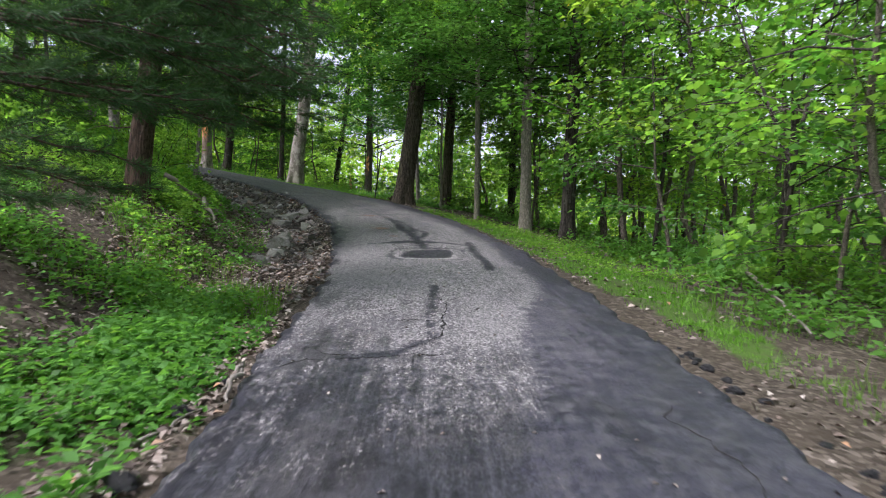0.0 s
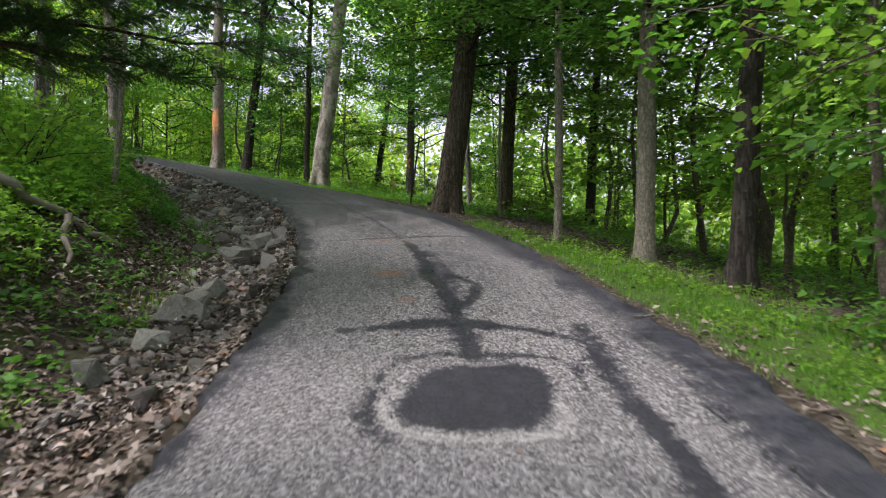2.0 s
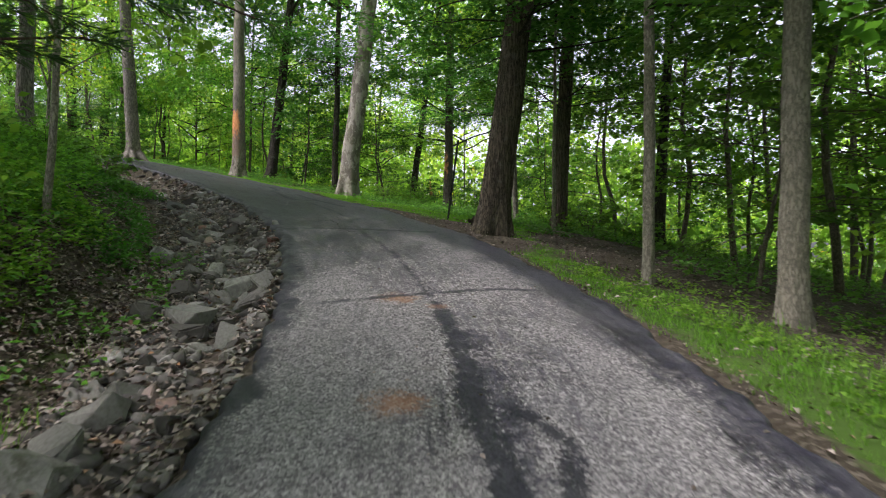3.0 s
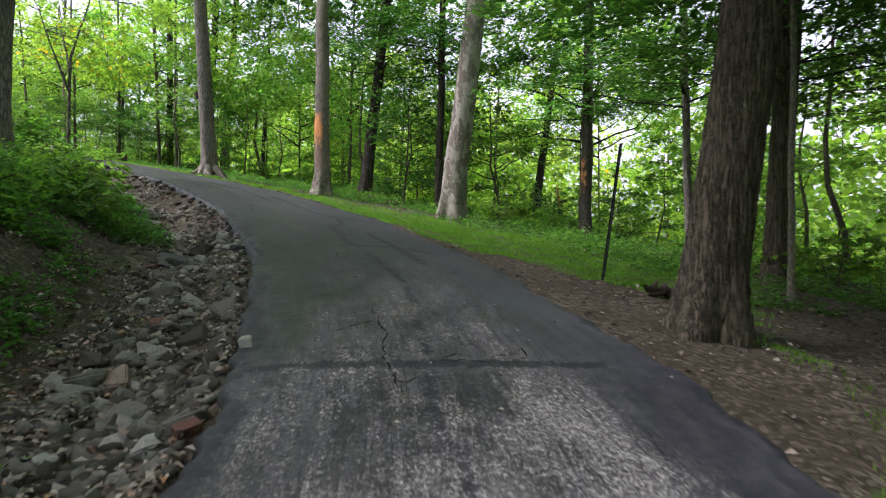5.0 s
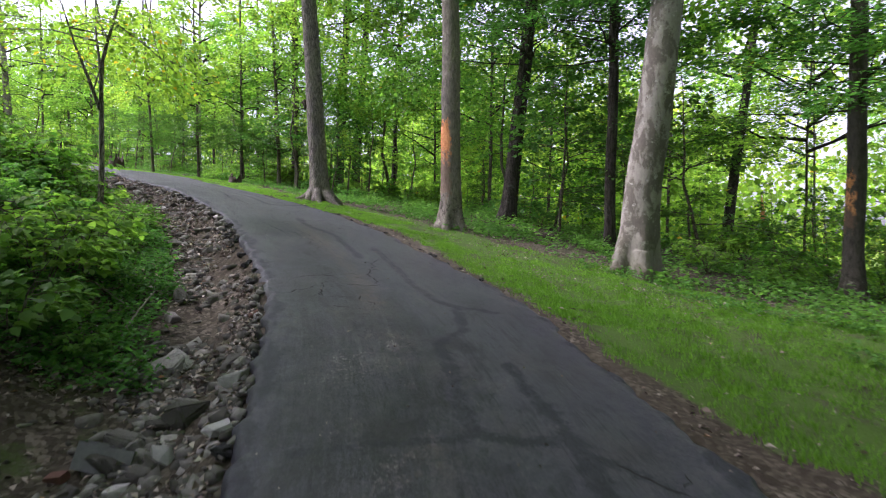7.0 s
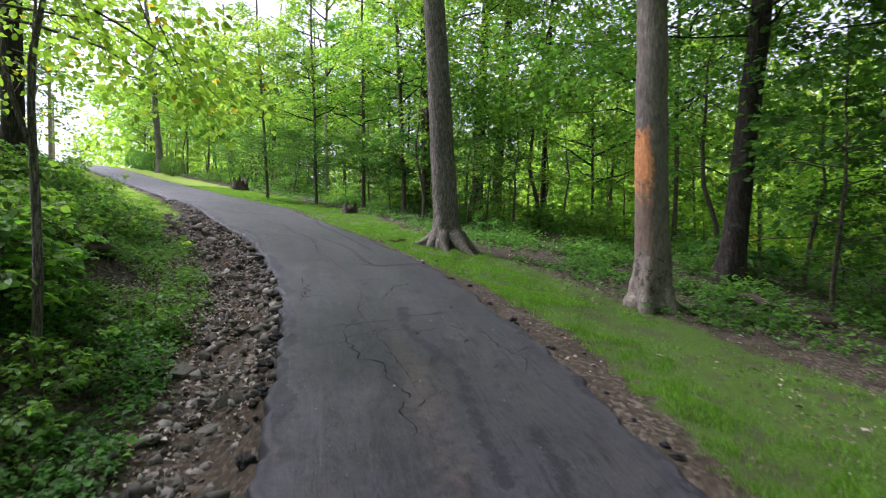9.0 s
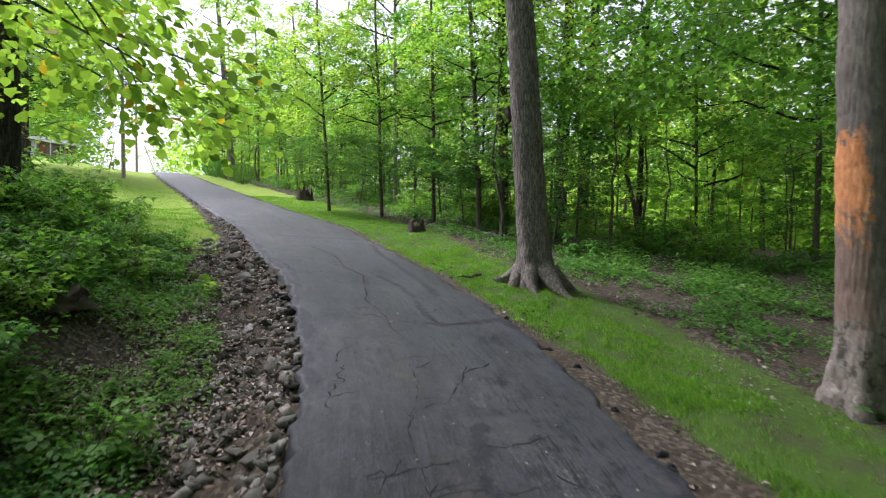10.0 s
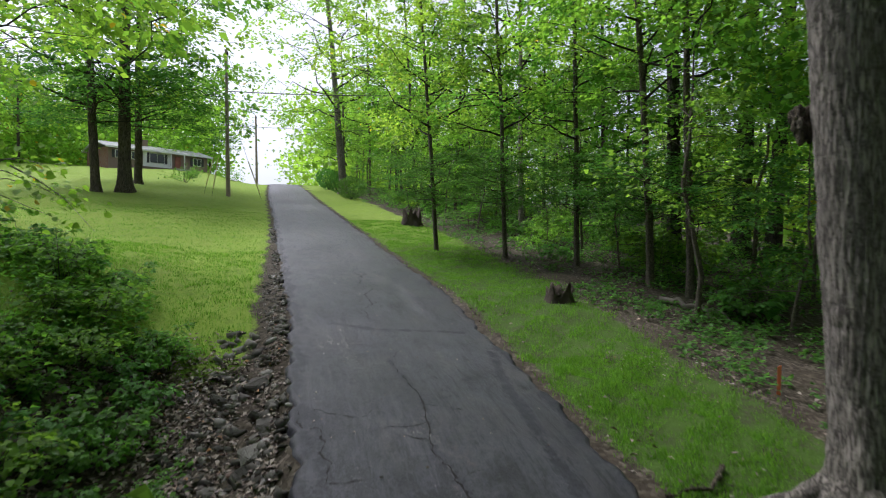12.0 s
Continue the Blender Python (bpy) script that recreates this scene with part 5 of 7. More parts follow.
# ---- near evergreen with soft boughs ----
def needle_bough(wood, green, start, way, length, rng):
    way = unit(np.array(way, float))
    t = np.linspace(0, 1, 7)
    path = start + way*length*t[:, None] + np.array([0, 0, -0.12*length])*(t**2)[:, None] + rng.normal(0, 0.02*length, (7, 3))*t[:, None]
    wood.add(*tube(path, 0.02*(1.05 - t) + 0.004, 5, rng))
    side = unit(np.cross(way, [0, 0, 1.0]))
    for k in range(15):
        u = 0.18 + 0.82*(k + rng.random())/15
        q = np.array([np.interp(u, t, path[:, c]) for c in range(3)])
        sg = 1 if k % 2 else -1
        w = unit(way*0.7 + side*sg*0.8 + np.array([0, 0, rng.normal(-0.05, 0.15)]))
        ln = length*0.38*(1.15 - u)*rng.uniform(0.7, 1.2)
        tt = np.linspace(0, 1, 4)
        tw = q + w*ln*tt[:, None] + np.array([0, 0, -0.08*ln])*(tt**2)[:, None]
        wood.add(*tube(tw, 0.006*(1.1 - tt) + 0.002, 3, rng))
        n = int(210*ln) + 24
        b = q + w*(ln*rng.uniform(0.1, 1.05, n))[:, None]
        green.add(*leaves(b, w*0.9 + rng.normal(0, 0.55, (n, 3)), rng.normal(0, 1, (n, 3)), 0.13, 0.06, rng, 0.0))


def evergreen(x, y, h, diam, lean, boughs, label, dead=0):
    rng = np.random.default_rng(int(abs(x*37 + y*91)))
    t = thing("pine", pose(x, y, gz(x, y)), label, "pine")
    p, path = trunk_mesh(rng, diam, h, lean, 0.35, 14)
    for i in range(dead):
        q = path[6 + i]
        a = rng.random()*6.28
        tt = np.linspace(0, 1, 6)
        ln = rng.uniform(0.6, 1.6)
        p.add(*tube(q + np.array([math.cos(a), math.sin(a), rng.normal(0, 0.3)])*ln*tt[:, None] + rng.normal(0, 0.06, (6, 3))*tt[:, None], 0.014*(1.05 - tt) + 0.003, 5, rng))
    child("trunk", p.mesh("trunk", BARK_RED, True), t)
    wood, green = Pile(), Pile()
    for z, a, ln in boughs:
        q = path[np.argmin(np.abs(path[:, 2] - z))]
        needle_bough(wood, green, q, (math.cos(radians(a)), math.sin(radians(a)), 0.05), ln, rng)
    tagged(child("limbwork", wood.mesh("limbwork", BARK_RED, True), t), kind="stuff")
    tagged(child("crown", green.mesh("crown", NEEDLE), t, "soft grey-green needles"), kind="stuff")
    return t


brng = np.random.default_rng(12)
evergreen(-5.6, 11.4, 13, 0.42, (0.11, 0.0), [(float(brng.uniform(3.2, 9)), float(brng.uniform(0, 360)), float(brng.uniform(1.2, 2.6))) for _ in range(18)]
          + [(float(brng.uniform(1.3, 3.2)), float(brng.uniform(-140, 30)), float(brng.uniform(0.9, 1.6))) for _ in range(5)] + [(float(brng.uniform(1.3, 4.0)), float(brng.uniform(-150, 40)), float(brng.uniform(1.6, 2.8))) for _ in range(14)]
          + [(float(brng.uniform(1.6, 3.6)), float(brng.uniform(-35, 25)), float(brng.uniform(2.8, 4.0))) for _ in range(16)], "reddish pine with dead twigs on its lower trunk", 9)
evergreen(-5.3, 5.6, 13, 0.34, (0.02, 0.0), [(0.6, 62, 2.2), (0.75, 38, 2.6), (0.9, 20, 2.4), (2.0, 52, 3.6), (2.2, 12, 3.2), (2.4, 34, 3.8), (2.6, 62, 4.0), (2.9, 26, 3.8), (3.1, 44, 4.2), (3.4, 18, 4.0),
           (3.6, 56, 4.4), (3.9, 30, 4.2), (4.2, 14, 4.0), (4.5, 40, 4.4), (4.9, 24, 4.3), (5.4, 34, 4.5), (1.7, 24, 3.4), (1.9, 40, 3.6), (2.3, 22, 3.9), (2.5, 46, 4.0), (2.7, 16, 3.8), (3.0, 34, 4.3), (3.3, 28, 4.3), (3.5, 38, 4.4), (3.8, 20, 4.2), (1.5, 14, 3.2), (2.1, 30, 4.1)]
          + [(float(brng.uniform(4, 10)), float(brng.uniform(-60, 120)), float(brng.uniform(2.5, 4))) for _ in range(3)], "pine with soft boughs hanging over the bank")


# ---- large-leaved saplings beside the ditch ----
def big_leaf_sapling(x, y, h, fork, seed, n, leaf, material, label, bark=BARK_GREY, over=(), low=0.3):
    rng = np.random.default_rng(seed)
    t = thing("sapling", pose(x, y, gz(x, y) - 0.05), label, "sapling")
    wood, green = Pile(), Pile()
    tt = np.linspace(0, 1, 8)
    stem = np.stack([0.10*tt*fork, -0.02*tt*fork + 0.03*np.sin(tt*5), tt*fork], 1)
    wood.add(*tube(stem, 0.05*(1.1 - 0.4*tt), 8, rng))
    leaders = []
    for i in range(3):
        a = i*2.1 + rng.normal(0, 0.3)
        lead = stem[-1 - i] + np.outer(tt, np.array([math.cos(a)*0.32, math.sin(a)*0.32, 0.95])*(h - fork)*rng.uniform(0.7, 1.0)) + rng.normal(0, 0.025, (8, 3))*tt[:, None]
        wood.add(*tube(lead, 0.03*(1.1 - tt), 6, rng))
        leaders.append(lead)
    for i in range(n):
        a = i*2.4 + rng.normal(0, 0.3)
        q = leaders[i % 3][int(rng.integers(1, 8))] if rng.random() > 0.25 else stem[-1]*np.array([1, 1, rng.uniform(low, 1.0)])
        w = np.array([math.cos(a), math.sin(a), rng.uniform(0.0, 0.7)])
        ln = (h - fork)*rng.uniform(0.4, 0.8)
        round_spray(green, wood, q, w, ln, rng, leaf, 46, 0.3, 0.8, 0.55)
        for k in range(2):
            b = a + rng.normal(0, 0.8)
            round_spray(green, wood, q + unit(w)*ln*rng.uniform(0.4, 0.8), (math.cos(b), math.sin(b), rng.normal(0.0, 0.25)), ln*0.55, rng, leaf, 30, 0.3, 0.8, 0.5)
    twig_at = []
    for tx, ty, tz, ln in over:
        q = leaders[len(twig_at) % 3][2 + len(twig_at) % 5]
        twig_at.append(q)
        w = np.array([tx - x, ty - y, tz - gz(x, y) - q[2]])
        round_spray(green, wood, q, w, ln*np.linalg.norm(w), rng, leaf*1.15, 170, 0.12, 0.85, 0.6)
        round_spray(green, wood, q + w*0.6, w + rng.normal(0, 0.8, 3), 1.2, rng, leaf*1.15, 80, 0.2, 0.85, 0.6)
    child("stem", mesh_of("stem", wood.v[0], wood.f[0], bark, True), t)
    twigs = Pile()
    for v, f in zip(wood.v[1:], wood.f[1:]):
        twigs.add(v, f - f.min())
    tagged(child("twigwork", twigs.mesh("twigwork", bark, True), t), kind="stuff")
    tagged(child("crown", green.mesh("crown", material), t), kind="stuff")
    return t


big_leaf_sapling(-15.6, 26.95, 5.9, 3.0, 3, 12, 0.085, LEAF_YELLOW, "forked sapling with large green and yellowing leaves",
                 bark=BARK_GREY, low=0.85, over=[(-16.6, 29.4, 7.7, 0.95), (-17.3, 29.5, 8.1, 0.95), (-16.3, 29.3, 8.6, 0.95), (-16.9, 28.6, 7.5, 0.9), (-17.6, 28.4, 8.3, 0.95)])
big_leaf_sapling(-27.6, 27.4, 5.6, 1.4, 8, 12, 0.11, LEAF_YELLOW, "young tree with large yellow-green leaves by the ditch")
big_leaf_sapling(-23.2, 25.2, 6.5, 2.6, 9, 12, 0.13, LEAF_LIGHT, "leafy young tree at the top of the bank")
for x, y, h, fork, seed, mat in ((4.1, 12.2, 6.0, 3.0, 14, LEAF), (4.5, 8.4, 5.6, 2.0, 15, LEAF), (5.0, 6.4, 5.0, 1.3, 16, LEAF), (5.4, 10.2, 6.4, 2.4, 17, LEAF)):
    big_leaf_sapling(x, y, h, fork, seed, 15, 0.105, mat, "broad-leaved sapling leaning out from the wood's edge", BARK_DARK, low=0.7)
big_leaf_sapling(-6.65, 16.7, 6.5, 3.2, 5, 9, 0.12, LEAF, "slim pale-stemmed sapling on the bank", BARK_PALE)
scatter_in(26, lambda: U(43.0, 47.6), lambda: U(2.95, 4.6), 0.35, lambda s, d: True, low_tiered_shrub)
scatter_in(30, lambda: U(43.5, 50), lambda: U(3.7, 8.0), 0.42, lambda s, d: d > 3.2 + 0.25*max(0, s - 46), low_tiered_shrub)
big_tree(-35.5, 26.0, 0.4, (0.0, 0.0), BARK_BROWN, "leafy tree at the near edge of the lawn", 1, 13, 3.5, 40, 1.0)
big_tree(-28.5, 25.0, 0.3, (0.0, 0.0), BARK_DARK, "leafy tree where the bank meets the lawn", 3, 12, 3.0, 200, 0.7)


# ---- stumps, logs, stakes, sticks ----
def stump(x, y, diam, h, seed, label):
    rng = np.random.default_rng(seed)
    t = thing("stump", pose(x, y, gz(x, y) - 0.1), label, "stump")
    sides, rings = 28, 7
    ang = np.arange(sides)/sides*2*np.pi
    top = h*(0.55 + 0.45*np.abs(np.sin(ang*2.5 + seed)) + rng.normal(0, 0.14, sides))
    V = []
    for k in range(rings):
        u = k/(rings - 1)
        r = diam/2*(1 + 0.55*(1 - u)**3*(0.6 + 0.4*np.cos(5*ang))*1.2 + 0.06*rng.standard_normal(sides))
        V.append(np.stack([r*np.cos(ang), r*np.sin(ang), top*u], 1))
    for k in range(3):
        r = diam/2*(0.7 - 0.28*k)
        V.append(np.stack([r*np.cos(ang), r*np.sin(ang), top*(0.75 - 0.25*k) + rng.normal(0, 0.02, sides)], 1))
    n = len(V)
    i, j = np.arange(n - 1)[:, None]*sides, np.arange(sides)[None, :]
    F = np.stack([i + j, i + (j + 1) % sides, i + sides + (j + 1) % sides, i + sides + j], -1).reshape(-1, 4)
    child("wood", mesh_of("wood", np.concatenate(V), F, ROT), t)
    return t


stump(-25.6, 37.98, 0.5, 0.45, 1, "dark rotten tree stump in the verge grass")
stump(-19.7, 28.4, 0.7, 0.28, 5, "dark crumbling stump on the shaded bank")
stump(-40.6, 41.5, 0.75, 0.8, 2, "jagged dark stump at the wood's edge")


def stick(name, pts, r, material, label, category):
    rng = np.random.default_rng(int(abs(pts[0][0]*100)))
    p = Pile()
    q = np.array([(x, y, gz(x, y) + z) for x, y, z in pts])
    t = np.linspace(0, 1, 12)
    u = np.linspace(0, 1, len(q))
    path = np.stack([np.interp(t, u, q[:, k]) for k in range(3)], 1) + rng.normal(0, r*0.5, (12, 3))
    p.add(*tube(path, r*(1.05 - 0.6*t), 7, rng, 0.12))
    return tagged(new(name, p.mesh(name, material, True)), label, category)


stick("log", [(-11.0, 36.6, 0.08), (-12.3, 36.9, 0.1), (-13.0, 37.4, 0.08)], 0.1, ROT, "rotting log among dead leaves", "log")
stick("log", [(-24.6, 40.5, 0.08), (-23.0, 41.0, 0.1)], 0.09, ROT, "dark rotting log under the trees", "log")
stick("log", [(-25.2, 40.2, 0.1), (-23.8, 40.6, 0.08)], 0.07, DEADWOOD, "grey fallen log under the trees", "log")
stick("fallen_branch", [(4.3, 9.0, 0.25), (3.8, 7.2, 0.15), (3.3, 5.6, 0.06)], 0.03, DEADWOOD, "pale fallen branch lying in the verge", "branch")
stick("fallen_branch", [(-5.2, 13.6, 0.25), (-4.9, 13.1, 0.12), (-4.7, 12.9, 0.03)], 0.05, DEADWOOD, "bleached dead branch on the bank", "branch")
stick("twig", [(-1.36, 4.25, 0.12), (-1.42, 4.0, 0.03)], 0.018, DEADWOOD, "short pale stick at the asphalt's edge", "stick")
stick("twig", [(-1.75, 3.5, 0.04), (-1.45, 3.75, 0.03)], 0.014, DEADWOOD, "short pale stick on the leaf litter", "stick")
stick("twig", [(-1.37, 4.29, 0.1), (-1.32, 3.77, 0.03)], 0.02, DEADWOOD, "bleached stick at the asphalt's edge", "stick")
stick("fallen_branch", [(-12.69, 25.28, 0.2), (-12.48, 25.5, 0.15), (-11.8, 25.4, 0.12)], 0.014, DEADWOOD, "thin pale dead branch over the ditch stones", "branch")
stick("fallen_branch", [(-11.13, 24.84, 0.12), (-11.5, 25.2, 0.22), (-11.6, 25.5, 0.4)], 0.013, DEADWOOD, "thin pale dead branch over the ditch stones", "branch")
stick("log", [(-1.8, 24.55, 0.08), (-2.15, 24.35, 0.07)], 0.085, ROT, "short dark log lying by the oak", "log")
stick("surface_root", [(-19.9, 35.5, 0.05), (-19.64, 35.1, 0.06), (-19.7, 34.6, 0.0)], 0.028, BARK_BROWN, "bare grey root crossing the verge", "root")
stick("fallen_branch", [(-5.9, 13.3, 0.3), (-5.3, 13.9, 0.12), (-5.0, 14.4, 0.02)], 0.06, DEADWOOD, "bleached dead root on the bank", "branch")
stick("twig", [(1.15, 11.9, 0.03), (0.95, 11.75, 0.03)], 0.012, DEADWOOD, "small stick lying on the asphalt", "stick")


def t_post(x, y, h, lean):
    bm = bmesh.new()
    for sx, sy, ox, oy in ((0.05, 0.008, 0, 0), (0.008, 0.04, 0, -0.02)):
        r = bmesh.ops.create_cube(bm, size=1.0)
        for v in r["verts"]:
            v.co = Vector((v.co.x*sx + ox, v.co.y*sy + oy, (v.co.z + 0.5)*h - 0.1))
    for i in range(26):
        r = bmesh.ops.create_cube(bm, size=1.0)
        for v in r["verts"]:
            v.co = Vector((v.co.x*0.014, v.co.y*0.012 + 0.008, v.co.z*0.02 + 0.25 + i*(h - 0.4)/26))
    bmesh.ops.bevel(bm, geom=bm.edges[:], offset=0.0015, segments=1)
    me = bpy.data.meshes.new("fence_post")
    bm.to_mesh(me)
    bm.free()
    me.materials.append(POST)
    ob = new("fence_post", me)
    ob.matrix_basis = pose(x, y, gz(x, y), 0, lean, 25)
    tagged(ob, "dark steel fence post leaning beside the oak", "fence post")


t_post(-2.75, 25.25, 2.15, 8)
bm = bmesh.new()
bmesh.ops.create_cube(bm, size=1.0)
for v in bm.verts:
    v.co = Vector((v.co.x*0.04, v.co.y*0.012, (v.co.z + 0.5)*0.42 - 0.06 + (0.0 if v.co.z < 0 else 0.03*v.co.x)))
bmesh.ops.bevel(bm, geom=bm.edges[:], offset=0.002, segments=1)
me = bpy.data.meshes.new("survey_stake")
bm.to_mesh(me)
bm.free()
me.materials.append(plain("orange paint", (0.6, 0.13, 0.04), (0.75, 0.2, 0.08), 20.0, 0.6))
ob = new("survey_stake", me)
ob.matrix_basis = pose(-20.94, 37.75, gz(-20.94, 37.75), 0, 2, 40)
tagged(ob, "orange wooden survey stake at the wood's edge", "stake")


def broken_stub(x, y, h, diam):
    rng = np.random.default_rng(9)
    t = thing("broken_tree", pose(x, y, gz(x, y)), "snapped tree with orange sunlight painted on its splinter", "broken tree")
    tt = np.linspace(0, 1, 10)
    p = Pile()
    p.add(*tube(np.stack([-0.12*tt*h, 0*tt, tt*h], 1), diam/2*(1.1 - 0.3*tt), 10, rng))
    child("trunk", p.mesh("trunk", BARK_DARK, True), t)
    p = Pile()
    p.add(*tube(np.stack([-0.12*h - 0.1*tt, -diam*0.3 + 0*tt, h - 0.3 + 1.3*tt], 1), diam*0.42*(1.02 - tt), 7, rng, 0.2))
    # the splinter's orange stands for low sun falling on the trunk
    child("splinter", p.mesh("splinter", plain("wood in painted orange sunlight", (0.5, 0.2, 0.07), (0.75, 0.36, 0.15), 25.0), True), t, "splinter with orange sunlight in its colour")


broken_stub(-6.9, 48.5, max(1.2, 5.2 - gz(-6.9, 48.5)), 0.3)


# ---- clipped shrubs along the far verge ----
def clipped(x, y, w, h, seed):
    rng = np.random.default_rng(seed)
    t = thing("clipped_shrub", pose(x, y, gz(x, y)), "rounded clipped green shrub by the driveway", "shrub", "clipped shrubs by the driveway")
    n = 3000
    p = unit(rng.normal(0, 1, (n, 3)))
    p *= (0.82 + 0.18*rng.random((n, 1)))*(1 + 0.08*np.sin(p[:, :1]*7 + p[:, 1:2]*5 + seed))
    q = p*np.array([w/2, w/2, h/2]) + np.array([0, 0, h*0.52])
    v, f = leaves(q, p + rng.normal(0, 0.6, (n, 3)), p + rng.normal(0, 0.7, (n, 3)), 0.09, 0.6, rng)
    tagged(child("leafage", mesh_of("leafage", v, f, LEAF_DEEP), t), kind="stuff")
    pp = Pile()
    for k in range(5):
        tt = np.linspace(0, 1, 4)
        a = k*1.3
        pp.add(*tube(np.stack([np.cos(a)*0.3*tt*w, np.sin(a)*0.3*tt*w, tt*h*0.6 - 0.05], 1), 0.03*(1.1 - tt), 5, rng))
    child("stem", pp.mesh("stem", BARK_DARK, True), t)


clipped(-57.9, 44.5, 1.8, 1.55, 1)
clipped(-66.5, 46.2, 1.8, 1.7, 2)
clipped(-72.0, 47.0, 1.9, 1.8, 3)
clipped(-78.0, 48.4, 2.0, 1.9, 4)


# ---- utility poles, wires, guys ----
def pole(x, y, h, r, label):
    rng = np.random.default_rng(int(abs(x)))
    t = thing("utility_pole", pose(x, y, gz(x, y)), label, "utility pole", "utility poles")
    tt = np.linspace(0, 1, 8)
    p = Pile()
    p.add(*tube(np.stack([-0.02*h*tt, -0.01*h*tt, h*tt - 0.2*(tt == 0)], 1), r*(1.1 - 0.35*tt), 12, rng, 0.01))
    child("shaft", p.mesh("shaft", POLE, True), t)
    for z in (h - 0.25, h - 1.2):
        bm = bmesh.new()
        bmesh.ops.create_cone(bm, segments=10, radius1=0.06, radius2=0.04, depth=0.18, cap_ends=True)
        part("insulator", bm, POST, t, "dark wire insulator").location = (-0.02*z + 0.12, -0.01*z + 0.08, z)
    return t


def wire(a, b, sag, r, name="overhead_wire", label="thin dark overhead wire between poles"):
    rng = np.random.default_rng(3)
    t = np.linspace(0, 1, 16)
    path = np.array(a) + (np.array(b) - np.array(a))*t[:, None] - np.array([0, 0, sag])*(4*t*(1 - t))[:, None]
    p = Pile()
    p.add(*tube(path, np.full(16, r), 5, rng, 0.0))
    return tagged(new(name, p.mesh(name, POST, True)), label, "wire")


P1 = (-58.0, 36.3)
P2 = (-92.8, 44.2)
z1, z2 = gz(*P1), gz(*P2)
pole(*P1, 9.5, 0.13, "weathered brown wooden utility pole on the lawn")
pole(*P2, 8.4, 0.14, "grey utility pole near the crest of the driveway")
wire((P1[0] - 0.15, P1[1], z1 + 9.2), (P2[0], P2[1], z2 + 8.2), 0.5, 0.012)
wire((P1[0] - 0.1, P1[1], z1 + 6.8), (-47.0, 54.0, z1 + 6.2), 0.3, 0.03, "overhead_cable", "thick dark cable crossing over the driveway")
wire((P1[0] - 0.1, P1[1], z1 + 5.7), (-47.0, 54.5, z1 + 5.2), 0.3, 0.012)
wire((P1[0] - 0.1, P1[1], z1 + 4.6), (-47.0, 55.0, z1 + 4.2), 0.35, 0.012)
GUARD = plain("yellow guy guard plastic", (0.5, 0.44, 0.16), (0.62, 0.56, 0.25), 10.0, 0.5)
for (gx, gy), c in (((-57.0, 35.2), GUARD), ((-58.6, 34.9), GUARD), ((-55.6, 38.0), GUARD)):
    g0 = np.array([gx, gy, gz(gx, gy)])
    g1 = np.array([P1[0] - 0.1, P1[1], z1 + 6.0])
    t = thing("guy_wire", Matrix.Translation(g0), "slanting guy wire with a yellow guard", "guy wire", "guy wires of the pole")
    rr = np.random.default_rng(1)
    p = Pile()
    p.add(*tube(np.array([(0, 0, -0.05), (g1 - g0)*0.5, g1 - g0]), np.full(3, 0.01), 5, rr, 0))
    child("cable", p.mesh("cable", POST, True), t)
    p = Pile()
    p.add(*tube(np.array([(g1 - g0)*0.08, (g1 - g0)*0.2, (g1 - g0)*0.4]), np.full(3, 0.035), 8, rr, 0))
    child("guard", p.mesh("guard", c, True), t, "yellow plastic guard")


# ---- the brick house up the lawn ----
def brick_material():
    m = Nodes("red brick")
    b = m.n("TexBrick")
    m.link(m.coords(), b.inputs["Vector"])
    b.inputs["Scale"].default_value = 4.0
    b.inputs["Color1"].default_value, b.inputs["Color2"].default_value, b.inputs["Mortar"].default_value = (0.22, 0.07, 0.045, 1), (0.16, 0.05, 0.035, 1), (0.22, 0.16, 0.13, 1)
    return m.surface(b.outputs[0], 0.9)


def box(name, parent, material, x0, x1, y0, y1, z0, z1, label="", bevel=0.01):
    bm = bmesh.new()
    bmesh.ops.create_cube(bm, size=1.0)
    for v in bm.verts:
        v.co = Vector((x0 if v.co.x < 0 else x1, y0 if v.co.y < 0 else y1, z0 if v.co.z < 0 else z1))
    bmesh.ops.bevel(bm, geom=bm.edges[:], offset=bevel, segments=1)
    return part(name, bm, material, parent, label)


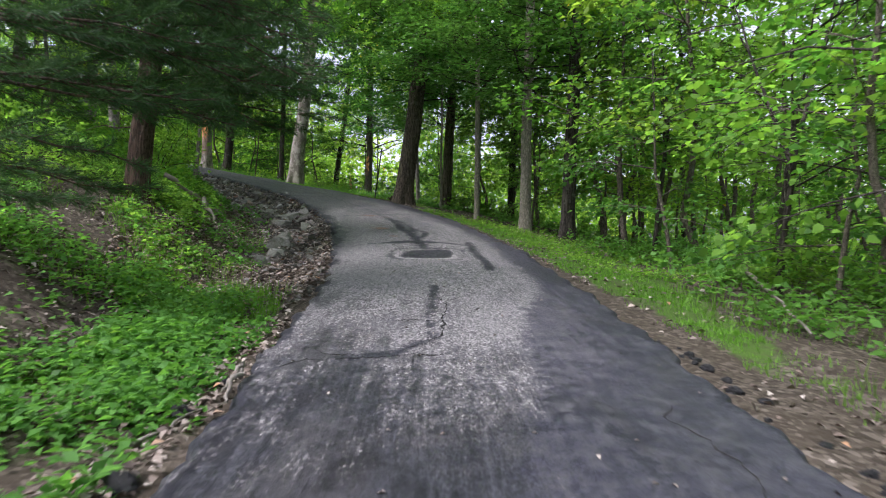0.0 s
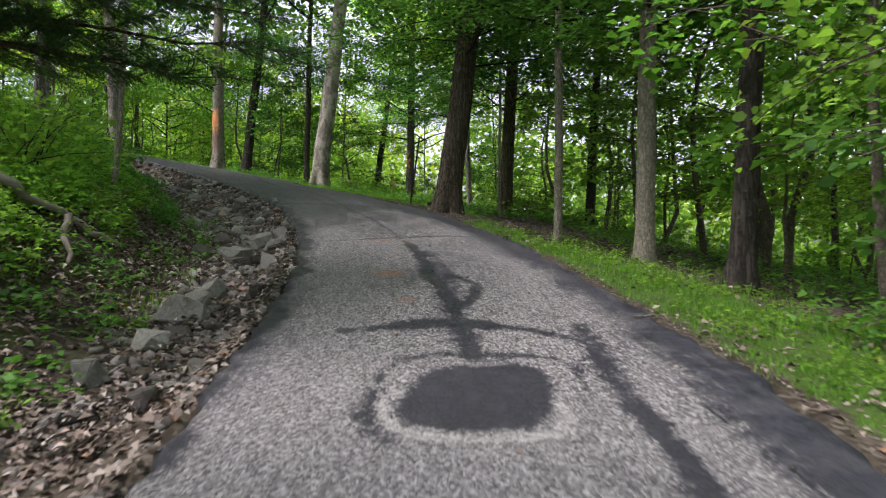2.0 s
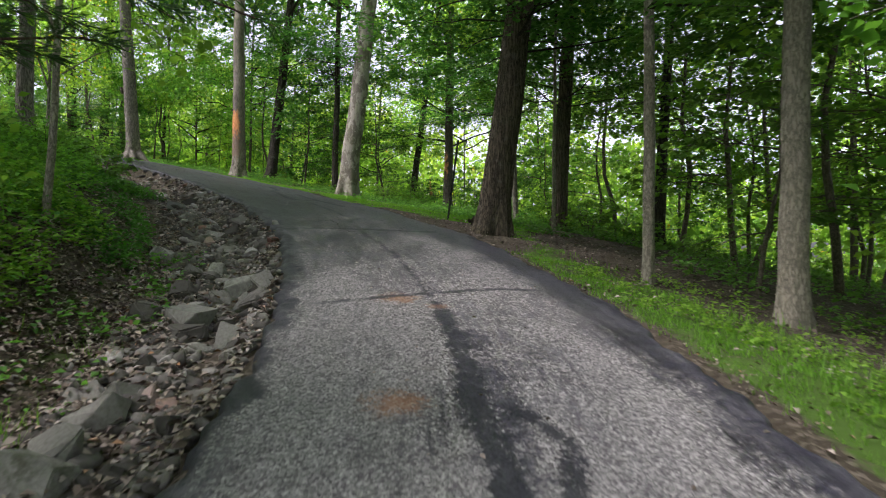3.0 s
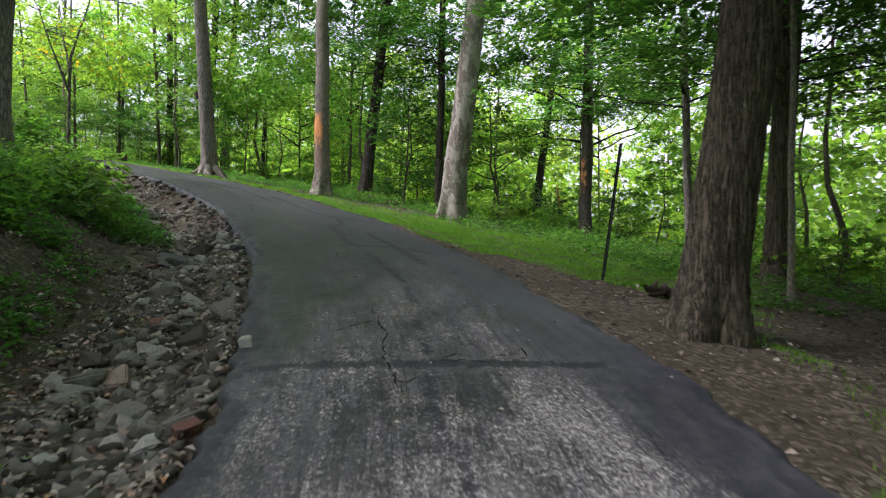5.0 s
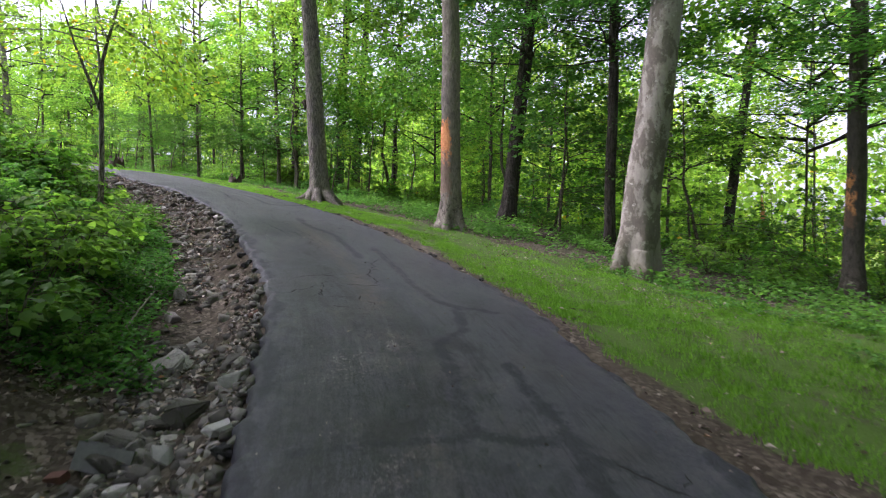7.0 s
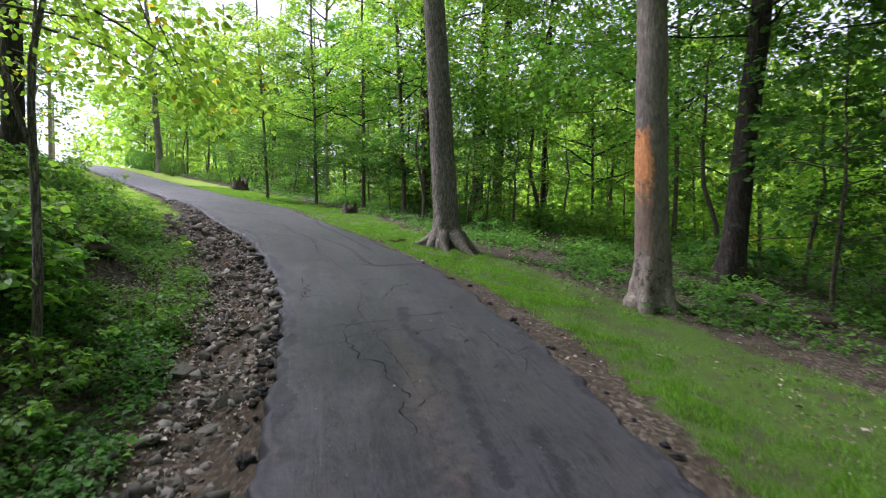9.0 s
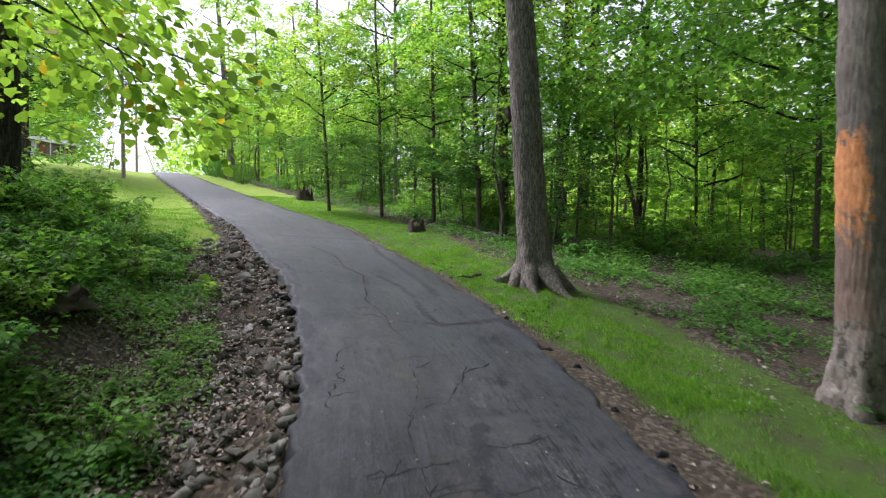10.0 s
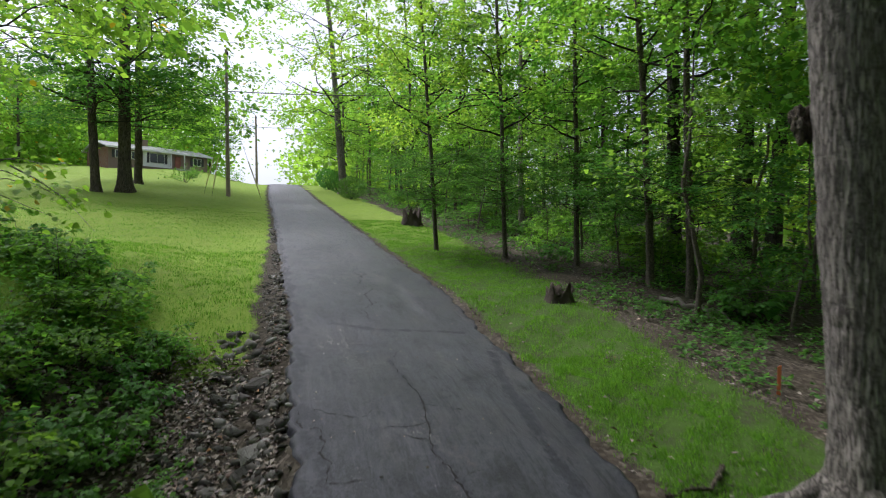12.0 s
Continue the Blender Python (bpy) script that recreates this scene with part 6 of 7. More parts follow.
def house():
    brick, white = brick_material(), plain("white painted trim", (0.72, 0.72, 0.7), (0.82, 0.82, 0.8), 6.0, 0.6)
    roofing = plain("pale grey shingles", (0.4, 0.4, 0.4), (0.52, 0.52, 0.51), 14.0, 0.9)
    glass = Nodes("dark window glass").surface((0.02, 0.024, 0.03), 0.08, spec=0.6)
    shut = plain("dark shutter paint", (0.03, 0.03, 0.035), (0.05, 0.05, 0.055), 10.0, 0.6)
    rust = plain("red-brown door paint", (0.22, 0.08, 0.05), (0.28, 0.1, 0.07), 8.0, 0.6)
    x0, y0 = -123.7, 27.5
    z0 = max(gz(x0, y0), gz(-131, 45)) + 0.1
    h = thing("house", pose(x0, y0, z0, 0, 0, 112.0), "low red-brick ranch house with a pale roof", "house")
    L, D, H = 16.0, 8.0, 2.6
    # the front is on the side of -y here
    for nm, a in (("wall_front", (0, L, -0.25, 0.0)), ("wall_back", (0, L, D, D + 0.25)), ("wall_side", (0, 0.25, 0, D)), ("wall_side", (L - 0.25, L, 0, D))):
        box("wall", h, brick, *a, -2.5, H)
    box("porch_wall", h, white, 5.2, 9.6, -0.33, -0.26, 0, H, "white boarded front wall")
    bm = bmesh.new()
    sec = [(-0.9, H - 0.05), (D/2, H + 1.35), (D + 0.9, H - 0.05), (D + 0.9, H - 0.2), (D/2, H + 1.15), (-0.9, H - 0.2)]
    ring = [[bm.verts.new((x, y, z)) for y, z in sec] for x in (-0.6, L + 0.6)]
    for i in range(6):
        j = (i + 1) % 6
        bm.faces.new((ring[0][i], ring[0][j], ring[1][j], ring[1][i]))
    for r in ring:
        bm.faces.new(r[:3] + r[3:])
    bmesh.ops.recalc_face_normals(bm, faces=bm.faces[:])
    part("roof", bm, roofing, h)
    box("fascia", h, white, -0.6, L + 0.6, -0.97, -0.9, H - 0.3, H - 0.02)
    box("chimney", h, brick, 6.5, 7.6, D/2 - 0.5, D/2 + 0.5, H + 0.6, H + 2.2)
    for x in (5.4, 9.4, 11.6):
        box("porch_post", h, white, x, x + 0.14, -0.95, -0.81, 0, H - 0.2)
    for x, w, zb, zt in ((1.0, 1.4, 0.9, 2.1), (3.4, 1.2, 0.9, 2.1), (6.2, 2.4, 0.6, 2.2), (13.4, 1.4, 0.8, 2.1)):
        fr = box("window", h, white, x, x + w, -0.42, -0.34, zb, zt, "white framed window")
        box("pane", fr, glass, x + 0.08, x + w/2 - 0.03, -0.445, -0.425, zb + 0.08, zt - 0.08)
        box("pane", fr, glass, x + w/2 + 0.03, x + w - 0.08, -0.445, -0.425, zb + 0.08, zt - 0.08)
        for sx in (x - 0.45, x + w + 0.05):
            box("shutter", h, shut, sx, sx + 0.4, -0.4, -0.34, zb, zt)
    for x in (10.3,):
        box("door", h, rust, x, x + 0.95, -0.42, -0.34, 0, 2.05, "red-brown front door")
    box("steps", h, plain("grey concrete", (0.3, 0.3, 0.29), (0.42, 0.41, 0.4)), 9.9, 11.7, -1.6, -0.26, -1.2, -0.05)


house()
for i, (s, d) in enumerate([(170, 34), (160, 44), (182, 22), (150, 40), (176, 14), (140, 46), (192, 30), (128, 40)]):
    x, y = (float(v[0]) for v in at_sd(s, d))
    big_tree(x, y, 0.5, (0, 0), BARK_BROWN, "tall tree behind the brick house", i, 17, 4.0, i*50, 1.35, 0.5, sides=10)
for i, (s, d) in enumerate([(96, 8.5), (112, 10), (128, 7)]):
    x, y = (float(v[0]) for v in at_sd(s, d))
    shrub(x, y, i, i*70, 1.7, "rounded shrub on the lawn")

# ---- loose cover: stuff, seeded ----
srng = np.random.default_rng(21)


def spread(n, s0, s1, d0, d1, clump=0.0, f=1.2, seed=0.0):
    s, d = srng.uniform(s0, s1, n*3), srng.uniform(min(d0, d1), max(d0, d1), n*3)
    x, y = at_sd(s, d)
    keep = wob(x, y, f, seed) + srng.normal(0, 0.25, n*3) > clump
    s2, dd, _ = along(x, y)
    keep &= np.abs(dd) > np.where(dd > 0, edge_left(s2), edge_right(s2)) + 0.02
    x, y = x[keep][:n], y[keep][:n]
    return np.stack([x, y, ground(x, y)], 1)


def on_turf(n, s0, s1, d0, d1, bare=0.2):
    """Points where the grass grows, thinned over bare patches."""
    s, d = srng.uniform(s0, s1, n), srng.uniform(min(d0, d1), max(d0, d1), n)
    x, y = at_sd(s, d)
    k = turf(s, d)*(0.18 + 0.82*(wob(x, y, 1.9, 4) + 0.6*wob(x, y, 5.1, 1) > -bare)) > srng.random(n)
    return np.stack([x[k], y[k], ground(x[k], y[k])], 1)


def leaf_cover(name, points, h, leaf, per, material, label, category, width=0.6, lift=0.5):
    """Small plants: a few leaves on unseen stems round each point."""
    n = len(points)*per
    hh = np.repeat(h*srng.uniform(0.25, 1.0, len(points)), per)
    base = np.repeat(points, per, axis=0) + np.stack([srng.normal(0, 0.35, n)*hh, srng.normal(0, 0.35, n)*hh, hh*srng.uniform(0.15, 1.0, n)], 1)
    a = srng.uniform(0, 6.283, n)
    way = np.stack([np.cos(a), np.sin(a), srng.normal(lift*0.3, 0.3, n)], 1)
    up = np.array([0, 0, 1.0]) + srng.normal(0, 0.4, (n, 3))
    v, f = leaves(base, way, up, leaf, width, srng)
    tagged(new(name, mesh_of(name, v, f, material)), label, category, kind="stuff")


def blades(name, points, h, material, label, wide=0.006):
    n = len(points)
    a = srng.uniform(0, 6.283, n)
    hh = (h*srng.uniform(0.4, 1.2, n))[:, None]
    side = np.stack([np.cos(a), np.sin(a), 0*a], 1)*wide
    bend = np.stack([np.cos(a + 1.57), np.sin(a + 1.57), 0*a], 1)*hh*srng.uniform(0.1, 0.8, n)[:, None]
    tip = points + bend + np.array([0, 0, 1.0])*hh
    v = np.stack([points - side - [0, 0, 0.01], points + side - [0, 0, 0.01], tip], 1).reshape(-1, 3)
    tagged(new(name, mesh_of(name, v, np.arange(n*3).reshape(-1, 3), material)), label, "grass", kind="stuff")


cover = np.concatenate([spread(3200, -2, 8.5, 2.7, 8, -0.25), spread(1100, 1, 6.5, 1.9, 3.6, -0.1, 2.2), spread(260, 11, 20, 2.9, 4.8, 0.1, 2.0), spread(500, 8, 15, 3.6, 9, 0.25), spread(2200, 15, 26, 4.5, 9, -0.2), spread(2600, 24, 47, 3.9, 9, -0.1), spread(500, 2, 8, 2.4, 4, 0.2)])
leaf_cover("undergrowth", cover, 0.3, 0.085, 6, LEAF_HERB, "low green undergrowth on the leafy bank", "undergrowth")
leaf_cover("undergrowth", np.concatenate([spread(1200, 15, 30, 4.5, 6.8, -0.4), spread(900, 28, 43, 4.2, 7.5, -0.2), spread(900, 43, 49, 3.6, 7.5, -0.5)]), 0.45, 0.1, 9, LEAF, "leafy green plants along the top of the ditch", "undergrowth")
cover = np.concatenate([spread(2000, -2, 12, -2.9, -11, -0.2), spread(500, 12, 20, -4.5, -11, 0.1), spread(3000, 20, 46, -7.0, -20, -0.1), spread(1500, 44, 66, -6.5, -18, -0.1), spread(1600, 64, 96, -5.2, -18, -0.3), spread(700, 26, 44, -5.5, -9, 0.2)])
leaf_cover("undergrowth", cover, 0.45, 0.1, 7, LEAF_HERB, "low green plants under the woodland trees", "undergrowth")
leaf_cover("undergrowth", np.concatenate([spread(1200, 25, 36, 4.0, 5.8, -0.3), spread(500, 36, 45, 4.0, 5.6, -0.2), spread(1900, 28.5, 37.5, 2.7, 5.2, -0.4), spread(500, 18, 26, 3.6, 5, -0.2)]), 0.26, 0.075, 8, LEAF_DEEP, "low green plants on the shaded side of the ditch", "undergrowth")
leaf_cover("undergrowth", np.concatenate([spread(1300, 12, 22, 4.2, 6.6, -0.3), spread(120, 5, 13, 2.9, 5.0, 0.2), spread(900, 15, 22, 4.0, 7.5, -0.4)]), 0.3, 0.085, 8, LEAF_FRESH, "fresh green plants on the bank above the stones", "undergrowth")
leaf_cover("undergrowth", np.concatenate([spread(2000, 40, 66, -4.8, -13, -0.15), spread(900, 36, 50, -4.0, -7, -0.1), spread(2000, 23, 46, -4.8, -10, -0.2)]), 0.24, 0.08, 8, LEAF_DEEP, "dark low plants on the shaded woodland floor", "undergrowth")
leaf_cover("undergrowth", np.concatenate([spread(420, 8, 18, -2.0, -4.2, -0.1, 2.0), spread(160, 10, 17, -4.0, -7, 0.0)]), 0.2, 0.06, 8, LEAF, "fresh weeds along the edge of the woods", "undergrowth")
leaf_cover("undergrowth", np.concatenate([spread(1100, 37, 45, 2.5, 4.6, -0.2), spread(260, 36, 44, 3.2, 4.8, 0.1), spread(260, 30, 36, 3.2, 4.6, 0.1)]), 0.26, 0.06, 9, LEAF_HERB, "light green young plants beside the ditch", "undergrowth")
blades("verge_grass", np.concatenate([on_turf(70000, 2, 22, -1.4, -4.0, 0.1), on_turf(110000, 21, 30, -1.4, -8.0), on_turf(20000, 29, 33, -1.4, -2.8, 0.35), on_turf(20000, 33, 38, -1.4, -2.8, 0.0), on_turf(40000, 37, 46, -1.4, -3.2, 0.6), on_turf(36000, 29, 33, -2.8, -7.6, 0.0), on_turf(46000, 33, 46, -2.8, -7.6, -0.35), on_turf(90000, 44, 66, -1.4, -5.4, 0.6)]), 0.055, GRASS, "bright green grass along the driveway")
blades("tall_grass", np.concatenate([spread(2600, 5, 9.5, 2.1, 3.4, 0.3, 2.6), spread(3500, -2, 9, 2.6, 5.5, 0.25), spread(2500, 8, 16, 3.0, 6, 0.2), spread(1800, 2, 16, -2.2, -4.5, 0.1), spread(3500, -1, 10, 2.6, 5.5, 0.0)]), 0.2, GRASS, "tall loose grass at the wood's edge")
blades("lawn_grass", np.concatenate([on_turf(42000, 45.8, 56, 1.6, 8, 0.9), on_turf(26000, 54, 70, 1.5, 12, 0.9)]), 0.06, GRASS, "mown lawn grass above the ditch")


def flat_leaves(name, points, leaf, label):
    n = len(points)
    a = srng.uniform(0, 6.283, n)
    way = np.stack([np.cos(a), np.sin(a), srng.normal(0, 0.22, n)], 1)
    up = np.array([0, 0, 1.0]) + srng.normal(0, 0.35, (n, 3))
    rise = np.where(srng.random(n) < 0.4, srng.uniform(0.0, 0.09, n), 0.0)[:, None]*[0, 0, 1.0] if "leaf" in name else 0.0
    v, f = leaves(points + [0, 0, 0.012] + rise, way, up, leaf, 0.55, srng, 0.3)
    tagged(new(name, mesh_of(name, v, f, LITTER)), label, "leaf litter", kind="stuff")


flat_leaves("leaf_litter", np.concatenate([spread(15000, -3, 26, HALF + 0.05, 6, -0.5), spread(5000, 26, 48, HALF + 0.1, 5.5, -0.2), spread(1400, -2, 12, -HALF - 0.05, -9, -0.1), spread(1700, 11, 24, -2.6, -9, -0.3), spread(3800, 15, 22, 2.6, 5.2, -0.6), spread(3500, 28, 38, 1.75, 5.0, -0.2), spread(10000, 37, 47, 1.6, 4.0, -0.7), spread(6000, -2, 12, HALF + 0.05, 4.5, -0.5), spread(10000, 9, 20, HALF + 0.1, 4.6, -0.6), spread(2600, 20, 30, HALF + 0.1, 4.6, -0.4),
            spread(3200, 38, 70, -3.8, -12, -0.2), spread(500, 22, 44, -HALF - 0.05, -9, 0.25), spread(350, -3, 50, -1.35, -HALF - 0.4, -0.3)]), 0.07, "brown and pale fallen leaves")
flat_leaves("leaf_litter", np.concatenate([spread(6000, 29, 46, -2.6, -7.5, 0.0), spread(1100, 9, 19, -1.4, -2.8, -0.2), spread(400, 19, 28, -1.4, -4.2, -0.2)]), 0.036, "small brown scraps of leaf in the thin grass of the verge")


def road_litter(n):
    s, d = srng.uniform(-2, 56, n), srng.normal(0, 0.9, n)
    d = np.clip(d, -1.5, 1.5)
    x, y = at_sd(s, d)
    z = road_height(s, d) - 0.002
    return np.stack([x, y, z], 1)


flat_leaves("road_litter", road_litter(520), 0.035, "scattered scraps of dry leaf on the asphalt")


# ---- stones of the ditch ----
def stone_mesh(seed, flat):
    rng = np.random.default_rng(seed)
    bm = bmesh.new()
    for sx in (-1, 1):
        for sy in (-1, 1):
            for sz in (-1, 1):
                p = np.array([sx, sy, sz])*rng.uniform(0.35, 0.95, 3)
                bm.verts.new((p[0]*0.5, p[1]*0.36, p[2]*0.5*flat))
    for _ in range(7):
        p = unit(rng.normal(0, 1, 3))*rng.uniform(0.8, 1.05)
        bm.verts.new((p[0]*0.52, p[1]*0.42, p[2]*0.52*flat))
    r = bmesh.ops.convex_hull(bm, input=bm.verts)
    bmesh.ops.delete(bm, geom=[g for g in r["geom_interior"] if isinstance(g, bmesh.types.BMVert)], context="VERTS")
    bmesh.ops.triangulate(bm, faces=bm.faces[:])
    me = bpy.data.meshes.new("stone")
    bm.to_mesh(me)
    bm.free()
    me.materials.append(ROCK)
    return me


STONES = [stone_mesh(i, 0.28 + 0.07*(i % 6)) for i in range(12)]


def worn_stone(me, seed, material):
    """The same block with chipped edges and an uneven face."""
    bm = bmesh.new()
    bm.from_mesh(me)
    bmesh.ops.dissolve_limit(bm, angle_limit=0.12, verts=bm.verts[:], edges=bm.edges[:])
    bmesh.ops.bevel(bm, geom=bm.edges[:], offset=0.035, segments=2, affect="EDGES", clamp_overlap=True)
    bmesh.ops.triangulate(bm, faces=bm.faces[:])
    bmesh.ops.subdivide_edges(bm, edges=[e for e in bm.edges if e.calc_length() > 0.22], cuts=1)
    bmesh.ops.triangulate(bm, faces=bm.faces[:])
    for v in bm.verts:
        q = v.co*5 + Vector((seed*2.7, seed*1.3, 0))
        v.co *= 1 + 0.1*noise.noise(q) + 0.06*noise.noise(q*2.6)
    made = bpy.data.meshes.new("stone")
    bm.to_mesh(made)
    bm.free()
    made.materials.append(material)
    return made


WORN = [worn_stone(me, i, ROCK) for i, me in enumerate(STONES)]
BLOCKS = [worn_stone(stone_mesh(40 + i, 0.62), i + 20, BLOCK) for i in range(5)]


def stone(x, y, size, k, label="grey angular stone in the ditch", kinds=WORN):
    ob = new("stone", kinds[k % len(kinds)])
    ob.matrix_basis = Matrix.Translation((x, y, gz(x, y) + 0.06*size)) @ Euler((srng.normal(0, 0.38), srng.normal(0, 0.38), srng.uniform(0, 6.28))).to_matrix().to_4x4() @ Matrix.Scale(size, 4)
    return tagged(ob, label, "stone", "stones of the ditch")


for i in range(286):
    s = srng.uniform(10.5, 30) if i % 3 else srng.uniform(30, 46.5)
    wide = 1.0 if s < 30 else 0.75 if s < 40 else 0.5
    d = float(edge_left(s)) + 0.2 + 1.25*wide*srng.random()
    x, y = (float(v[0]) for v in at_sd(s, d))
    stone(x, y, float(0.15 + 0.36*srng.random()**2)*(0.7 if s < 16 else 1.0 if s < 30 else 0.8), i)
for i, (s, d, size) in enumerate([(11.6, 2.9, 0.42), (12.5, 2.75, 0.44), (13.4, 2.69, 0.56), (13.73, 2.64, 0.46), (14.2, 2.64, 0.48), (14.74, 2.69, 0.52), (15.19, 2.54, 0.22), (15.83, 2.31, 0.3), (15.87, 2.05, 0.44), (16.88, 2.6, 0.6), (17.07, 1.99, 0.4), (18.25, 2.06, 0.66), (19.4, 2.52, 0.46), (20.4, 3.3, 0.5)]):
    x, y = (float(v[0]) for v in at_sd(s, d))
    stone(x, y, size, i, "large pale blocky stone at the edge of the ditch", BLOCKS)


def rubble(name, points, lo, hi, label):
    src = []
    for me in STONES[:6]:
        co = np.empty(len(me.vertices)*3, np.float32)
        me.vertices.foreach_get("co", co)
        fi = np.empty(len(me.polygons)*3, np.int32)
        me.polygons.foreach_get("vertices", fi)
        src.append((co.reshape(-1, 3), fi.reshape(-1, 3)))
    p = Pile()
    for i, q in enumerate(points):
        co, fi = src[i % len(src)]
        rot = np.array(Euler((srng.normal(0, 0.4), srng.normal(0, 0.4), srng.uniform(0, 6.28))).to_matrix())
        p.add(co @ rot.T*srng.uniform(lo, hi) + q, fi)
    tagged(new(name, p.mesh(name, ROCK)), label, "rubble", kind="stuff")


rubble("rubble", spread(260, 6.5, 12, 1.75, 3.0, -0.4), 0.05, 0.17, "pale stones scattered along the asphalt")
rubble("rubble", np.concatenate([spread(700, 12, 22, HALF + 0.2, HALF + 1.6, -0.7), spread(600, 20, 30, HALF + 0.2, HALF + 1.15, -0.7), spread(150, 30, 36, HALF + 0.2, HALF + 1.0, -0.3), spread(90, 20, 36, HALF + 1.1, HALF + 1.8, -0.7), spread(330, 36, 48, 1.55, 2.5, -0.5)]), 0.1, 0.26, "overlapping flat stones lining the ditch")


rubble("rubble", np.concatenate([spread(2400, 11.5, 30, HALF + 0.08, HALF + 1.3, -0.7), spread(350, 11.5, 30, HALF + 1.3, HALF + 2.1, -0.7), spread(380, 30, 37, 1.5, HALF + 0.9, -0.2), spread(1000, 37, 46.5, 1.5, HALF + 1.2, -0.5)]), 0.04, 0.16, "small loose stones filling the ditch")
rubble("rubble", np.concatenate([spread(330, 46, 53, 1.5, 1.95, -0.3), spread(200, 52, 62, 1.5, 1.7, -0.2)]), 0.03, 0.11, "small stones along the edge of the lawn")


# ---- odd blocks among the stones, broken lumps along the asphalt's edge ----
def cinder_block(x, y, spin):
    t = bmesh.new()
    outer = bmesh.ops.create_cube(t, size=1.0)["verts"]
    for v in outer:
        v.co = Vector((v.co.x*0.4, v.co.y*0.2, v.co.z*0.19))
    top = [f for f in t.faces if abs(f.normal.y) > 0.9]
    bmesh.ops.subdivide_edges(t, edges=[e for f in top for e in f.edges if abs(e.verts[0].co.x - e.verts[1].co.x) > 0.1], cuts=1)
    faces = [f for f in t.faces if abs(f.normal.y) > 0.9]
    bmesh.ops.inset_individual(t, faces=faces, thickness=0.03)
    for f in faces:
        bmesh.ops.translate(t, verts=f.verts, vec=f.normal*-0.08)
    me = bpy.data.meshes.new("cinder_block")
    t.to_mesh(me)
    t.free()
    me.materials.append(plain("grey cast concrete", (0.1, 0.1, 0.098), (0.2, 0.198, 0.19), 30.0, 0.9))
    ob = new("cinder_block", me)
    ob.matrix_basis = pose(x, y, gz(x, y) + 0.05, 75, 14, spin)
    tagged(ob, "grey hollow concrete block lying in the ditch", "concrete block")


cinder_block(-9.07, 23.49, 40)
RED = plain("weathered red brick", (0.075, 0.034, 0.026), (0.13, 0.056, 0.041), 25.0, 0.9)
for x, y, spin in ((-9.2, 23.2, 20), (-4.5, 18.7, 65), (-5.6, 19.4, 130)):
    bm = bmesh.new()
    bmesh.ops.create_cube(bm, size=1.0)
    for v in bm.verts:
        v.co = Vector((v.co.x*0.15, v.co.y*0.09, v.co.z*0.06))
    bmesh.ops.bevel(bm, geom=bm.edges[:], offset=0.008, segments=2)
    me = bpy.data.meshes.new("brick")
    bm.to_mesh(me)
    bm.free()
    me.materials.append(RED)
    ob = new("brick", me)
    ob.matrix_basis = pose(x, y, gz(x, y) + 0.05, 14, -10, spin)
    tagged(ob, "weathered red brick lying among the stones", "brick", "bricks in the ditch")
PALE = plain("pale limestone", (0.22, 0.212, 0.198), (0.4, 0.388, 0.37), 16.0, 0.85)
for i, (x, y, size) in enumerate(((-4.91, 18.87, 0.3), (-5.5, 18.6, 0.22), (-8.3, 23.9, 0.3), (-8.7, 23.7, 0.26), (-9.0, 24.6, 0.3), (-8.6, 23.3, 0.2), (-5.0, 19.9, 0.2), (-6.9, 21.4, 0.2))):
    ob = stone(x, y, size, i + 5, "pale chalky stone among the dark ones")
    ob.data = ob.data.copy()
    ob.data.materials.clear()
    ob.data.materials.append(PALE)
    ob.location.z += 0.04
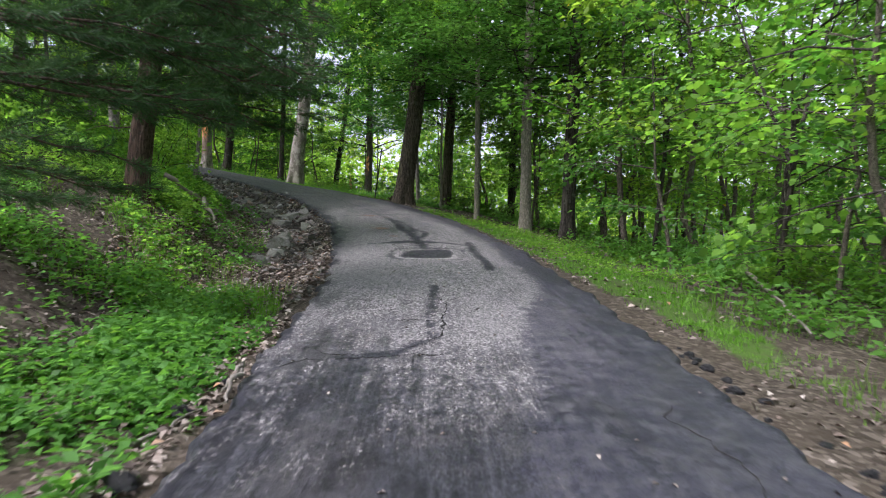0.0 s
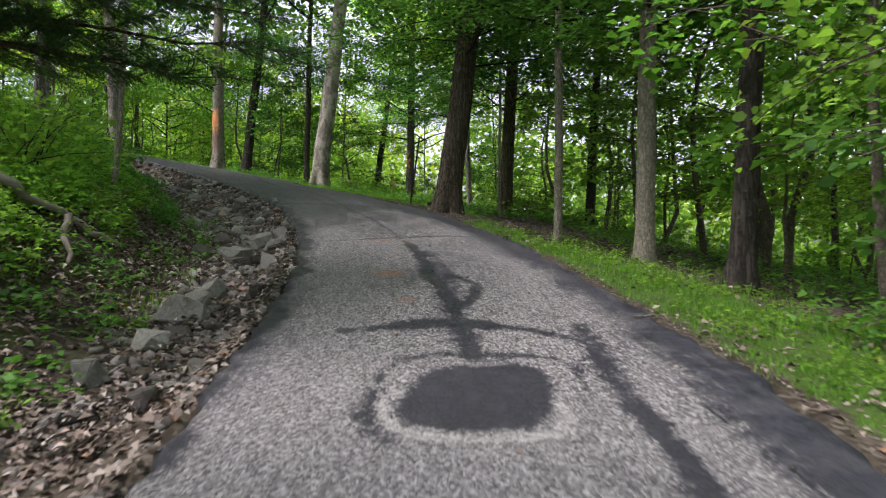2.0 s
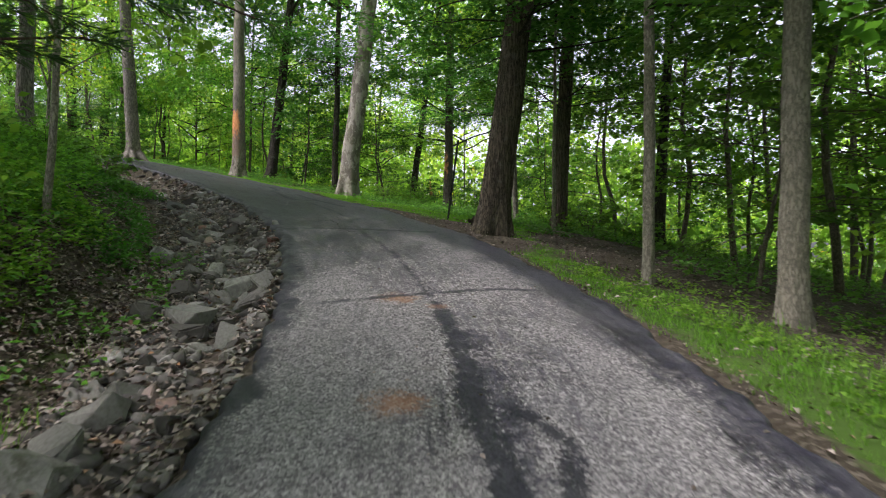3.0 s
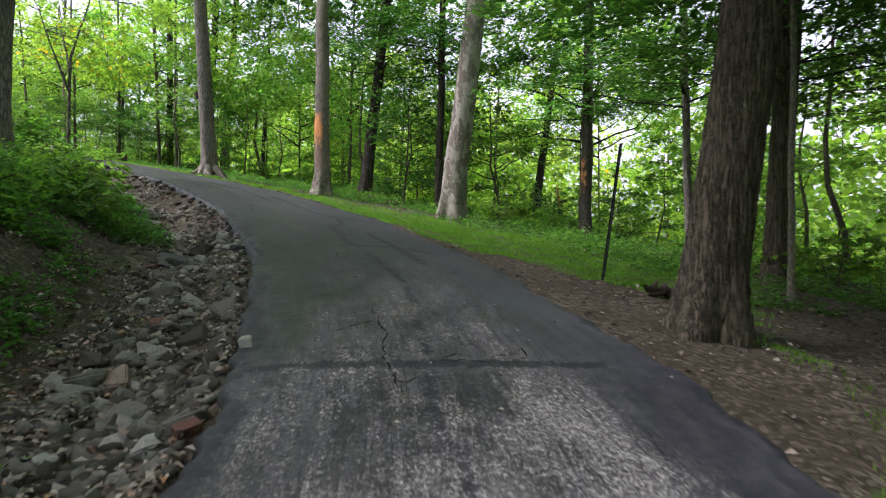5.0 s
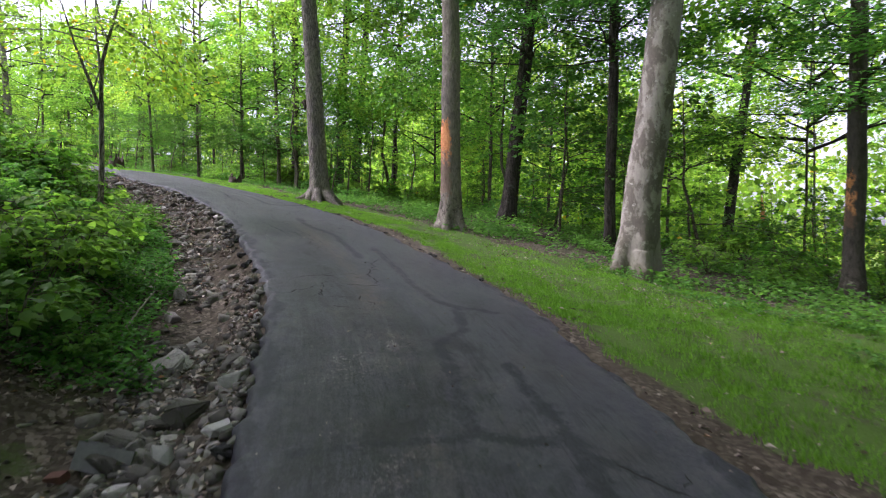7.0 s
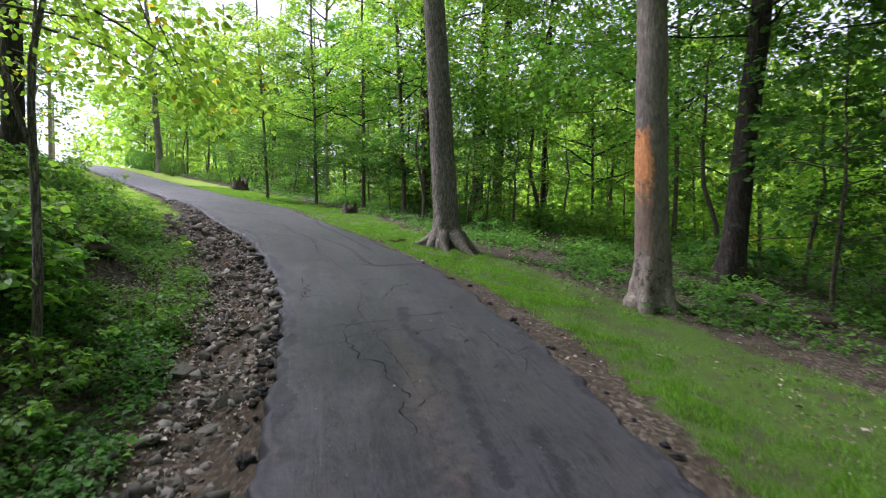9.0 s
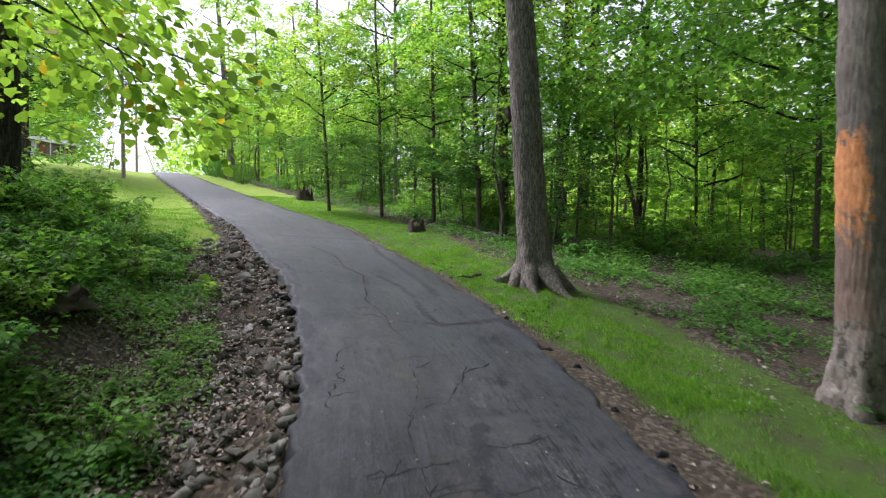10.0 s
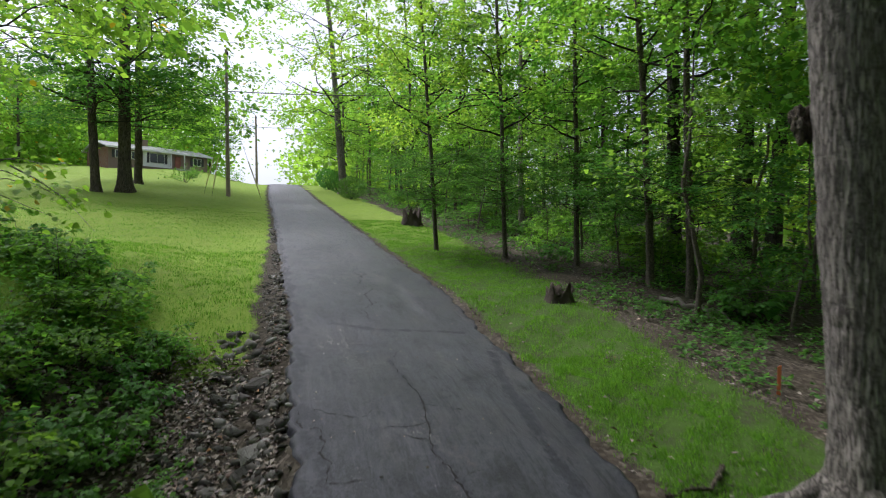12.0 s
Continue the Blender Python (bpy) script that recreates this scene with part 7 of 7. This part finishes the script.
LUMP = plain("broken asphalt", (0.012, 0.012, 0.013), (0.045, 0.044, 0.046), 35.0, 0.9, 0.9, 0.02)


def lump(x, y, size, seed):
    bm = bmesh.new()
    bmesh.ops.create_icosphere(bm, subdivisions=3, radius=0.5)
    off = Vector((seed*3.1, seed*1.7, 0))
    for v in bm.verts:
        n = noise.noise(v.co*2.3 + off) + 0.5*noise.noise(v.co*6 + off) + 0.3*noise.noise(v.co*13 + off)
        v.co = Vector((v.co.x, v.co.y*0.75, v.co.z*0.6))*(1 + 0.55*n)
    me = bpy.data.meshes.new("asphalt_lump")
    bm.to_mesh(me)
    bm.free()
    me.materials.append(LUMP)
    ob = new("asphalt_lump", me)
    ob.matrix_basis = Matrix.Translation((x, y, gz(x, y) + 0.06*size)) @ Euler((0, 0, seed*1.3)).to_matrix().to_4x4() @ Matrix.Scale(size, 4)
    tagged(ob, "dark crumbled lump of asphalt at the driveway's edge", "asphalt lump", "asphalt lumps")


LUMPS = [(3.9, 1.86, 0.2), (4.3, 1.76, 0.1), (2.9, 1.8, 0.18)]
LUMPS += [(float(a), -float(b), float(c)) for a, b, c in zip(srng.uniform(2.2, 5.2, 26), srng.uniform(1.63, 1.82, 26), srng.uniform(0.03, 0.1, 26))]
LUMPS += [(float(a), float(b), float(c)) for a, b, c in zip(srng.uniform(26, 42, 26), srng.uniform(1.66, 1.8, 26), srng.uniform(0.06, 0.17, 26))]
LUMPS += [(float(a), -float(b), float(c)) for a, b, c in zip(srng.uniform(31, 40, 16), srng.uniform(1.66, 1.78, 16), srng.uniform(0.05, 0.11, 16))]
for i, (s, d, size) in enumerate(LUMPS):
    d += float(edge_left(s)) - HALF if d > 0 else HALF - float(edge_right(s))
    x, y = (float(v[0]) for v in at_sd(s, d))
    lump(x, y, size, i)

# a bright seedling in the ditch and pale scraps on the driveway
leaf_cover("seedling", np.array([(-21.48, 30.83, gz(-21.48, 30.83) + 0.1)]), 0.25, 0.2, 7, LEAF_LIGHT, "bright green seedling among the leaf litter", "seedling", 0.8)
